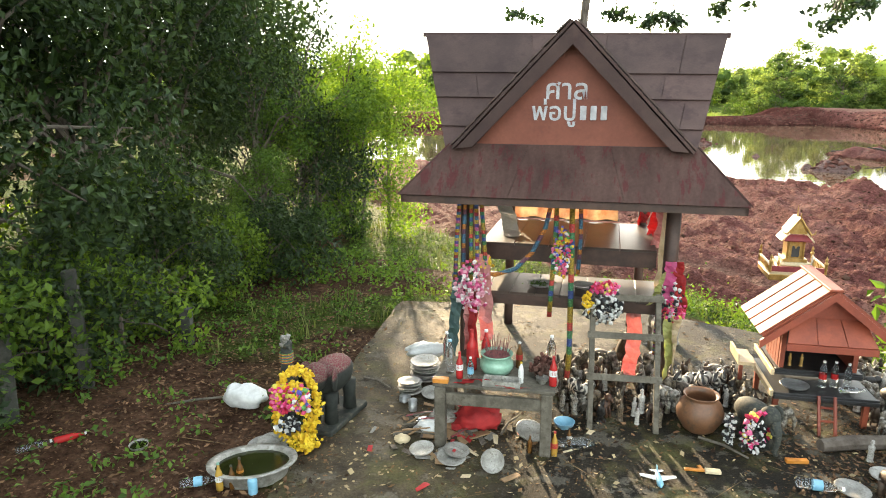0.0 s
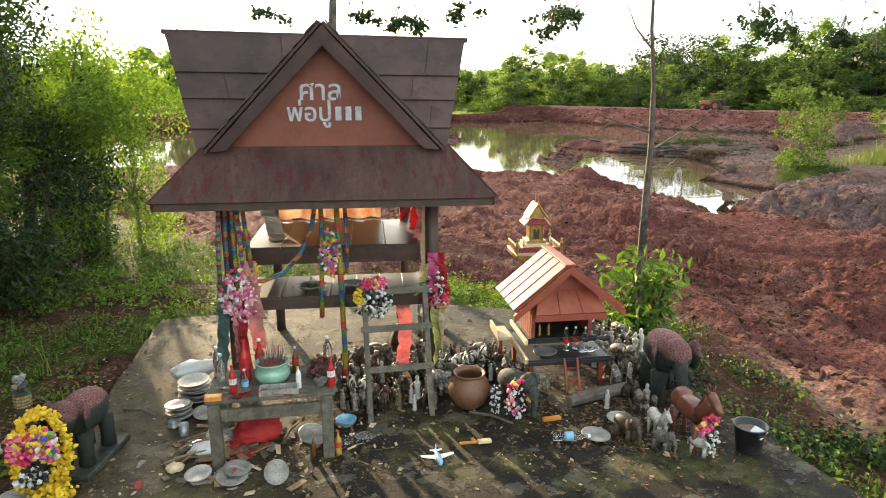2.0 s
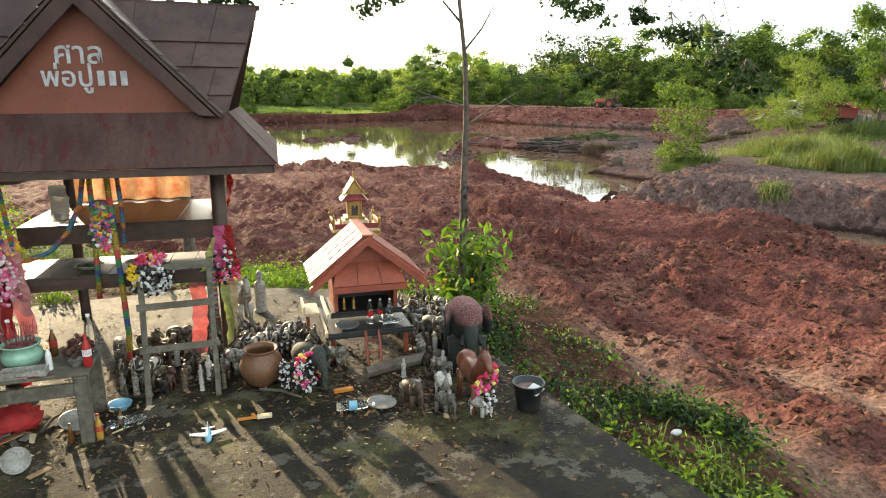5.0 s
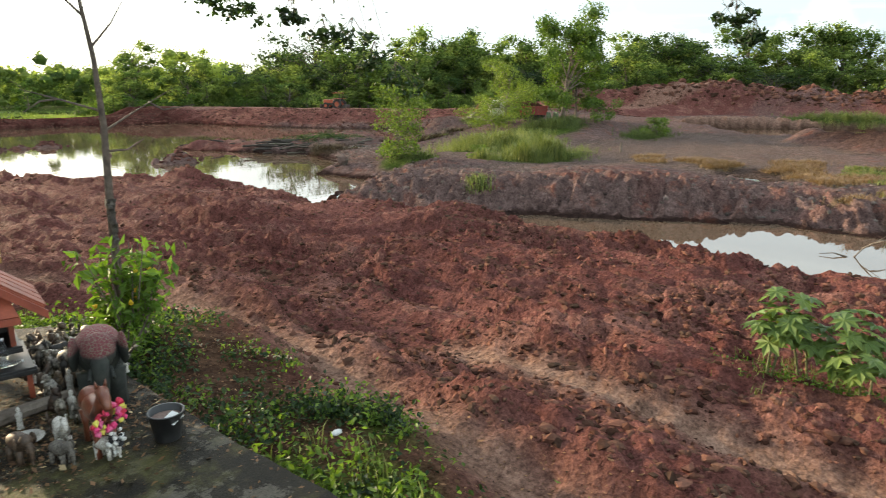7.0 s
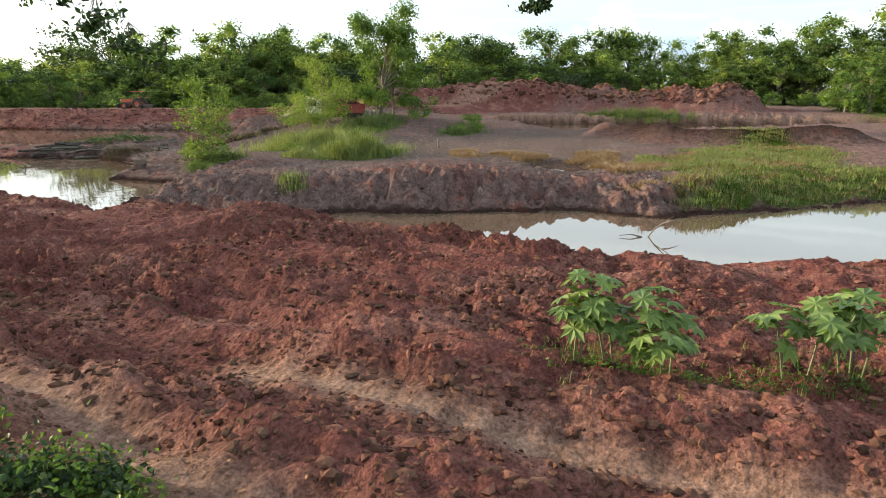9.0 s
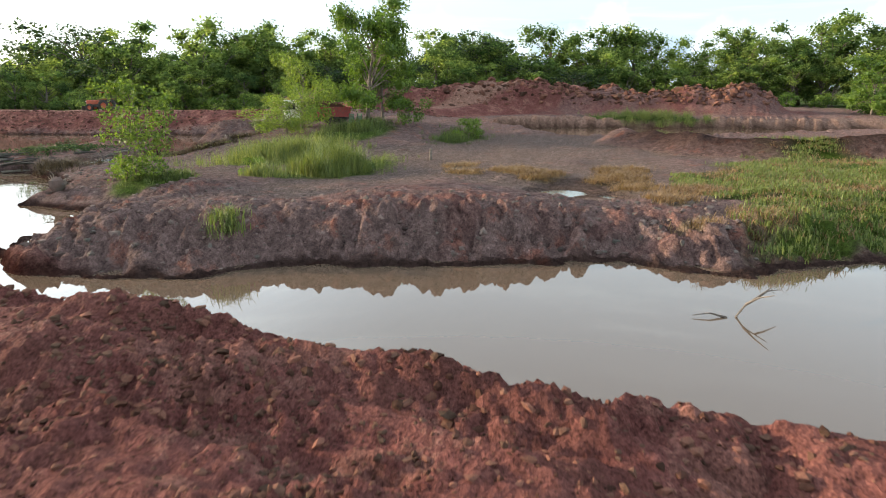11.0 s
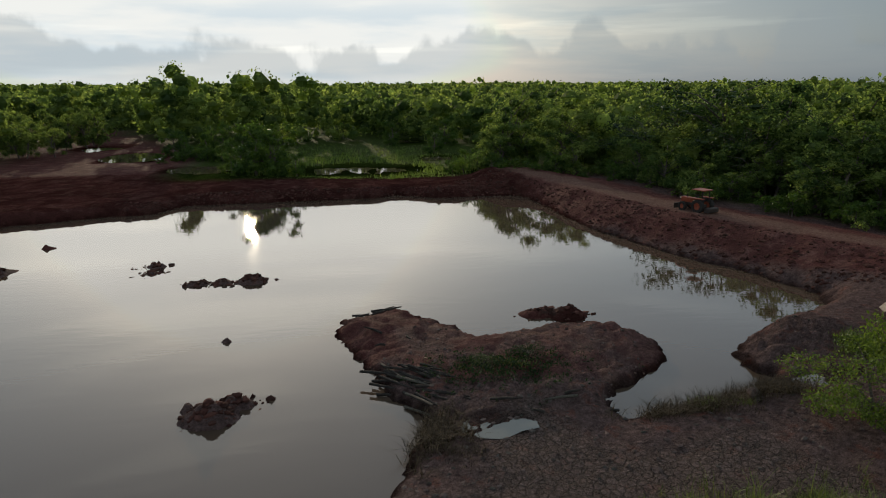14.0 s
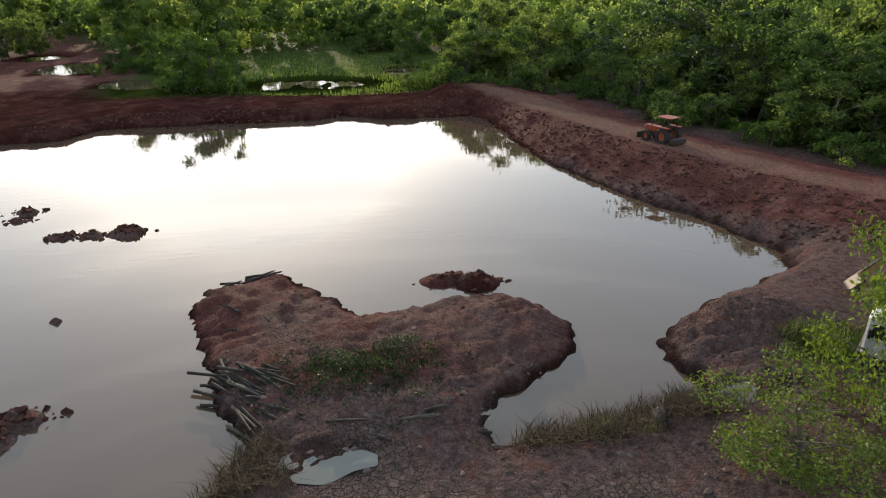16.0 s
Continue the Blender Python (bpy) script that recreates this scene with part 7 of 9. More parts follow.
# black long-necked bird under the marigolds
bm = bmesh.new()
blob(bm, (0, 0, 0.30), (0.20, 0.14, 0.16), 10, 7)
tube(bm, [(0.0, 0, 0.36), (-0.02, 0, 0.55), (-0.01, 0, 0.74), (0.01, 0, 0.84)], [0.09, 0.055, 0.045, 0.05], 9)
blob(bm, (0.02, 0, 0.88), (0.065, 0.05, 0.045), 9, 6)
tube(bm, [(0.06, 0, 0.87), (0.14, 0, 0.85)], [0.02, 0.005], 5)
lathe(bm, [(0.11, 0), (0.09, 0.06), (0.05, 0.10), (0.05, 0.2)], 9)
ob = part("peacock_statue", bm, M_ELE, smooth=True)
ob.matrix_basis = pose(-1.22, 4.78, 0.0, 0, 0, -60) @ Matrix.Diagonal((0.9, 0.9, 0.9, 1))
tagged(ob, "black long-necked peacock statue draped in marigolds", "statue")
ob = thing("cloth_garland", pose(-1.22, 4.78, 0.72, 0, 0, 0), "green ribbon and white flowers tied to the statue's neck", "garland")
part("band", tube(bmesh.new(), [(0, 0, -0.08), (0, 0, 0.0)], 0.056, 9), M_BAND_B, ob)
part("blossoms", blossoms([(0.02 * math.cos(k), 0.03 * math.sin(k) - 0.02, 0.08 + 0.015 * (k % 4)) for k in range(12)], 0.024, 8), M_PLATE, ob)

# marigold garlands: heavy rings
rr = np.random.default_rng(17)


def ring(m, rx, rz, n, size, material, label, seed, y=0.0, thick=0.017):
    rg = np.random.default_rng(seed)
    a = np.linspace(0, 2 * np.pi, n)
    pts = np.stack([rx * np.cos(a), y + 0 * a, rz * np.sin(a)], 1) + rg.normal(size=(n, 3)) * thick
    ob = thing("flower_garland", m, label, "garland", "flower garlands")
    part("blossoms", blossoms(pts, size, seed), material, ob)
    return ob


ring(pose(-1.12, 4.62, 0.34, 0, 0, 15), 0.15, 0.30, 520, 0.0155, M_FLOWERS_GOLD, "thick ring of yellow marigolds on the statue", 61)
ring(pose(-1.16, 4.60, 0.30, 0, 0, 5), 0.12, 0.22, 260, 0.015, M_FLOWERS_GOLD, "ring of yellow marigolds around the statue", 62)
bunch(pose(-1.22, 4.58, 0.42), 60, 0.11, 0.06, 0.13, 0.028, M_FLOWERS_RED, "pink and red ribbon flowers on the peacock", 63)
bunch(pose(-1.08, 4.56, 0.42), 40, 0.08, 0.05, 0.12, 0.028, M_FLOWERS_MIX, "mixed paper flowers on the peacock", 64)
bunch(pose(-1.18, 4.55, 0.22), 34, 0.10, 0.05, 0.08, 0.026, M_FLOWERS_BW, "black and white paper flowers on the peacock", 65)
bunch(pose(-1.05, 4.50, 0.10), 40, 0.14, 0.06, 0.07, 0.026, M_FLOWERS_GOLD, "wilted marigolds at the statue's foot", 66)
# garlands on the small elephant and the horse
ring(pose(2.37, 4.50, 0.22, 0, 0, 15), 0.11, 0.13, 50, 0.022, M_FLOWERS_RED, "pink flower garland on the small elephant", 67)
bunch(pose(2.33, 4.46, 0.17), 55, 0.10, 0.04, 0.15, 0.020, M_FLOWERS_BW, "white and black flower strings on the small elephant", 68)
bunch(pose(2.20, 4.58, 0.16), 36, 0.04, 0.04, 0.15, 0.020, M_FLOWERS_BW, "white flower string hanging at the elephant's side", 69)
ring(pose(3.44, 3.46, 0.30, 20, 0, 25), 0.11, 0.09, 46, 0.022, M_FLOWERS_RED, "pink flower garland round the horse's neck", 70)
bunch(pose(3.45, 3.42, 0.14), 22, 0.06, 0.03, 0.09, 0.022, M_FLOWERS_BW, "black and white flower string below the horse's neck", 71)
bunch(pose(1.33, 5.20, 0.97), 150, 0.17, 0.13, 0.17, 0.026, M_FLOWERS_BW, "large ball of black and white artificial flowers on the ladder", 72)
bunch(pose(1.33, 5.18, 1.12), 46, 0.12, 0.09, 0.05, 0.028, M_FLOWERS_RED, "pink and red artificial flowers topping the ball", 73)
bunch(pose(1.19, 5.16, 1.00), 22, 0.05, 0.05, 0.09, 0.024, M_FLOWERS_GOLD, "yellow paper flowers beside the ball", 74)

# crowds of small animals
r = np.random.default_rng(77)
KINDS = [("horse", M_ZEBRA, 0.20, "small striped zebra statue in the crowd of offerings"), ("horse", M_PAINTED, 0.19, "grimy painted small horse statue in the crowd of offerings"), ("elephant", M_PAINTED, 0.20, "grimy painted small elephant statue in the crowd of offerings"), ("hen", M_PAINTED, 0.34, "faded painted small rooster statue in the crowd of offerings"), ("robed", M_WHITESTAT, 0.19, "small white plaster figure in the crowd of offerings"), ("dog", M_PAINTED, 0.26, "small painted animal statue in the crowd of offerings"), ("robed", M_PAINTED, 0.17, "grimy painted small plaster figure in the crowd of offerings"), ("hen", M_BROWNSTAT, 0.34, "brown small rooster statue in the crowd of offerings")]


def crowd(n, x0, x1, y0, y1, weights, skew=0.0, size=1.0, lift=0.0):
    placed = []
    tries = 0
    while len(placed) < n and tries < 6000:
        tries += 1
        u, v = r.random(), r.random()
        x, y = x0 + (x1 - x0) * u, y0 + (y1 - y0) * v + skew * u
        if any((x - a) ** 2 + (y - b) ** 2 < 0.0085 * size for a, b in placed):
            continue
        placed.append((x, y))
        k = r.choice(len(KINDS), p=np.array(weights) / sum(weights))
        kd, mt, sz, lb = KINDS[k]
        z = max(0.015, ground_at(x, y)) if lift == 0 else max(0.015, ground_at(x, y) + lift * r.random())
        statue(kd, mt, x, y, sz * (0.8 + 0.5 * r.random()) * size, -90 + r.normal() * 35, lb, "small animal offerings", z=z)


crowd(18, 1.02, 1.78, 5.02, 5.35, (0, 1, 1, 2, 5, 2, 5, 1), -0.15, 0.9)
crowd(32, 1.0, 2.1, 5.4, 6.1, (0, 2, 2, 3, 3, 5, 4, 4), -0.25, 1.1)
crowd(30, 2.02, 2.75, 5.25, 6.0, (0, 3, 3, 4, 4, 4, 4, 3), -0.1)
crowd(10, 2.45, 2.75, 4.75, 5.4, (0, 2, 2, 1, 2, 2, 1, 1))
crowd(60, 3.50, 4.25, 4.66, 6.0, (0, 2, 2, 3, 4, 3, 5, 3), 0.1, 1.05)
crowd(6, 3.15, 3.6, 4.15, 4.5, (0, 2, 2, 1, 4, 2, 4, 1), 0, 0.9)
for x, y in ((1.14, 5.28), (1.24, 5.26), (2.16, 5.42), (2.26, 5.40), (2.34, 5.44), (2.44, 5.42), (2.52, 5.50)):
    statue("horse", M_ZEBRA, x, y, 0.27, -115 + 25 * math.sin(40 * x), "striped zebra statue facing the yard", "zebra statues")


# ---- tables and things on them ----
table = thing("offering_table", pose(0.40, 4.68, 0.015, 0, 0, -10), "low weathered grey wooden offering table", "table")
for u, v in ((-0.40, -0.14), (0.40, -0.14), (-0.40, 0.34), (0.40, 0.34)):
    part("leg", boxed(u - 0.042, u + 0.042, v - 0.042, v + 0.042, 0, 0.50, 0.006), M_GREYWOOD, table)
part("apron", boxed(-0.358, 0.358, -0.165, -0.130, 0.36, 0.455, 0.004), M_GREYWOOD, table)
part("apron", boxed(-0.358, 0.358, 0.33, 0.365, 0.36, 0.455, 0.004), M_GREYWOOD, table)
for k in range(4):
    v0 = -0.17 + 0.14 * k
    part("top_plank", boxed(-0.46, 0.46, v0 + 0.003, v0 + 0.137, 0.502, 0.526, 0.004), M_GREYWOOD, table)
TAB = pose(0.40, 4.68, 0.541, 0, 0, -10)

ladder = thing("ladder", pose(1.45, 4.82, 0.015, -18, 0, -9), "small weathered grey wooden ladder leaning on the shrine", "ladder")
for u in (-0.26, 0.26):
    part("rail", boxed(u - 0.022, u + 0.022, -0.02, 0.02, 0, 1.12, 0.004), M_GREYWOOD, ladder)
for z in (0.40, 0.74, 1.05):
    part("rung", boxed(-0.30, 0.30, -0.028, -0.0202, z, z + 0.055, 0.003), M_GREYWOOD, ladder)


def bottle(m, size, body, cap, label, lab_mat=None, lying=False):
    """A bottle with cap and paper label; size is its height."""
    if lying:
        m = m @ pose(0, 0, 0.135 * size, 0, 90, 0)
    ob = thing("bottle", m, label, "bottle", "bottles")
    s = size
    if body is M_PET or body is M_PLASTIC:
        shape = [(0.09, 0), (0.115, 0.02), (0.118, 0.10), (0.112, 0.12), (0.118, 0.14), (0.118, 0.22), (0.112, 0.24), (0.118, 0.26), (0.118, 0.58), (0.110, 0.68), (0.085, 0.77), (0.052, 0.84), (0.042, 0.88), (0.042, 0.93)]
    else:
        shape = [(0.10, 0), (0.122, 0.02), (0.125, 0.20), (0.118, 0.30), (0.125, 0.40), (0.124, 0.56), (0.100, 0.66), (0.062, 0.75), (0.045, 0.83), (0.042, 0.93)]
    part("body", lathe(bmesh.new(), [(a * s, b * s) for a, b in shape], 16), body, ob, smooth=True)
    part("cap", lathe(bmesh.new(), [(0.050 * s, 0.931 * s), (0.050 * s, 0.985 * s), (0.044 * s, 0.995 * s)], 12), cap, ob)
    if lab_mat:
        part("paper_label", lathe(bmesh.new(), [(0.1265 * s, 0.34 * s), (0.1265 * s, 0.54 * s)], 14, cap=False), lab_mat, ob, smooth=True)
    return ob


def plate(m, radius, label="white dusty plate lying on the slab", material=None, group="plates", deep=0.25):
    ob = thing("plate", m, label, "plate", group)
    r0 = radius
    part("dish", lathe(bmesh.new(), [(r0 * 0.55, 0), (r0 * 0.62, 0.008), (r0 * 0.98, r0 * deep), (r0, r0 * deep + 0.004), (r0 * 0.96, r0 * deep + 0.006), (r0 * 0.60, 0.016), (0.002, 0.014)], 24, cap=False), material or M_PLATE, ob, smooth=True)
    return ob


def bowl(m, radius, h, label, material, group="bowls", fill=None):
    ob = thing("bowl", m, label, "bowl", group)
    r0 = radius
    part("shell", lathe(bmesh.new(), [(r0 * 0.5, 0), (r0 * 0.55, 0.01), (r0 * 0.9, h * 0.55), (r0, h * 0.97), (r0 * 1.03, h), (r0 * 0.97, h), (r0 * 0.86, h * 0.55), (r0 * 0.5, 0.02), (0.002, 0.018)], 24, cap=False), material, ob, smooth=True)
    if fill:
        part("contents", lathe(bmesh.new(), [(r0 * 0.92, h * 0.74), (0.002, h * 0.745)], 20, cap=False), fill, ob)
    return ob


# on the table
pot = thing("incense_pot", TAB @ pose(0.0, 0.12, 0), "pale green glazed pot full of burnt joss sticks", "pot")
part("pot", lathe(bmesh.new(), [(0.08, 0), (0.11, 0.015), (0.135, 0.06), (0.13, 0.10), (0.105, 0.13), (0.125, 0.155), (0.13, 0.165), (0.115, 0.165), (0.10, 0.13), (0.002, 0.125)], 22, cap=False), M_GREENGLAZE, pot, smooth=True)
part("ash", lathe(bmesh.new(), [(0.104, 0.146), (0.002, 0.155)], 18, cap=False), M_ASH, pot)
for k in range(40):
    a, q = r.random() * 6.28, 0.09 * math.sqrt(r.random())
    x, y = q * math.cos(a), q * math.sin(a)
    h = 0.06 + 0.14 * r.random() ** 2
    part("joss_stick", tube(bmesh.new(), [(x, y, 0.14), (x * 1.3 + 0.01 * r.normal(), y * 1.3, 0.15 + h)], 0.0025, 4), M_ASH, pot)
tray = thing("tray", TAB @ pose(0.06, -0.10, 0), "shallow clear plastic tray on the table", "tray")
part("base", boxed(-0.13, 0.13, -0.045, 0.045, 0.002, 0.008), M_PLATE, tray)
for u0, u1, v0, v1 in ((-0.14, 0.14, -0.055, -0.045), (-0.14, 0.14, 0.045, 0.055), (-0.14, -0.13, -0.0449, 0.0449), (0.13, 0.14, -0.0449, 0.0449)):
    part("rim", boxed(u0, u1, v0, v1, 0.002, 0.05), M_PLATE, tray)
for u, v, s, mt, cp, lm, lb in ((-0.36, 0.05, 0.28, M_PET, M_BLUE, None, "clear plastic water bottle on the table"), (-0.27, -0.04, 0.22, M_COLA, M_RED, M_PLASTIC, "red soft drink bottle with a white label"), (-0.18, -0.08, 0.20, M_PET, M_PLASTIC, M_BLUE, "clear bottle with a blue label"), (-0.20, 0.14, 0.34, M_COLA, M_RED, M_RED, "tall red soft drink bottle on the table"), (0.20, -0.04, 0.17, M_PLASTIC, M_YELLOW, None, "white plastic bottle on the table"), (0.17, 0.24, 0.22, M_BROWNGLASS, M_PLASTIC, M_RED, "dark bottle with a red label"), (0.42, 0.22, 0.30, M_PET, M_PLASTIC, None, "clear bottle at the table's end"), (0.44, -0.05, 0.24, M_COLA, M_RED, M_PLASTIC, "red soft drink bottle at the table's edge"), (-0.42, 0.26, 0.26, M_PET, M_PLASTIC, None, "cloudy plastic bottle on the table"), (-0.10, 0.26, 0.3, M_COLA, M_PLASTIC, M_RED, "red soft drink bottle behind the pot")):
    bottle(TAB @ pose(u, v, 0, 0, 0, 30 * u), s, mt, cp, lb, lm)
bunch(TAB @ pose(0.36, 0.10, 0.09), 60, 0.10, 0.08, 0.08, 0.028, M_STONE, "dried brown flower heads in a heap on the table", 81)
bowl(TAB @ pose(0.36, -0.02, 0), 0.05, 0.05, "small white bowl on the table", M_PLATE)
ob = thing("red_cloth", TAB @ pose(-0.02, -0.165, 0), "crumpled red cloth on the table's edge", "cloth")
part("cloth", ribbon([(-0.24, 0.03, 0.0), (-0.1, 0.05, 0.045), (0.05, 0.03, 0.02), (0.26, 0.02, 0.0)], 0.09, 0.3, 0.012, 0.02, 3), M_RED, ob)
ob = thing("yellow_box", TAB @ pose(-0.40, -0.13, 0), "small yellow and blue paper box on the table", "box")
part("carton", boxed(-0.06, 0.06, -0.03, 0.03, 0, 0.035, 0.003), M_ORANGE, ob)
# under and around the table
def crumple(name, m, rx, ry, rz, material, label, category, seed, group=""):
    """A crushed bag or cloth: a slumped body creased by folds that run every way."""
    ob = thing(name, m, label, category, group)
    bm = blob(bmesh.new(), (0, 0, 0), (1, 1, 1), 26, 16)
    rg = np.random.default_rng(seed)
    ways = rg.normal(size=(9, 3)) * (2.6 + 4.0 * rg.random((9, 1)))
    off = rg.random(9) * 6.3
    for v_ in bm.verts:
        p = np.array(v_.co)
        fold = sum((abs(math.sin(float(p @ w) + o)) - 0.6) / (1 + 0.25 * k) for k, (w, o) in enumerate(zip(ways, off)))
        q = p * (1 + 0.20 * fold)
        v_.co = (q[0] * rx, q[1] * ry, max(0.0, (q[2] + 0.75) * rz))
    part("skin", bm, material, ob, smooth=True)
    return ob


crumple("red_cloth", pose(0.28, 4.92, 0.015), 0.18, 0.13, 0.10, M_RED, "crumpled red cloth slumped under the table", "cloth", 21)
crumple("plastic_bag", pose(-1.72, 5.25, 0.03), 0.17, 0.11, 0.11, M_PLASTIC, "white knotted plastic bag on the soil", "bag", 1, "plastic bags")
crumple("plastic_bag", pose(-0.16, 6.2, 0.10), 0.20, 0.13, 0.07, M_PLASTIC, "white foam and plastic wrap on the plates", "bag", 2, "plastic bags")
crumple("plastic_bag", pose(1.02, 4.60, 0.015), 0.15, 0.05, 0.035, M_PET, "crumpled clear plastic bag on the slab", "bag", 3, "plastic bags")
crumple("plastic_bag", pose(0.02, 5.0, 0.015), 0.13, 0.10, 0.05, M_PLATE, "crumpled grey plastic wrap below the table", "bag", 4, "plastic bags")
crumple("plastic_bag", pose(-0.10, 4.86, 0.015), 0.12, 0.08, 0.04, M_PLASTIC, "torn white wrapper beside the table", "bag", 5, "plastic bags")
crumple("plastic_bag", pose(-0.32, 4.66, 0.015), 0.06, 0.04, 0.035, M_CREAM, "crushed cream cup on the slab", "cup", 6)
crumple("litter_bag", pose(8.3, 6.3, ground_at(8.3, 6.3)), 0.10, 0.035, 0.02, M_PLASTIC, "white scrap of plastic on the red mud", "litter", 7)
crumple("litter_bag", pose(8.36, 6.36, ground_at(8.36, 6.36)), 0.025, 0.02, 0.045, M_PLASTIC, "torn upright scrap of white plastic on the mud", "litter", 17)
crumple("litter_bag", pose(5.0, 3.0, ground_at(5.0, 3.0)), 0.05, 0.03, 0.02, M_PLASTIC, "white scrap of plastic in the weeds", "litter", 8)
for x, y, w, d, tilt in ((0.10, 4.82, 0.2, 0.16, 8), (0.28, 4.74, 0.16, 0.12, -14), (-0.05, 4.72, 0.22, 0.08, 5), (0.02, 4.34, 0.16, 0.05, 10), (0.48, 4.14, 0.14, 0.05, -6)):
    ob = thing("cardboard", pose(x, y, 0.03, tilt, tilt * 0.6, 60 * x), "torn brown cardboard scrap by the table", "cardboard", "cardboard scraps")
    part("sheet", boxed(-w / 2, w / 2, -d / 2, d / 2, 0, 0.008), M_CARD, ob)
for k in range(9):
    plate(pose(-0.17 + 0.012 * math.sin(k * 2), 5.78 + 0.012 * math.cos(k * 3), 0.015 + 0.021 * k, 3 * math.sin(k), 2 * math.cos(k * 2)), 0.135, "dusty white plate in a tall stack", group="stacked plates")
for k in range(6):
    plate(pose(-0.30 + 0.01 * math.sin(k * 2), 5.50 + 0.01 * math.cos(k * 3), 0.015 + 0.021 * k, 3 * math.sin(k), 2 * math.cos(k * 2)), 0.105, "dusty white plate in a low stack", group="stacked plates")
for k in range(64):
    x, y = 0.15 + 0.42 * r.normal(), 4.72 + 0.28 * r.normal()
    w, d = 0.03 + 0.08 * r.random(), 0.015 + 0.04 * r.random()
    kind = k % 5
    ob = thing("scrap", pose(x, y, 0.022, 12 * r.normal(), 12 * r.normal(), 360 * r.random()), ("torn scrap of brown cardboard", "yellowed paper scrap", "faded white wrapper", "dark piece of rotten wood", "dirty red plastic scrap")[kind] + " among the offerings' litter", "scrap", "scraps by the table")
    bm = boxed(-w / 2, w / 2, -d / 2, d / 2, 0, 0.004 if kind != 3 else 0.015)
    for v_ in bm.verts:
        v_.co += Vector((r.normal() * 0.006, r.normal() * 0.006, abs(v_.co.x) * 0.15 * r.random()))
    part("sheet", bm, (M_CARD, M_CREAM, M_PLATE, M_BARK, M_RED)[kind], ob)
for k in range(16):
    x, y, ln = 0.02 + 0.16 * r.normal(), 4.93 + 0.09 * r.normal(), 0.2 + 0.3 * r.random()
    ob = thing("stick", pose(x, y, 0.03 + 0.05 * r.random(), 5 * r.normal(), 5 * r.normal(), 15 + 25 * r.normal()), "thin stick in the rubbish heap beside the table", "stick", "sticks")
    part("stick", tube(bmesh.new(), [(-ln / 2, 0, 0), (0, 0.01, 0.006), (ln / 2, 0, 0.0)], [0.008, 0.007, 0.005], 5), (M_GREYWOOD, M_CARD, M_MAROON)[k % 3], ob)
for k, (x, y) in enumerate(((-0.18, 5.02), (0.12, 4.86), (-0.02, 5.08), (0.20, 5.02), (-0.34, 5.36))):
    crumple("wrapper", pose(x, y, 0.02, 0, 0, 70 * k), 0.07, 0.05, 0.03, (M_PET, M_RED, M_PLASTIC, M_CARD, M_GREYCAN)[k], ("torn clear wrapper", "crushed red wrapper", "torn white wrapper", "crushed brown carton", "crumpled grey foil")[k] + " in the rubbish beside the table", "wrapper", 90 + k, "wrappers")
plate(pose(-0.10, 5.45, 0.03, 12, 4), 0.10)
plate(pose(-0.16, 4.50, 0.03, 6, -5), 0.095)
plate(pose(0.06, 4.38, 0.03, 8, 3), 0.11, "pale blue rimmed plate with scraps")
plate(pose(0.10, 4.44, 0.05, 4, 6), 0.10)
plate(pose(2.80, 3.98, 0.02, 3, 3), 0.115, "white enamel plate beside the animal statues")
plate(pose(3.14, 4.14, 0.02, 3, 0), 0.11)
plate(pose(-1.36, 4.50, 0.03, 10, 5), 0.135)
plate(pose(-1.30, 4.54, 0.055, 8, 2), 0.12)
plate(at_pav(-0.22, 0.58, 0.952), 0.12, "plate of green leaves on the shrine deck")
ob = thing("leaf_heap", at_pav(-0.22, 0.58, 0.97), "small heap of green leaves on the plate", "leaves")
gv, gf = leaf_cards([(0.05 * r.normal(), 0.04 * r.normal(), 0.012 * r.random()) for _ in range(60)], 0.035, r, 1.2)
part("leaves", mesh_of("leaves", gv, gf), M_LEAF, ob)
plate(at_pav(0.16, 0.62, 0.952), 0.11, "plate on the shrine deck")
bowl(pose(0.35, 4.28, 0.075, 55, 10, 0), 0.085, 0.06, "small white bowl tipped on its side", M_PLATE)
bowl(pose(0.69, 4.74, 0.03, 14, 10), 0.12, 0.05, "grey enamel basin with soaked scraps", M_PLATE)
bowl(pose(0.99, 4.88, 0.015), 0.085, 0.06, "pale blue bowl on the slab", M_BLUE)
bowl(pose(-2.32, 4.52, 0.03, 4), 0.07, 0.05, "small white bowl of water on the soil", M_PLATE, fill=M_GREENWATER)
bowl(pose(2.28, 4.98, 0.015), 0.09, 0.06, "white bowl beside the clay jar", M_PLATE)
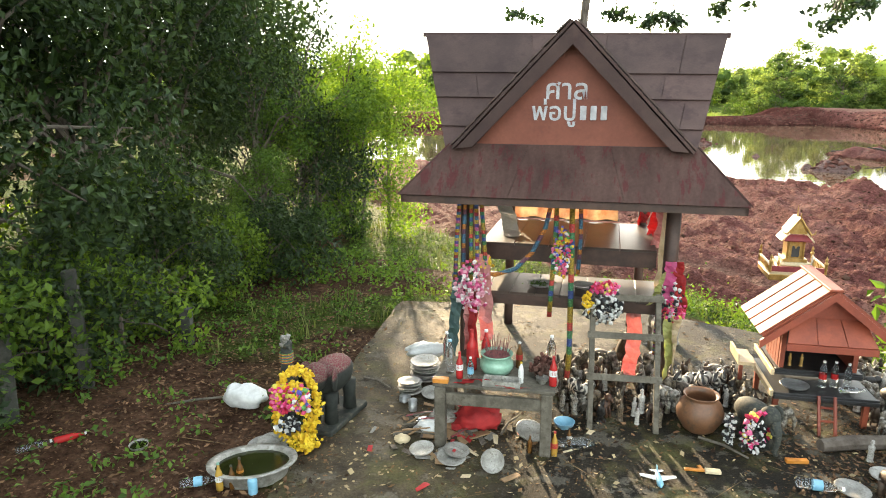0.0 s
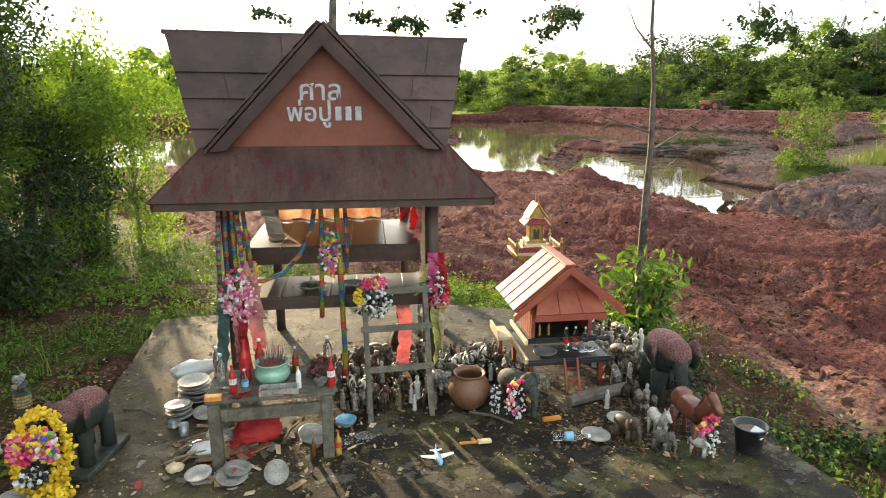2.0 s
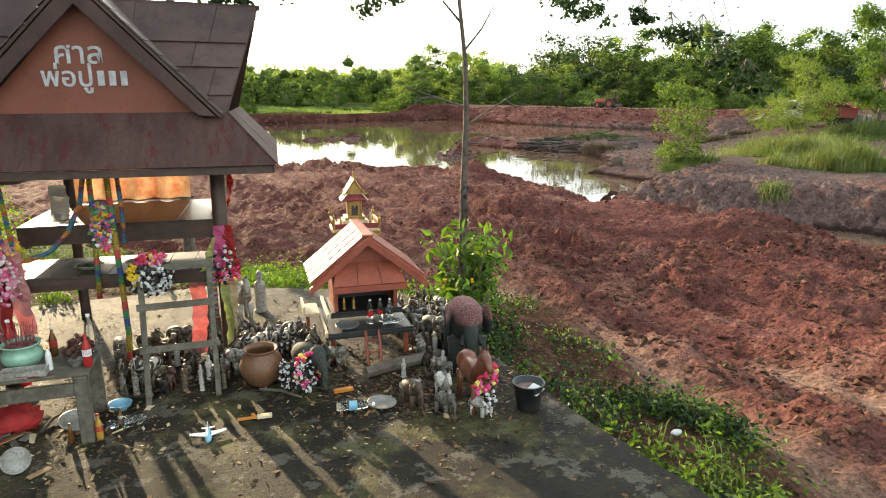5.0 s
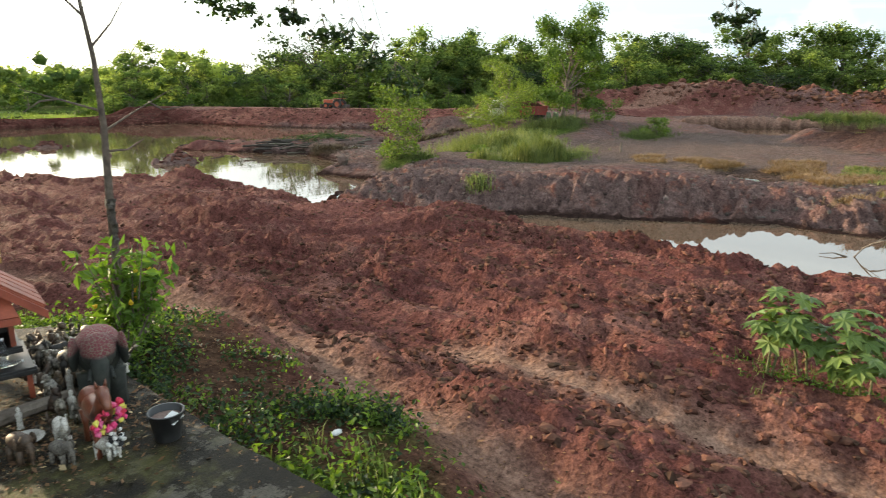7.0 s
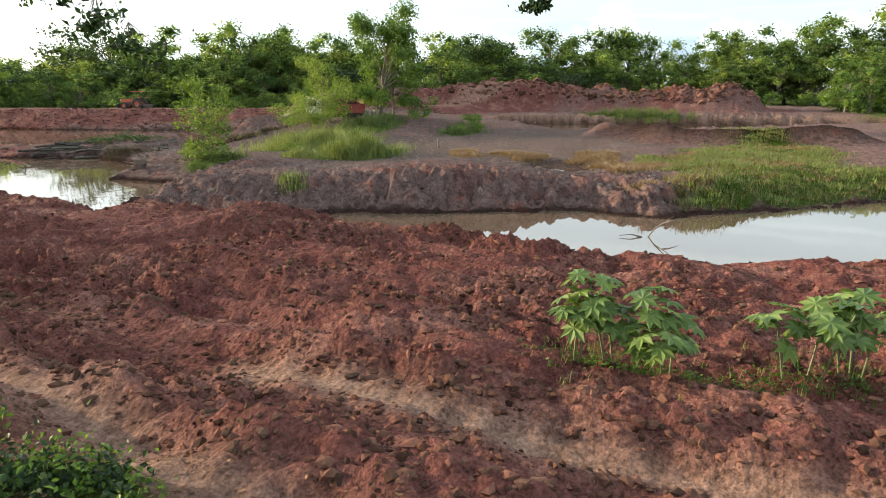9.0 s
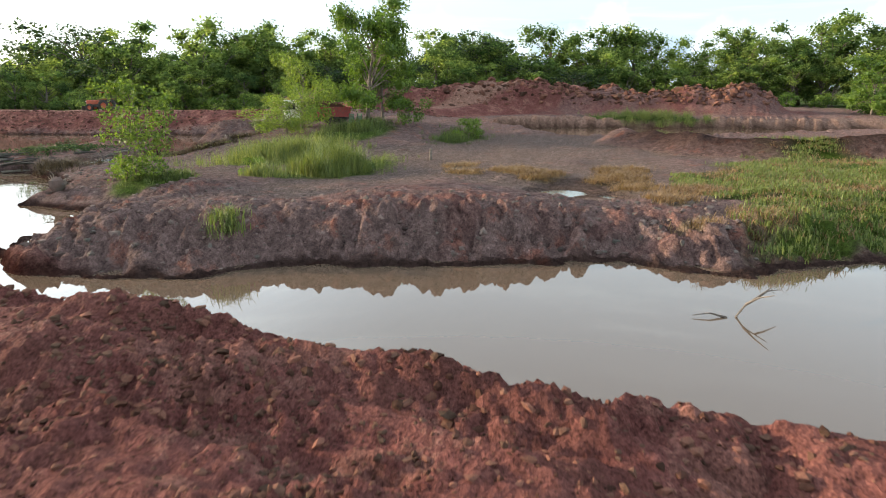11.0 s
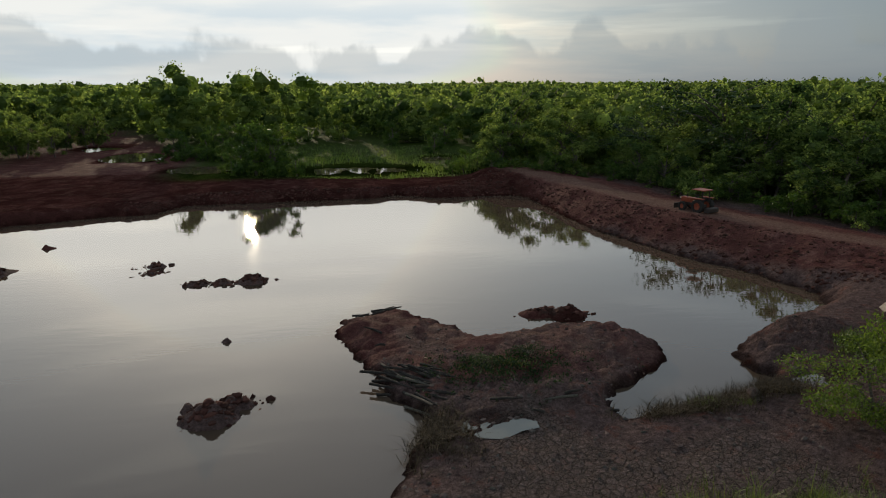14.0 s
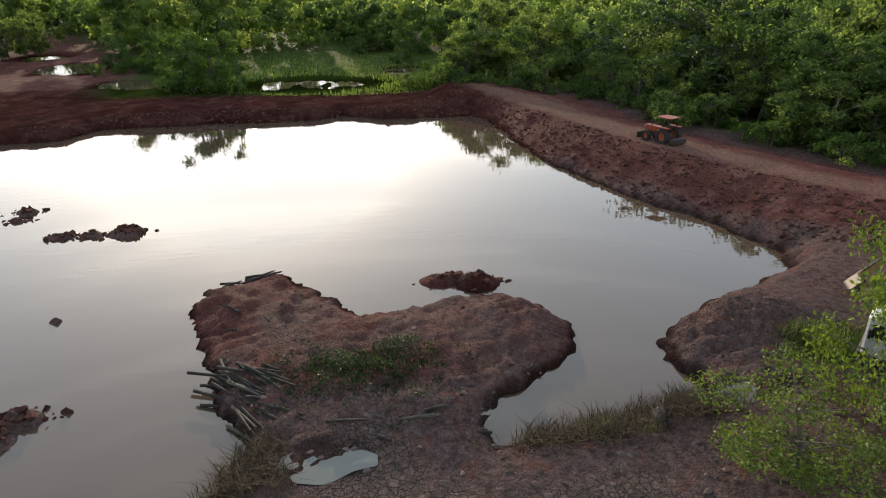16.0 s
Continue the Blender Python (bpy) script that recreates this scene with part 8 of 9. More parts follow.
# oval basin
ob = thing("basin", pose(-1.36, 4.20, 0.0, 0, 0, 12) @ Matrix.Diagonal((1.0, 0.72, 1, 1)), "white oval basin of stale green water", "basin")
part("shell", lathe(bmesh.new(), [(0.22, 0), (0.24, 0.02), (0.27, 0.11), (0.315, 0.125), (0.315, 0.135), (0.265, 0.13), (0.23, 0.03), (0.002, 0.02)], 36, cap=False), M_PLATE, ob, smooth=True)
part("water", lathe(bmesh.new(), [(0.258, 0.105), (0.002, 0.105)], 30, cap=False), M_GREENWATER, ob)
for x, y, s, mt, cp, lm, lb in ((-1.54, 4.02, 0.21, M_YELLOWDRINK, M_GREENGLAZE, M_PLASTIC, "yellow drink bottle beside the basin"), (-1.46, 4.04, 0.18, M_BROWNGLASS, M_BLACK, M_ORANGE, "small brown tonic bottle beside the basin"), (-1.42, 4.10, 0.20, M_BROWNGLASS, M_BLACK, M_ORANGE, "small brown tonic bottle beside the basin"), (0.84, 4.46, 0.20, M_YELLOWDRINK, M_RED, M_RED, "half-full soft drink bottle by the table leg"), (0.66, 4.50, 0.15, M_BROWNGLASS, M_BLACK, None, "small brown bottle under the table"), (0.98, 4.62, 0.14, M_BROWNGLASS, M_BLACK, M_PLASTIC, "small brown bottle beside the table")):
    bottle(pose(x, y, 0.015), s, mt, cp, lb, lm)
for x, y, s, a, mt, lm, lb in ((2.45, 4.05, 0.30, -18, M_PET, M_BLUE, "clear plastic water bottle lying on the slab"), (-1.82, 4.03, 0.27, 15, M_PET, M_BLUE, "clear plastic bottle lying on the soil"), (-2.95, 4.5, 0.22, 35, M_COLA, None, "red plastic bottle lying on the soil"), (-3.15, 4.35, 0.24, 40, M_PET, None, "clear plastic bottle lying on the soil"), (0.05, 4.36, 0.2, 70, M_PET, M_RED, "crushed clear bottle on the plates"), (3.25, 4.58, 0.24, 10, M_YELLOWDRINK, M_RED, "old plastic bottle on the log")):
    bottle(pose(x, y, 0.018 if x > -1 else ground_at(x, y), 0, 0, a), s, mt, M_PLASTIC, lb, lm, lying=True)
ob = thing("drink_can", pose(-1.30, 3.98, 0.015), "blue and white drink can beside the basin", "can")
part("body", lathe(bmesh.new(), [(0.028, 0), (0.033, 0.008), (0.033, 0.10), (0.027, 0.112)], 14), M_BLUE, ob, smooth=True)
ob = thing("steel_cup", pose(-0.26, 5.18, 0.015), "dull steel cup by the plates", "cup")
part("body", lathe(bmesh.new(), [(0.035, 0), (0.04, 0.10), (0.036, 0.10), (0.032, 0.01), (0.002, 0.008)], 14, cap=False), M_GREYCAN, ob, smooth=True)

# jar
ob = thing("clay_jar", pose(2.08, 4.86, 0.015), "large round brown clay jar with a flared rim", "jar")
ob.scale = (0.81, 0.81, 0.86)
part("jar", lathe(bmesh.new(), [(0.12, 0), (0.16, 0.03), (0.215, 0.12), (0.228, 0.19), (0.20, 0.27), (0.155, 0.315), (0.15, 0.335), (0.175, 0.355), (0.172, 0.365), (0.145, 0.345), (0.135, 0.32), (0.18, 0.26), (0.2, 0.19), (0.1, 0.03), (0.002, 0.03)], 32, cap=False), M_CLAYPOT, ob, smooth=True)
# bucket
ob = thing("bucket", pose(3.80, 3.42, 0.015) @ Matrix.Diagonal((0.84, 0.84, 0.8, 1)), "black plastic bucket with rubbish in it", "bucket")
part("pail", lathe(bmesh.new(), [(0.10, 0), (0.105, 0.01), (0.142, 0.25), (0.152, 0.252), (0.152, 0.265), (0.137, 0.262), (0.1, 0.02), (0.002, 0.015)], 26, cap=False), M_BUCKET, ob, smooth=True)
part("contents", lathe(bmesh.new(), [(0.128, 0.20), (0.06, 0.215), (0.002, 0.205)], 16, cap=False), M_CLAY, ob)
part("scrap", boxed(-0.02, 0.11, -0.09, 0.03, 0.212, 0.218, 0, pose(0, 0, 0, 12, -14, 20)), M_PLASTIC, ob)
# toy aeroplane and toy gun
ob = thing("toy_aeroplane", pose(1.52, 4.12, 0.03, 0, 0, -8) @ Matrix.Diagonal((0.78, 0.78, 0.78, 1)), "pale blue and white toy aeroplane lying on the slab", "toy")
bm = tube(bmesh.new(), [(0.0, -0.13, 0.01), (0, -0.09, 0.012), (0, 0.05, 0.012), (0, 0.13, 0.02)], [0.012, 0.03, 0.026, 0.008], 10)
part("fuselage", bm, M_BLUE, ob, smooth=True)
for s in (-1, 1):
    part("wing", slab_between(bmesh.new(), (0.02 * s, -0.04, 0.012), (0.16 * s, 0.02, 0.014), (0.16 * s, 0.05, 0.014), (0.02 * s, 0.035, 0.012), 0.008 * s), M_PLASTIC, ob)
    part("tailplane", slab_between(bmesh.new(), (0.008 * s, 0.09, 0.018), (0.06 * s, 0.115, 0.018), (0.06 * s, 0.13, 0.018), (0.008 * s, 0.125, 0.018), 0.005 * s), M_PLASTIC, ob)
part("tail_fin", boxed(-0.004, 0.004, 0.09, 0.13, 0.026, 0.075), M_BLUE, ob)
ob = thing("toy_gun", pose(1.87, 4.24, 0.015, 0, 0, -10), "orange and cream plastic toy gun on the slab", "toy")
part("barrel", boxed(-0.12, 0.02, -0.012, 0.012, 0.004, 0.022, 0.003), M_ORANGE, ob)
part("stock", boxed(0.0205, 0.13, -0.03, 0.02, 0.004, 0.028, 0.004), M_CREAM, ob)
part("grip", boxed(-0.01, 0.02, 0.0125, 0.06, 0.004, 0.02, 0.003, pose(0, 0, 0, 0, 0, 15)), M_ORANGE, ob)
ob = thing("log", pose(3.24, 4.56, 0.06, 0, 0, 6), "weathered half-rotten log on the slab", "log")
part("log", tube(bmesh.new(), [(-0.36, 0, 0), (-0.1, 0.01, 0.005), (0.2, -0.01, 0.0), (0.40, 0.0, 0.0)], [0.05, 0.06, 0.055, 0.045], 9), M_BARK, ob)
ob = thing("wooden_block", pose(2.62, 4.36, 0.015, 0, 0, -5), "small orange wooden block on the slab", "block")
part("block", boxed(-0.08, 0.08, -0.02, 0.02, 0, 0.03, 0.003), M_ORANGE, ob)
for k, (x, y, a, ln) in enumerate(((0.55, 4.9, 60, 0.34), (-0.15, 4.78, 8, 0.5), (-0.62, 5.7, -40, 0.35), (-0.1, 4.95, 25, 0.4), (-2.2, 5.3, 20, 0.9), (-2.6, 4.1, 25, 0.7), (2.15, 4.55, -50, 0.4))):
    ob = thing("stick", pose(x, y, 0.03, 0, 0, a), "bare grey stick lying on the ground", "stick", "sticks")
    part("stick", tube(bmesh.new(), [(-ln / 2, 0, 0), (0, 0.02, 0.012), (ln / 2, 0, 0.0)], [0.013, 0.012, 0.008], 6), M_GREYWOOD, ob)

# ---- red spirit house ----
SH = pose(3.095, 4.93, 0.015, 0, 0, -12)
sh = thing("spirit_house", SH, "red painted wooden spirit house with a gabled roof on short legs", "spirit house")
for u, v in ((-0.34, 0.02), (0.34, 0.02), (-0.34, 0.62), (0.34, 0.62)):
    part("leg", boxed(u - 0.02, u + 0.02, v - 0.02, v + 0.02, 0, 0.255), M_REDHOUSE, sh)
part("lower_shelf", boxed(-0.38, 0.38, -0.06, 0.66, 0.2555, 0.285), M_BLACK, sh)
for z0, z1, d in ((0.235, 0.255, 0.0), (0.2555, 0.275, 0.012), (0.2755, 0.295, 0.004)):
    part("front_moulding", boxed(-0.39, 0.39, -0.085 - d, -0.0605, z0, z1, 0.003), M_BLACK, sh)
part("upper_floor", boxed(-0.33, 0.33, 0.17, 0.66, 0.375, 0.405), M_BLACK, sh)
for z0, z1, d in ((0.355, 0.374, 0.0), (0.3745, 0.394, 0.012), (0.3945, 0.41, 0.003)):
    part("front_moulding", boxed(-0.335, 0.335, 0.145 - d, 0.1695, z0, z1, 0.003), M_BLACK, sh)
part("back_wall", boxed(-0.29, 0.29, 0.60, 0.615, 0.4055, 0.90), M_BLACK, sh)
for s in (-1, 1):
    wall = part("side_wall", boxed(s * 0.285 - 0.008, s * 0.285 + 0.008, 0.22, 0.5995, 0.4055, 0.88), M_REDDARK, sh)
    for k in range(5):
        part("slat", boxed(s * 0.298 - 0.004, s * 0.298 + 0.004, 0.225 + 0.075 * k, 0.29 + 0.075 * k, 0.4055, 0.87), M_REDHOUSE, wall)
    part("corner_post", boxed(s * 0.28 - 0.018, s * 0.28 + 0.018, 0.18, 0.215, 0.4055, 0.87), M_REDHOUSE, sh)
    # side steps of cream boards
    if s < 0:
        for k, (u, z) in enumerate(((-0.40, 0.30), (-0.365, 0.42))):
            part("side_board", boxed(u - 0.014, u + 0.014, -0.07 + 0.16 * k, 0.68, z - 0.05, z, 0.003), M_CREAM, sh)
        part("side_deck", boxed(-0.56, -0.415, 0.42, 0.75, 0.30, 0.33, 0.003), M_CREAM, sh)
        part("side_deck_leg", boxed(-0.54, -0.51, 0.45, 0.48, 0, 0.2995), M_REDHOUSE, sh)
        part("side_rail", boxed(-0.57, -0.55, 0.42, 0.75, 0.3305, 0.40), M_CREAM, sh)
    # roof slope with raised battens
    q = [(s * 0.50, -0.02, 0.735), (s * 0.50, 0.72, 0.735), (0, 0.76, 1.125), (0, 0.02, 1.125)]
    if s > 0:
        q = [q[0], q[1], q[2], q[3]]
    else:
        q = [q[1], q[0], q[3], q[2]]
    slope = part("roof_slope", slab_between(bmesh.new(), *q, 0.018), M_REDHOUSE, sh)
    nn = (Vector(q[1]) - Vector(q[0])).cross(Vector(q[3]) - Vector(q[0])).normalized()
    for k in range(4):
        c = patch(q, k / 4 + 0.015, (k + 1) / 4 - 0.03, -0.01, 0.985)
        c = [tuple(Vector(p) + nn * 0.0185) for p in c]
        part("roof_board", slab_between(bmesh.new(), *c, 0.014), M_REDHOUSE, slope)
    b0, b1 = Vector((s * 0.53, -0.035, 0.72)), Vector((0, 0.005, 1.14))
    dz = Vector((0, 0, -0.07))
    c = [b0 + dz, b1 + dz, b1, b0] if s < 0 else [b1 + dz, b0 + dz, b0, b1]
    part("barge_board", slab_between(bmesh.new(), *c, 0.02), M_REDDARK, sh)
part("ridge_board", boxed(-0.05, 0.05, 0.0, 0.78, 1.14, 1.16, 0.004), M_REDHOUSE, sh)
part("gable", slab_between(bmesh.new(), (-0.36, 0.12, 0.81), (0.36, 0.12, 0.81), (0.01, 0.12, 1.09), (-0.01, 0.12, 1.09), -0.015), M_REDDARK, sh)
q = [(-0.33, -0.06, 0.705), (0.33, -0.06, 0.705), (0.27, 0.115, 0.875), (-0.27, 0.115, 0.875)]
pent = part("pent_roof", slab_between(bmesh.new(), *q, 0.012), M_REDHOUSE, sh)
nn = (Vector(q[1]) - Vector(q[0])).cross(Vector(q[3]) - Vector(q[0])).normalized()
for k in range(3):
    c = [tuple(Vector(p) + nn * 0.0125) for p in patch(q, k / 3 + 0.006, (k + 1) / 3 - 0.006, 0, 0.98)]
    part("roof_board", slab_between(bmesh.new(), *c, 0.009), M_REDHOUSE, pent)
part("pent_fascia", boxed(-0.335, 0.335, -0.078, -0.061, 0.655, 0.71, 0.002), M_REDDARK, sh)
for u in (-0.06, 0.06):
    part("step_rail", tube(bmesh.new(), [(u, -0.22, 0.0), (u, -0.10, 0.30)], 0.013, 6), M_REDDARK, sh)
for z in (0.1, 0.2):
    part("step", boxed(-0.06, 0.06, -0.19 + z * 0.35, -0.17 + z * 0.35, z, z + 0.012), M_REDDARK, sh)
SHF = lambda u, v, z, a=0: SH @ pose(u, v, z, 0, 0, a)
for u, v, s, lb in ((0.02, 0.10, 0.24, "clear red-labelled bottle on the spirit house shelf"), (0.12, 0.13, 0.23, "clear red-labelled bottle on the spirit house shelf"), (0.20, 0.08, 0.24, "cloudy bottle on the spirit house shelf")):
    bottle(SHF(u, v, 0.287), s, M_PET, M_PLASTIC, lb, M_COLA if u < 0.15 else None)
bottle(SHF(0.12, 0.0, 0.297, 8), 0.2, M_PET, M_PLASTIC, "clear bottle lying on the spirit house shelf", None, True)
bowl(SHF(-0.20, 0.05, 0.287), 0.11, 0.035, "round grey metal dish on the spirit house shelf", M_GREYCAN)
for u in (-0.20, -0.11):
    ob = statue("robed", M_GOLD, 0, 0, 0.11, 0, "tiny gilded figure inside the spirit house")
    ob.matrix_basis = SHF(u, 0.24, 0.407) @ Matrix.Diagonal((0.11, 0.11, 0.11, 1))

# ---- golden spirit house ----
GH = pose(3.53, 6.42, 0.03, 0, 0, -14) @ Matrix.Diagonal((0.76, 0.76, 1.0, 1))
gh = thing("golden_spirit_house", GH, "ornate gold and maroon spirit house on a pillar", "spirit house")
gz = ground_at(3.6, 6.38)
part("pillar", lathe(bmesh.new(), [(0.16, gz - 0.05), (0.15, 0.06), (0.085, 0.12), (0.075, 0.62), (0.12, 0.76), (0.16, 0.83)], 12), M_GOLD, gh, smooth=True)
part("platform", boxed(-0.34, 0.34, -0.30, 0.36, 0.84, 0.90, 0.006), M_GOLD, gh)
part("terrace", boxed(-0.32, 0.32, -0.28, 0.34, 0.9005, 0.925), M_CREAM, gh)
for s in (-1, 1):
    rail = part("balustrade", boxed(s * 0.325 - 0.012, s * 0.325 + 0.012, -0.28, 0.34, 0.985, 1.0), M_CREAM, gh)
    for k in range(9):
        part("baluster", boxed(s * 0.325 - 0.008, s * 0.325 + 0.008, -0.27 + 0.07 * k, -0.25 + 0.07 * k, 0.9255, 0.9845), M_GOLD, rail)
    for v in (-0.28, 0.34):
        part("corner_finial", lathe(bmesh.new(), [(0.02, 0.9255), (0.02, 1.01), (0.028, 1.03), (0.012, 1.05), (0.02, 1.07), (0.003, 1.10)], 8, pose(s * 0.325, v, 0)), M_GOLD, gh)
part("front_rail", boxed(-0.31, 0.31, -0.292, -0.272, 0.93, 0.985), M_MAROON, gh)
for k, (h0, h1, w) in enumerate(((0.9255, 0.965, 0.22), (0.9655, 1.0, 0.18), (1.0005, 1.035, 0.145))):
    part("plinth", boxed(-w, w, -w * 0.8, w * 1.1, h0, h1, 0.004), M_GOLD if k != 1 else M_CREAM, gh)
part("cella", boxed(-0.105, 0.105, -0.08, 0.13, 1.0355, 1.215), M_GOLD, gh)
part("doorway", boxed(-0.045, 0.045, -0.086, -0.0805, 1.05, 1.16), M_BLACK, gh)
part("door_arch", lathe(bmesh.new(), [(0.05, 0), (0.05, 0.008)], 3, pose(0, -0.08, 1.178, 90, 90, 0)), M_GOLD, gh)
for u in (-0.09, 0.09):
    part("column", lathe(bmesh.new(), [(0.016, 1.036), (0.011, 1.06), (0.011, 1.19), (0.018, 1.215)], 8, pose(u, -0.105, 0)), M_GOLD, gh)
part("lower_roof", slab_between(bmesh.new(), (-0.17, -0.15, 1.215), (0.17, -0.15, 1.215), (0.11, -0.08, 1.265), (-0.11, -0.08, 1.265), 0.012), M_MAROON, gh)
for s in (-1, 1):
    for w, z0, z1, mt in ((0.19, 1.21, 1.29, M_CREAM), (0.125, 1.29, 1.44, M_CREAM)):
        u1 = 0.10 if w > 0.15 else 0.0
        q = [(s * w, -0.13, z0), (s * w, 0.18, z0), (s * u1, 0.18, z1), (s * u1, -0.13, z1)]
        if s < 0:
            q = [q[1], q[0], q[3], q[2]]
        part("roof_slope", slab_between(bmesh.new(), *q, 0.014), mt, gh)
    part("gable_edge", tube(bmesh.new(), [(s * 0.15, -0.135, 1.285), (s * 0.07, -0.14, 1.37), (0, -0.14, 1.455), (0, -0.145, 1.50)], [0.014, 0.012, 0.012, 0.004], 6), M_GOLD, gh)
    part("eave_finial", tube(bmesh.new(), [(s * 0.14, -0.135, 1.285), (s * 0.185, -0.14, 1.30), (s * 0.20, -0.14, 1.335)], [0.012, 0.009, 0.003], 5), M_GOLD, gh)
part("gable", slab_between(bmesh.new(), (-0.115, -0.12, 1.29), (0.115, -0.12, 1.29), (0.003, -0.12, 1.43), (-0.003, -0.12, 1.43), -0.02), M_GOLD, gh)
part("rear_gable", slab_between(bmesh.new(), (-0.115, 0.17, 1.29), (0.115, 0.17, 1.29), (0.003, 0.17, 1.43), (-0.003, 0.17, 1.43), -0.02), M_GOLD, gh)
part("spire", lathe(bmesh.new(), [(0.02, 1.43), (0.008, 1.48), (0.003, 1.56)], 7, pose(0, 0.03, 0)), M_GOLD, gh)
for u, v in ((0.2, -0.2), (-0.22, -0.22), (0.25, 0.05)):
    ob = statue("robed", M_GOLD if u < 0.22 else M_WHITESTAT, 0, 0, 0.13, 0, "tiny figure on the golden spirit house terrace")
    ob.matrix_basis = GH @ pose(u, v, 0.926) @ Matrix.Diagonal((0.13, 0.13, 0.13, 1))


# ---- plants of the yard and the mud ----
M_SAPBARK = worn("grey brown sapling bark", (0.055, 0.040, 0.030), (0.13, 0.10, 0.078), 14.0, 0.85, 60.0, 0.5, 0.004)
gz = ground_at(4.72, 6.09)
ob = thing("sapling", pose(4.72, 6.09, gz), "thin bare sapling with a rag tied round its stem", "tree")
bm = tube(bmesh.new(), [(0, 0, -0.1), (0.02, 0, 0.8), (0.03, 0.0, 1.6), (0.07, 0.02, 2.35), (0.05, 0.02, 3.0), (-0.02, 0.03, 3.6), (-0.05, 0.02, 4.6)], [0.052, 0.047, 0.042, 0.034, 0.026, 0.019, 0.008], 8)
for p0, p1, p2 in (((0.07, 0.02, 2.3), (0.35, -0.05, 2.48), (0.75, -0.15, 2.72)), ((0.5, -0.09, 2.58), (0.65, -0.1, 2.5), (0.95, -0.2, 2.55)), ((0.06, 0.02, 2.5), (-0.3, 0.1, 2.62), (-0.62, 0.15, 2.72)), ((-0.3, 0.1, 2.62), (-0.45, 0.12, 2.6), (-0.6, 0.14, 2.5)), ((0.03, 0.02, 3.1), (0.25, 0, 3.35), (0.42, 0, 3.62)), ((0.0, 0.03, 3.4), (-0.2, 0.05, 3.6), (-0.34, 0.05, 3.85)), ((0.07, 0.02, 2.1), (0.3, 0.05, 2.1), (0.5, 0.08, 2.2))):
    tube(bm, [p0, p1, p2], [0.014, 0.009, 0.003], 5)
part("trunk", bm, M_SAPBARK, ob)
part("rag", ribbon([(0.03, -0.05, 1.62), (0.0, -0.07, 1.45), (0.02, -0.06, 1.15)], 0.09, 0.5, seed=6), M_GREYSTAT, ob, "grey rag tied to the stem")
part("tie", lathe(bmesh.new(), [(0.045, 1.52), (0.052, 1.56), (0.045, 1.62)], 9, pose(0.03, 0, 0), cap=False), M_GREYSTAT, ob)
r = np.random.default_rng(91)


def big_leaf_bush(name, x, y, n_stems, tall, spread, leaf, material, label, seed, flowers=0):
    rr = np.random.default_rng(seed)
    ob = thing(name, pose(x, y, ground_at(x, y)), label, "bush")
    bm = bmesh.new()
    pts = []
    for k in range(n_stems):
        a, q = 6.28 * rr.random(), spread * (0.3 + 0.7 * rr.random())
        h = tall * (0.5 + 0.5 * rr.random())
        end = (q * math.cos(a), q * math.sin(a), h)
        tube(bm, [(0.15 * end[0], 0.15 * end[1], -0.05), (0.6 * end[0], 0.6 * end[1], h * 0.55), end], [0.012, 0.009, 0.004], 5)
        for j in range(16):
            t = 0.3 + 0.7 * rr.random()
            pts.append((end[0] * t + rr.normal() * leaf * 0.7, end[1] * t + rr.normal() * leaf * 0.7, h * t + rr.normal() * leaf * 0.5))
    part("stem", bm, M_BARK, ob)
    v, f = leaf_cards(pts, leaf, rr, 0.5, 0.42)
    part("foliage", mesh_of("foliage", v, f), material, ob)
    if flowers:
        part("blossoms", blossoms([(rr.normal() * spread * 0.5, -abs(rr.normal()) * spread * 0.4, tall * (0.35 + 0.35 * rr.random())) for _ in range(flowers)], 0.03, seed), M_FLOWERS_GOLD, ob, "orange blossoms")
    return ob


big_leaf_bush("bush", 4.78, 6.05, 42, 1.2, 0.42, 0.16, M_LEAF_BRIGHT, "bright green large-leaved bush round the sapling", 3, 9)
big_leaf_bush("bush", 4.55, 5.75, 20, 0.5, 0.45, 0.10, M_LEAF_BRIGHT, "low bright green bush behind the offerings", 4)
big_leaf_bush("bush", 3.95, 5.75, 12, 0.35, 0.3, 0.08, M_LEAF, "small green bush among the offerings", 5)


def palmate(bm, m, size, lobes=8):
    """A big lobed leaf, cupped, with a stalk."""
    mid = bm.verts.new(m @ Vector((0, 0, 0)))
    ringv = []
    for k in range(lobes * 2):
        a = 2 * math.pi * (k + 0.5) / (lobes * 2)
        q = size * (1.0 if k % 2 == 0 else 0.58) * (1.0 - 0.25 * abs(math.sin(a / 2 - math.pi / 2)) ** 3)
        ringv.append(bm.verts.new(m @ Vector((q * math.cos(a), q * math.sin(a), -0.22 * q if k % 2 == 0 else -0.02 * q))))
    for k in range(lobes * 2):
        bm.faces.new((mid, ringv[k], ringv[(k + 1) % (lobes * 2)]))


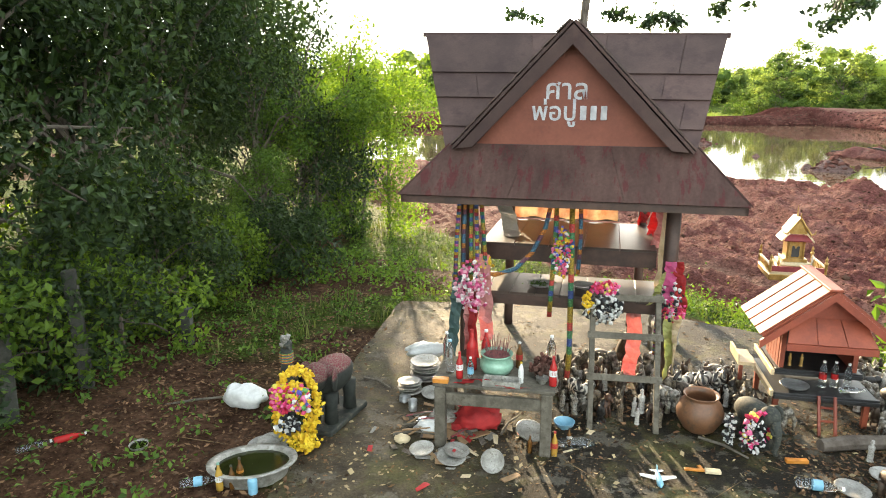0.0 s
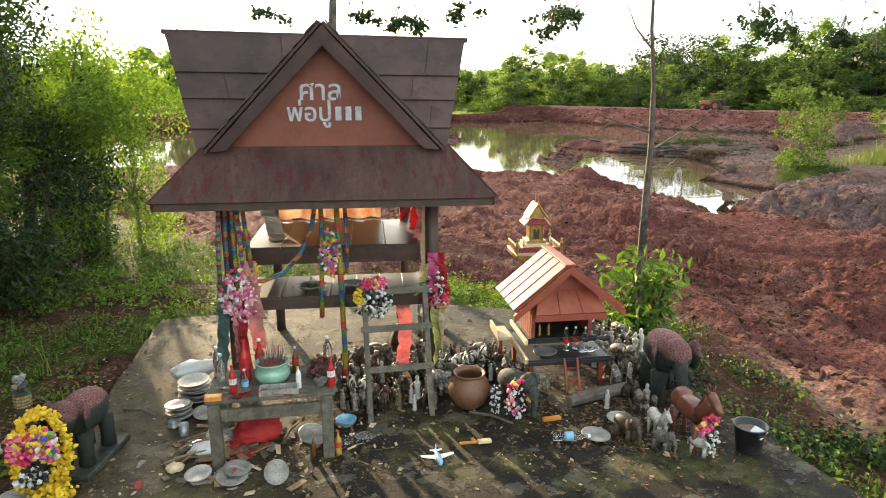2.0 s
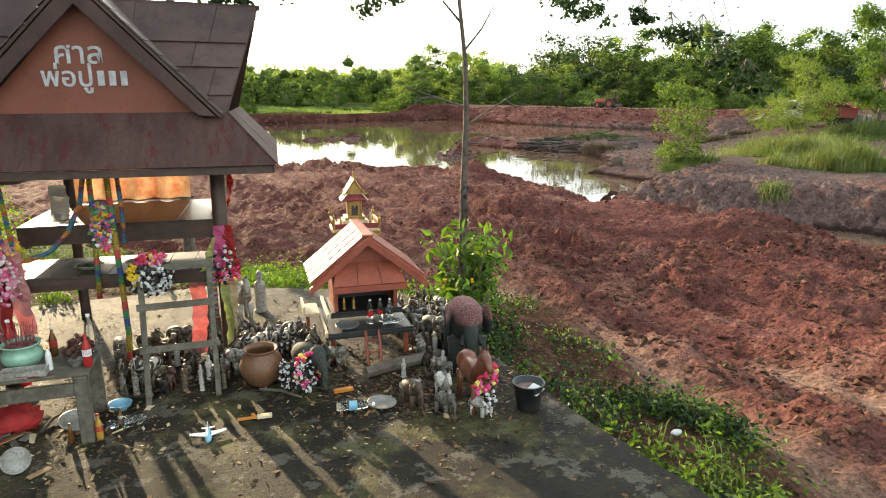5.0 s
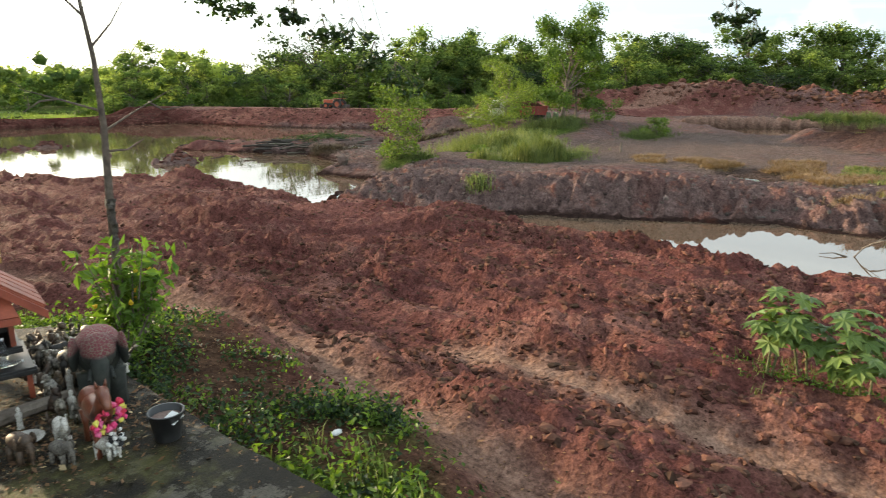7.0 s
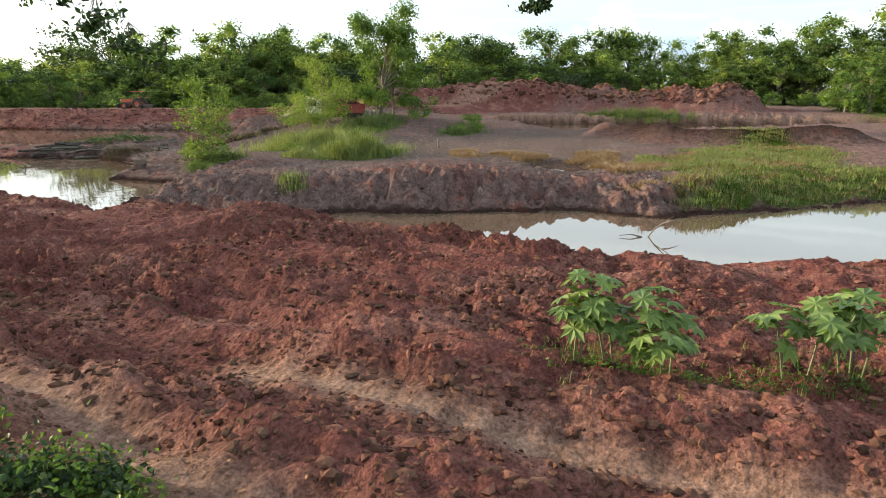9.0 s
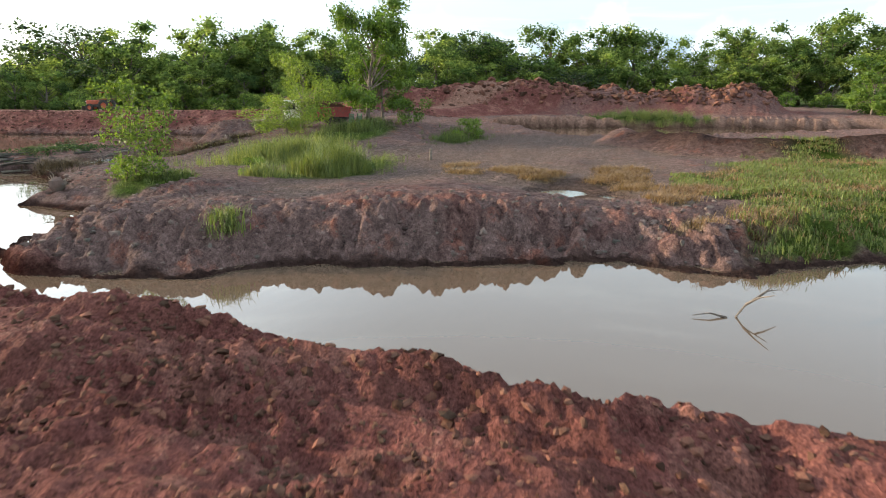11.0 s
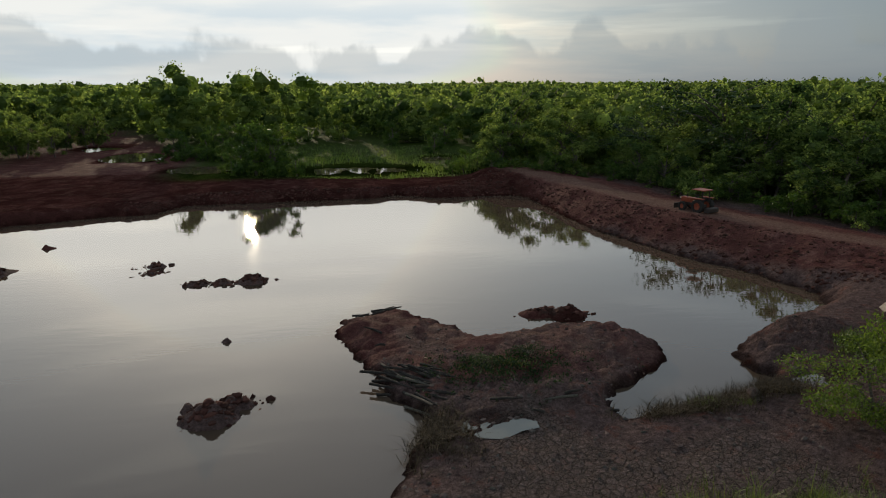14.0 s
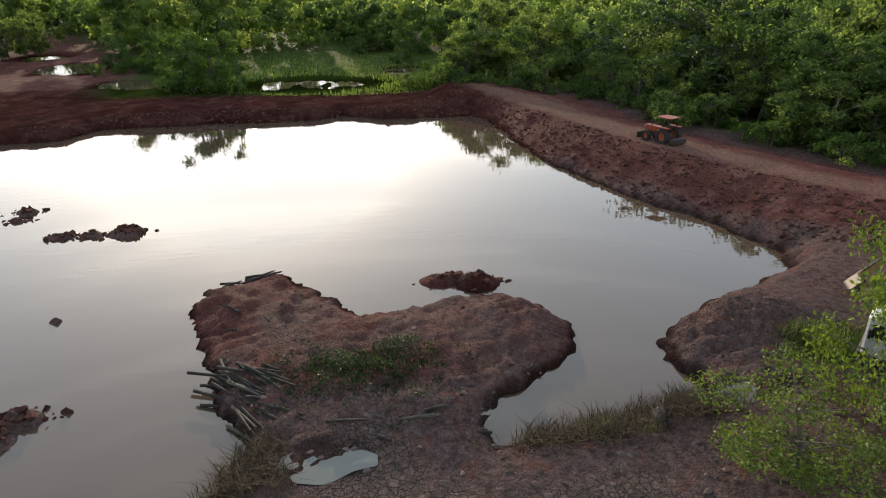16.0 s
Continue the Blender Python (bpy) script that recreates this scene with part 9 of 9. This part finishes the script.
M_CASTOR = leafy("castor leaves", (0.032, 0.066, 0.022), (0.115, 0.170, 0.052), 0.28, 0.45)
M_STEM = worn("green stem", (0.07, 0.09, 0.03), (0.15, 0.15, 0.06), 9.0, 0.6)
r = np.random.default_rng(14)
for cx, cy, n, tall in ((10.25, 0.95, 2, 0.75), (10.35, 0.35, 3, 1.1), (10.55, -0.15, 3, 0.95), (11.0, -1.5, 3, 0.95), (11.3, -2.1, 3, 0.95), (11.6, -2.9, 3, 0.9)):
    ob = thing("castor_plant", pose(cx, cy, ground_at(cx, cy)), "young castor plant with big lobed green leaves on the mud", "plant", "castor plants")
    for k in range(n):
        a, q = 6.28 * r.random(), 0.34 * r.random()
        h = tall * (0.7 + 0.4 * r.random())
        top = Vector((q * math.cos(a) * 1.6, q * math.sin(a) * 1.6, h))
        part("stem", tube(bmesh.new(), [(top.x * 0.4, top.y * 0.4, -0.1), (top.x * 0.7, top.y * 0.7, h * 0.5), tuple(top)], [0.016, 0.013, 0.007], 6), M_STEM, ob)
        for j in range(10):
            b = 6.28 * (j + r.random() * 0.6) / 10
            base = top * (0.55 + 0.45 * r.random())
            end = base + Vector((math.cos(b) * 0.22, math.sin(b) * 0.22, 0.02 + 0.10 * r.random()))
            bm = tube(bmesh.new(), [tuple(base), tuple(base.lerp(end, 0.5) + Vector((0, 0, 0.03))), tuple(end)], 0.004, 4)
            palmate(bm, Matrix.Translation(end) @ pose(0, 0, 0, -8 - 25 * r.random(), 14 * r.normal(), math.degrees(b) - 90), 0.17 + 0.07 * r.random())
            part("leaf", bm, M_CASTOR, ob)
    v, f = blades([(0.5 * r.normal(), 0.5 * r.normal(), -0.02, 0.8) for _ in range(14)], 0.2, 140 + n, 6, 0.06, 0.006)
    part("undergrowth", mesh_of("undergrowth", v, f), M_GRASS, ob)

pts = []
for _ in range(150):
    t = r.random()
    x, y = 10.3 + 0.9 * t + 0.22 * r.normal(), 1.0 - 3.4 * t + 0.3 * r.normal()
    z, s = ground_at(x, y), 0.4 + 0.8 * r.random()
    pts += [(x + 0.07 * r.normal(), y + 0.07 * r.normal(), z + 0.01 + 0.16 * s * r.random()) for _ in range(9)]
v, f = leaf_cards(np.array(pts), 0.055, r, 0.8, 0.5)
stuff("weeds", v, f, M_LEAF, "low green weeds round the castor plants", "weeds")

# ---- tree whose branches hang over the yard ----
r = np.random.default_rng(23)
ob = thing("overhanging_tree", pose(2.45, 12.4, ground_at(2.45, 12.4)), "tall tree with twigs of dark leaves hanging over the yard", "tree")
bm = tube(bmesh.new(), [(0, 0, -0.2), (0.02, 0, 2.2), (0.06, -0.05, 4.6), (0.2, -0.3, 7.4)], [0.12, 0.085, 0.075, 0.05], 9)
TIPS = [(4.18, 7.36, 3.43, 0.22), (4.4, 7.5, 3.6, 0.2), (6.05, 6.03, 3.42, 0.25), (6.4, 5.9, 3.33, 0.26), (6.75, 5.5, 3.24, 0.14), (7.1, 5.4, 3.05, 0.24), (7.4, 5.2, 3.02, 0.24), (7.45, 4.9, 2.74, 0.24), (7.7, 4.8, 2.52, 0.26), (2.73, 9.0, 3.58, 0.2), (3.6, 8.7, 3.70, 0.2), (1.2, 10.4, 3.75, 0.22), (2.29, 9.17, 3.64, 0.16), (2.98, 8.98, 3.54, 0.2), (9.97, 1.64, 3.2, 0.2), (10.04, 1.44, 3.0, 0.16), (5.4, 9.4, 3.85, 0.22)]
base = Vector((2.45, 12.4, ground_at(2.45, 12.4)))
pts = []
limbs = [Vector((4.6, 7.5, 6.6)), Vector((8.6, 7.4, 6.4)), Vector((10.6, 4.2, 6.4)), Vector((2.4, 10.2, 6.6))]
for e in limbs:
    l = e - base
    tube(bm, [(0.08, -0.05, 5.4), tuple(l * 0.5 + Vector((0, 0, 4.4))), tuple(l)], [0.06, 0.05, 0.02], 6)
for *tip, wide in TIPS:
    wide *= 0.8
    e = Vector(tip) - base
    near = min(limbs, key=lambda q: (q - Vector(tip)).length) - base
    st = near + Vector((0.2 * r.normal(), 0.2 * r.normal(), 0))
    mid = (st + e) / 2 + Vector((0.15, 0, 0.2))
    tube(bm, [tuple(st), tuple(mid), tuple(e)], [0.010, 0.006, 0.002], 5)
    for j in range(7):
        c = e + Vector((r.normal() * wide * 0.7, r.normal() * wide * 0.7, r.normal() * wide * 0.3))
        tube(bm, [tuple(e + Vector((0, 0, 0.25))), tuple(c)], [0.004, 0.002], 4)
        for i in range(24):
            pts.append((c.x + r.normal() * wide * 0.3, c.y + r.normal() * wide * 0.3, c.z + r.normal() * wide * 0.18))
    for j in range(14):
        q = e.lerp(mid, r.random() ** 2 * 0.8)
        pts.append((q.x + r.normal() * 0.1, q.y + r.normal() * 0.1, q.z + r.normal() * 0.08))
for e in limbs:
    for j in range(420):
        t = 0.4 + 0.75 * r.random()
        q = (e - base) * t
        pts.append((q.x + r.normal() * 0.8, q.y + r.normal() * 0.8, max(q.z + 0.9 * (1 - abs(2 * t - 1)) + r.normal() * 0.35, 5.6)))
part("trunk", bm, M_BARK, ob)
v, f = leaf_cards(pts, 0.075, r, 0.3)
part("crown", mesh_of("crown", v, f), M_LEAF_DARK, ob)

# ---- trees, bushes and wood of the far bank ----
M_LEAF_WARM = leafy("yellow-green leaves", (0.052, 0.085, 0.020), (0.175, 0.230, 0.050), 0.36)
tree_kind("bank_tree", M_LEAF, 101, 13.0, 4.3, 8500, 0.31, 0.2, bare=0.14, flat=0.85, clumps=26, heart=0.4)
tree_kind("bank_bush", M_LEAF_WARM, 102, 5.2, 2.9, 5200, 0.18, 0.10, bare=0.08, flat=0.75, clumps=18)
tree_kind("pond_bush", M_LEAF_WARM, 103, 5.0, 1.7, 3600, 0.185, 0.06, bare=0.06, flat=0.95, clumps=30)
tree_kind("round_bush", M_LEAF, 104, 2.2, 1.5, 1500, 0.17, 0.05, bare=0.05, flat=0.85, clumps=10)
tree_kind("spit_bush", M_LEAF_DARK, 105, 2.2, 1.7, 1100, 0.15, 0.05, bare=0.05, flat=0.6, clumps=14)
tree("bank_tree", 71.6, 38.4, 0.96, 20, "tall leafy green tree standing on the clay bank", "")
tree("bank_tree", 75.2, 38.6, 0.72, 140, "slim green tree beside the larger one", "")
tree("bank_bush", 60.6, 40.4, 0.74, 70, "large yellow-green bush on the far bank", "", wide=1.3)
tree("bank_bush", 65.6, 42.4, 1.45, 200, "tall yellow-green bushy tree before the truck", "", wide=0.75)
tree("pond_bush", 34.5, 30.3, 1.0, 30, "sparse yellow-green bush at the water's edge", "")
tree("round_bush", 72.8, 27.4, 1.0, 0, "round dark green bush on the dry clay", "")
tree("round_bush", 70.5, 33.0, 1.3, 80, "round green bush beside the tree", "")
tree("spit_bush", 47.5, 52.2, 0.42, 60, "low dark bush on the mud spit", "", wide=1.3)
tree("spit_bush", 44.5, 51.4, 0.35, 10, "low green bush on the mud spit", "", wide=1.4)
tree("round_bush", 40.6, 27.8, 0.5, 20, "small yellowish bush on the clay", "")


def snag(x, y, z, label, n, reach, seed, up=0.6):
    rr = np.random.default_rng(seed)
    ob = thing("root_snag", pose(x, y, z), label, "dead wood", "dead wood")
    bm = blob(bmesh.new(), (0, 0, reach * 0.25), (reach * 0.35, reach * 0.3, reach * 0.35), 9, 6)
    for v_ in bm.verts:
        v_.co *= 1 + 0.4 * (rr.random() - 0.5)
    part("root_ball", bm, M_CLAY, ob)
    for k in range(n):
        a = 6.28 * rr.random()
        p = Vector((0, 0, reach * 0.25))
        d = Vector((math.cos(a), math.sin(a), up * (rr.random() - 0.25)))
        pts = [tuple(p)]
        for _ in range(5):
            d = (d + Vector(rr.normal(size=3)) * 0.45).normalized()
            p = p + d * reach * (0.14 + 0.10 * rr.random())
            p.z = max(p.z, 0.02)
            pts.append(tuple(p))
        part("root", tube(bmesh.new(), pts, [0.055, 0.045, 0.036, 0.026, 0.017, 0.007], 5), M_BARK, ob)
    return ob


snag(32.7, 33.7, ground_at(32.7, 33.7), "dark upturned root ball at the water's edge", 12, 1.1, 4)
ob = thing("dead_branch", pose(27.6, 2.4, WATER), "thin bare dead branch rising from the water", "dead wood", "dead wood")
for p0, p1, p2 in (((0, 0, -0.3), (0.3, -0.4, 0.3), (0.7, -1.0, 0.75)), ((0.3, -0.4, 0.3), (0.2, -0.7, 0.55), (0.0, -1.0, 0.7)), ((0.5, -0.7, 0.5), (0.9, -0.9, 0.55), (1.3, -1.2, 0.5)), ((0, 0, 0.0), (-0.1, 0.4, 0.1), (-0.3, 0.8, 0.05))):
    part("branch", tube(bmesh.new(), [p0, p1, p2], [0.035, 0.022, 0.008], 5), M_BARK, ob)
snag(62.0, 47.3, ground_at(62.0, 47.3), "tangle of dead branches beside the inlet", 9, 0.8, 6)
snag(57.5, 44.8, ground_at(57.5, 44.8), "tangle of dead branches and dry grass", 9, 0.9, 8)
ob = thing("stump", pose(54.5, 23.1, ground_at(54.5, 23.1)), "short dark wooden stump on the cracked clay", "stump")
part("stump", tube(bmesh.new(), [(0, 0, -0.1), (0.02, 0.02, 0.5), (0.05, 0, 0.85)], [0.13, 0.11, 0.08], 8), M_BARK, ob)
part("branch_stub", tube(bmesh.new(), [(0.02, 0.02, 0.6), (0.2, 0.1, 0.75)], [0.05, 0.03], 6), M_BARK, ob)
M_DRIFT = worn("sodden driftwood", (0.018, 0.014, 0.011), (0.058, 0.044, 0.035), 5.0, 0.9, 40.0, 0.5, 0.01)
r = np.random.default_rng(45)
for k in range(56):
    if k < 34:
        x, y, a = 38.6 + 3.2 * r.random(), 47.6 + 4.6 * r.random(), -42 + 16 * r.normal()
    elif k < 44:
        x, y, a = 37.5 + 3.4 * r.random(), 63.0 + 1.6 * r.random(), 25 + 15 * r.normal()
    else:
        x, y, a = 38 + 18 * r.random(), 45 + 16 * r.random(), 360 * r.random()
    ln = (1.0 + 2.6 * r.random()) if k < 34 else (0.6 + 1.5 * r.random())
    if ground_at(x, y) < WATER - 0.12:
        continue
    z = max(ground_at(x, y), WATER) + 0.05 + 0.08 * r.random()
    ob = thing("driftwood_log", pose(x, y, z, 4 * r.normal(), 4 * r.normal(), a), "weathered driftwood log lying on the mud spit", "log", "driftwood")
    part("log", tube(bmesh.new(), [(-ln / 2, 0, 0), (0, 0.05 * r.normal(), 0.03), (ln / 2, 0, 0)], [0.085, 0.075, 0.04], 7), M_GREYWOOD if k % 15 == 0 else M_DRIFT, ob)
# heaps of dead brush and straw along the spit's foot
M_BRUSH = leafy("dead brush", (0.025, 0.017, 0.012), (0.115, 0.078, 0.05), 0.08, 0.9)
sp = []
while len(sp) < 520:
    cx, cy, a, b = ((40.3, 44.8, 1.3, 1.6), (56.5, 45.2, 3.0, 0.8), (59.5, 45.4, 1.3, 0.6), (53.5, 45.4, 2.0, 0.5))[r.integers(4)]
    x, y = cx + a * r.normal() * 0.7, cy + b * r.normal() * 0.7
    if ground_at(x, y) > WATER + 0.03:
        sp.append((x, y, ground_at(x, y), 0.5 + 0.8 * r.random()))
v, f = blades(sp, 0.55, 171, 14, 0.22, 0.014, 1.3)
stuff("dead_brush", v, f, M_BRUSH, "tangled dead brush and dry stalks on the mud", "dead brush")

# ---- machines ----
M_TRACTOR = worn("red orange machine paint", (0.30, 0.050, 0.018), (0.42, 0.085, 0.030), 3.0, 0.45, stain=(0.16, 0.07, 0.04))
M_RUBBER = worn("dusty tyre rubber", (0.020, 0.017, 0.015), (0.050, 0.040, 0.033), 6.0, 0.85)
M_TRUCKWHITE = worn("white cab paint", (0.55, 0.55, 0.54), (0.70, 0.70, 0.69), 2.0, 0.4, stain=(0.35, 0.28, 0.22))
M_TIPPER = worn("red tipper paint", (0.28, 0.03, 0.03), (0.38, 0.05, 0.045), 2.0, 0.5, stain=(0.16, 0.07, 0.05))
M_DIGGER = worn("yellow machine paint", (0.27, 0.165, 0.045), (0.40, 0.26, 0.07), 2.0, 0.5, stain=(0.22, 0.13, 0.05))
M_WINDOW = worn("dark cab glass", (0.015, 0.02, 0.022), (0.04, 0.05, 0.055), 2.0, 0.08)
M_BIN = worn("green paint", (0.025, 0.085, 0.045), (0.045, 0.13, 0.07), 3.0, 0.5)
M_STEEL = worn("rusty dark steel", (0.05, 0.04, 0.035), (0.11, 0.085, 0.07), 6.0, 0.6, metal=0.4)


def wheel(parent, x, y, radius, width, rim_mat):
    m = pose(x, y, radius, 90, 0, 0)
    w = width / 2
    t = part("tyre", lathe(bmesh.new(), [(radius * 0.55, -w), (radius * 0.92, -w), (radius, -w * 0.6), (radius, w * 0.6), (radius * 0.92, w), (radius * 0.55, w)], 22, m, cap=False), M_RUBBER, parent)
    part("rim", lathe(bmesh.new(), [(0.01, -w * 0.4), (radius * 0.54, -w * 0.6), (radius * 0.54, w * 0.6), (0.01, w * 0.4)], 16, m, cap=False), rim_mat, t)
    for k in range(14):
        a = 2 * math.pi * k / 14
        part("lug", boxed(-0.03, 0.03, -w * 0.95, w * 0.95, radius * 0.99, radius * 1.035, 0, Matrix.Translation((x, y, radius)) @ Matrix.Rotation(a, 4, "Y")), M_RUBBER, t)


# tractor, nose towards +x
ob = thing("tractor", pose(77.2, 84.6, ground_at(77.2, 84.6) - 0.03, 0, 0, 112), "red-orange farm tractor with a canopy parked on the bank road", "tractor")
ob.scale = (1.15, 1.15, 1.15)
for y in (-0.75, 0.75):
    wheel(ob, -0.7, y, 0.68, 0.42, M_TRACTOR)
    wheel(ob, 1.15, y * 0.9, 0.45, 0.3, M_TRACTOR)
    part("fender", boxed(-1.3, -0.1, y - 0.2, y + 0.2, 1.40, 1.47, 0.02), M_TRACTOR, ob)
    part("canopy_post", boxed(-1.02, -0.95, y * 0.7 - 0.03, y * 0.7 + 0.03, 1.0, 2.2), M_STEEL, ob)
    part("headlight", lathe(bmesh.new(), [(0.08, 0), (0.06, 0.05)], 10, pose(1.75, y * 0.25, 1.15, 0, 90, 0)), M_PLASTIC, ob)
part("bonnet", boxed(0.25, 1.75, -0.28, 0.28, 0.82, 1.32, 0.06), M_TRACTOR, ob)
part("grille", boxed(1.7505, 1.78, -0.22, 0.22, 0.85, 1.10), M_STEEL, ob)
part("chassis", boxed(-1.0, 1.6, -0.2, 0.2, 0.5, 0.8), M_STEEL, ob)
part("seat", boxed(-0.75, -0.35, -0.22, 0.22, 1.05, 1.15, 0.03), M_BLACK, ob)
part("seat_back", boxed(-0.80, -0.751, -0.22, 0.22, 1.10, 1.5, 0.01), M_BLACK, ob)
part("steering_wheel", lathe(bmesh.new(), [(0.17, 0), (0.19, 0.01), (0.17, 0.02)], 14, pose(0.05, 0, 1.45, 0, -30, 0), cap=False), M_BLACK, ob)
part("steering_column", tube(bmesh.new(), [(0.25, 0, 1.2), (0.05, 0, 1.45)], 0.03, 6), M_BLACK, ob)
part("canopy", boxed(-1.25, 0.25, -0.7, 0.7, 2.2, 2.28, 0.03), M_TRACTOR, ob, "faded red canopy")
part("exhaust", tube(bmesh.new(), [(1.0, 0.2, 1.3), (1.0, 0.2, 1.95)], 0.035, 7), M_STEEL, ob)
part("front_blade", boxed(1.95, 2.05, -0.9, 0.9, 0.12, 0.65, 0.02), M_STEEL, ob)
for y in (-0.3, 0.3):
    part("blade_arm", boxed(1.2, 1.9495, y - 0.05, y + 0.05, 0.35, 0.47), M_STEEL, ob)
part("rotavator", boxed(-2.0, -1.45, -0.8, 0.8, 0.15, 0.6, 0.06), M_STEEL, ob)
part("hitch", boxed(-1.4495, -1.0005, -0.1, 0.1, 0.45, 0.58), M_STEEL, ob)

# truck, cab towards +x
ob = thing("dump_truck", pose(70.2, 43.9, ground_at(70.2, 43.9) + 0.02, 0, 0, 131), "white cab tipper truck with a red bed of soil", "truck")
for x in (2.4, -1.5, -2.6):
    for y in (-0.95, 0.95):
        wheel(ob, x, y, 0.5, 0.32, M_STEEL)
part("chassis", boxed(-3.4, 3.0, -0.45, 0.45, 0.62, 0.85), M_STEEL, ob)
cab = part("cab", boxed(1.55, 3.35, -1.15, 1.15, 0.75, 2.65, 0.10), M_TRUCKWHITE, ob)
part("windscreen", boxed(3.352, 3.37, -0.95, 0.95, 1.70, 2.40, 0.01), M_WINDOW, cab)
for s in (-1, 1):
    part("side_window", boxed(2.2, 3.1, s * 1.16 - 0.008, s * 1.16 + 0.008, 1.70, 2.35), M_WINDOW, cab)
    part("headlight", boxed(3.352, 3.38, s * 0.85 - 0.14, s * 0.85 + 0.14, 1.0, 1.16), M_PLATE, cab)
    part("mirror", boxed(3.1, 3.2, s * 1.28 - 0.06, s * 1.28 + 0.06, 1.7, 2.1), M_BLACK, cab)
part("bumper", boxed(3.351, 3.48, -1.1, 1.1, 0.55, 0.85, 0.02), M_STEEL, ob)
part("grille", boxed(3.352, 3.37, -0.6, 0.6, 1.0, 1.45), M_BLACK, cab)
bed = part("tipper_bed", boxed(-3.5, 1.4, -1.2, 1.2, 0.9, 1.0), M_TIPPER, ob)
for y in (-1.2, 1.15):
    part("bed_side", boxed(-3.5, 1.4, y, y + 0.05, 1.0005, 1.95), M_TIPPER, bed)
    for k in range(6):
        part("bed_rib", boxed(-3.4 + 0.9 * k, -3.3 + 0.9 * k, y - 0.03 if y < 0 else y + 0.0505, y - 0.0005 if y < 0 else y + 0.08, 1.0, 1.93), M_TIPPER, bed)
part("bed_head", boxed(1.35, 1.4, -1.1495, 1.1495, 1.0005, 2.2), M_TIPPER, bed)
part("tailgate", boxed(-3.5, -3.45, -1.1495, 1.1495, 1.0005, 1.95), M_TIPPER, bed)
bm = blob(bmesh.new(), (-1.0, 0, 1.7), (2.2, 1.05, 0.75), 20, 10)
rg = random.Random(3)
for v_ in bm.verts:
    v_.co.z += 0.1 * rg.random()
part("soil_load", bm, M_CLOD, ob, "heaped red soil")

# excavator, boom towards +x
ob = thing("excavator", pose(77.6, 50.0, ground_at(77.6, 50.0), 0, 0, 154), "yellow excavator with its bucket resting on the bank", "excavator")
for y in (-1.1, 1.1):
    tr = part("track", boxed(-1.9, 1.9, y - 0.3, y + 0.3, 0.0, 0.85, 0.28), M_STEEL, ob)
    for k in range(12):
        part("track_shoe", boxed(-1.75 + 0.3 * k, -1.55 + 0.3 * k, y - 0.32, y + 0.32, 0.8505, 0.89), M_STEEL, tr)
part("turntable", lathe(bmesh.new(), [(0.8, 0.7), (0.8, 1.0)], 20), M_STEEL, ob)
part("body", boxed(-2.2, 1.2, -1.3, 1.3, 1.0, 1.95, 0.12), M_DIGGER, ob)
cab = part("cab", boxed(-0.1, 1.5, 0.25, 1.25, 1.9505, 2.95, 0.08), M_DIGGER, ob)
part("window", boxed(1.502, 1.515, 0.35, 1.15, 2.05, 2.85), M_WINDOW, cab)
part("window", boxed(0.1, 1.35, 1.252, 1.265, 2.1, 2.85), M_WINDOW, cab)
part("counterweight", boxed(-2.6, -2.2005, -1.2, 1.2, 1.05, 1.9, 0.1), M_DIGGER, ob)
part("boom", tube(bmesh.new(), [(1.0, -0.2, 1.5), (2.6, -0.2, 2.6), (4.3, -0.2, 2.1)], [0.2, 0.22, 0.15], 4), M_DIGGER, ob)
part("stick", tube(bmesh.new(), [(4.2, -0.2, 2.2), (5.4, -0.2, 0.9)], [0.2, 0.14], 4), M_DIGGER, ob)
part("ram", tube(bmesh.new(), [(2.7, -0.2, 2.85), (4.3, -0.2, 2.4)], 0.07, 7), M_STEEL, ob)
part("ram", tube(bmesh.new(), [(4.5, -0.2, 2.1), (5.5, -0.2, 1.0)], 0.06, 7), M_STEEL, ob)
bk = part("bucket", slab_between(bmesh.new(), (5.2, -0.75, 1.05), (5.2, 0.35, 1.05), (5.9, 0.35, 0.25), (5.9, -0.75, 0.25), 0.06), M_STEEL, ob)
part("bucket_floor", slab_between(bmesh.new(), (5.92, -0.75, 0.25), (5.92, 0.35, 0.25), (5.3, 0.35, 0.02), (5.3, -0.75, 0.02), 0.06), M_STEEL, bk)
for y in (-0.78, 0.35):
    part("bucket_cheek", slab_between(bmesh.new(), (5.2, y, 1.05), (5.9, y, 0.25), (5.6, y, 0.1), (5.25, y, 0.3), 0.03), M_STEEL, bk)
for k in range(5):
    part("tooth", boxed(5.1, 5.2995, -0.72 + 0.23 * k, -0.62 + 0.23 * k, 0.0, 0.06), M_STEEL, bk)
ob = thing("skip_bin", pose(69.2, 38.4, ground_at(69.2, 38.4), 0, 0, 50), "dark green slatted metal bin below the tree", "bin")
part("frame", boxed(-0.7, 0.7, -0.45, 0.45, 0.25, 0.30), M_BIN, ob)
for k in range(4):
    part("slat", boxed(-0.7, 0.7, -0.47, -0.4505, 0.34 + 0.2 * k, 0.50 + 0.2 * k), M_BIN, ob)
    part("slat", boxed(-0.7, 0.7, 0.4505, 0.47, 0.34 + 0.2 * k, 0.50 + 0.2 * k), M_BIN, ob)
for x in (-0.66, 0.66):
    for y in (-0.42, 0.42):
        part("leg", boxed(x - 0.03, x + 0.03, y - 0.03, y + 0.03, 0, 1.15), M_BIN, ob)
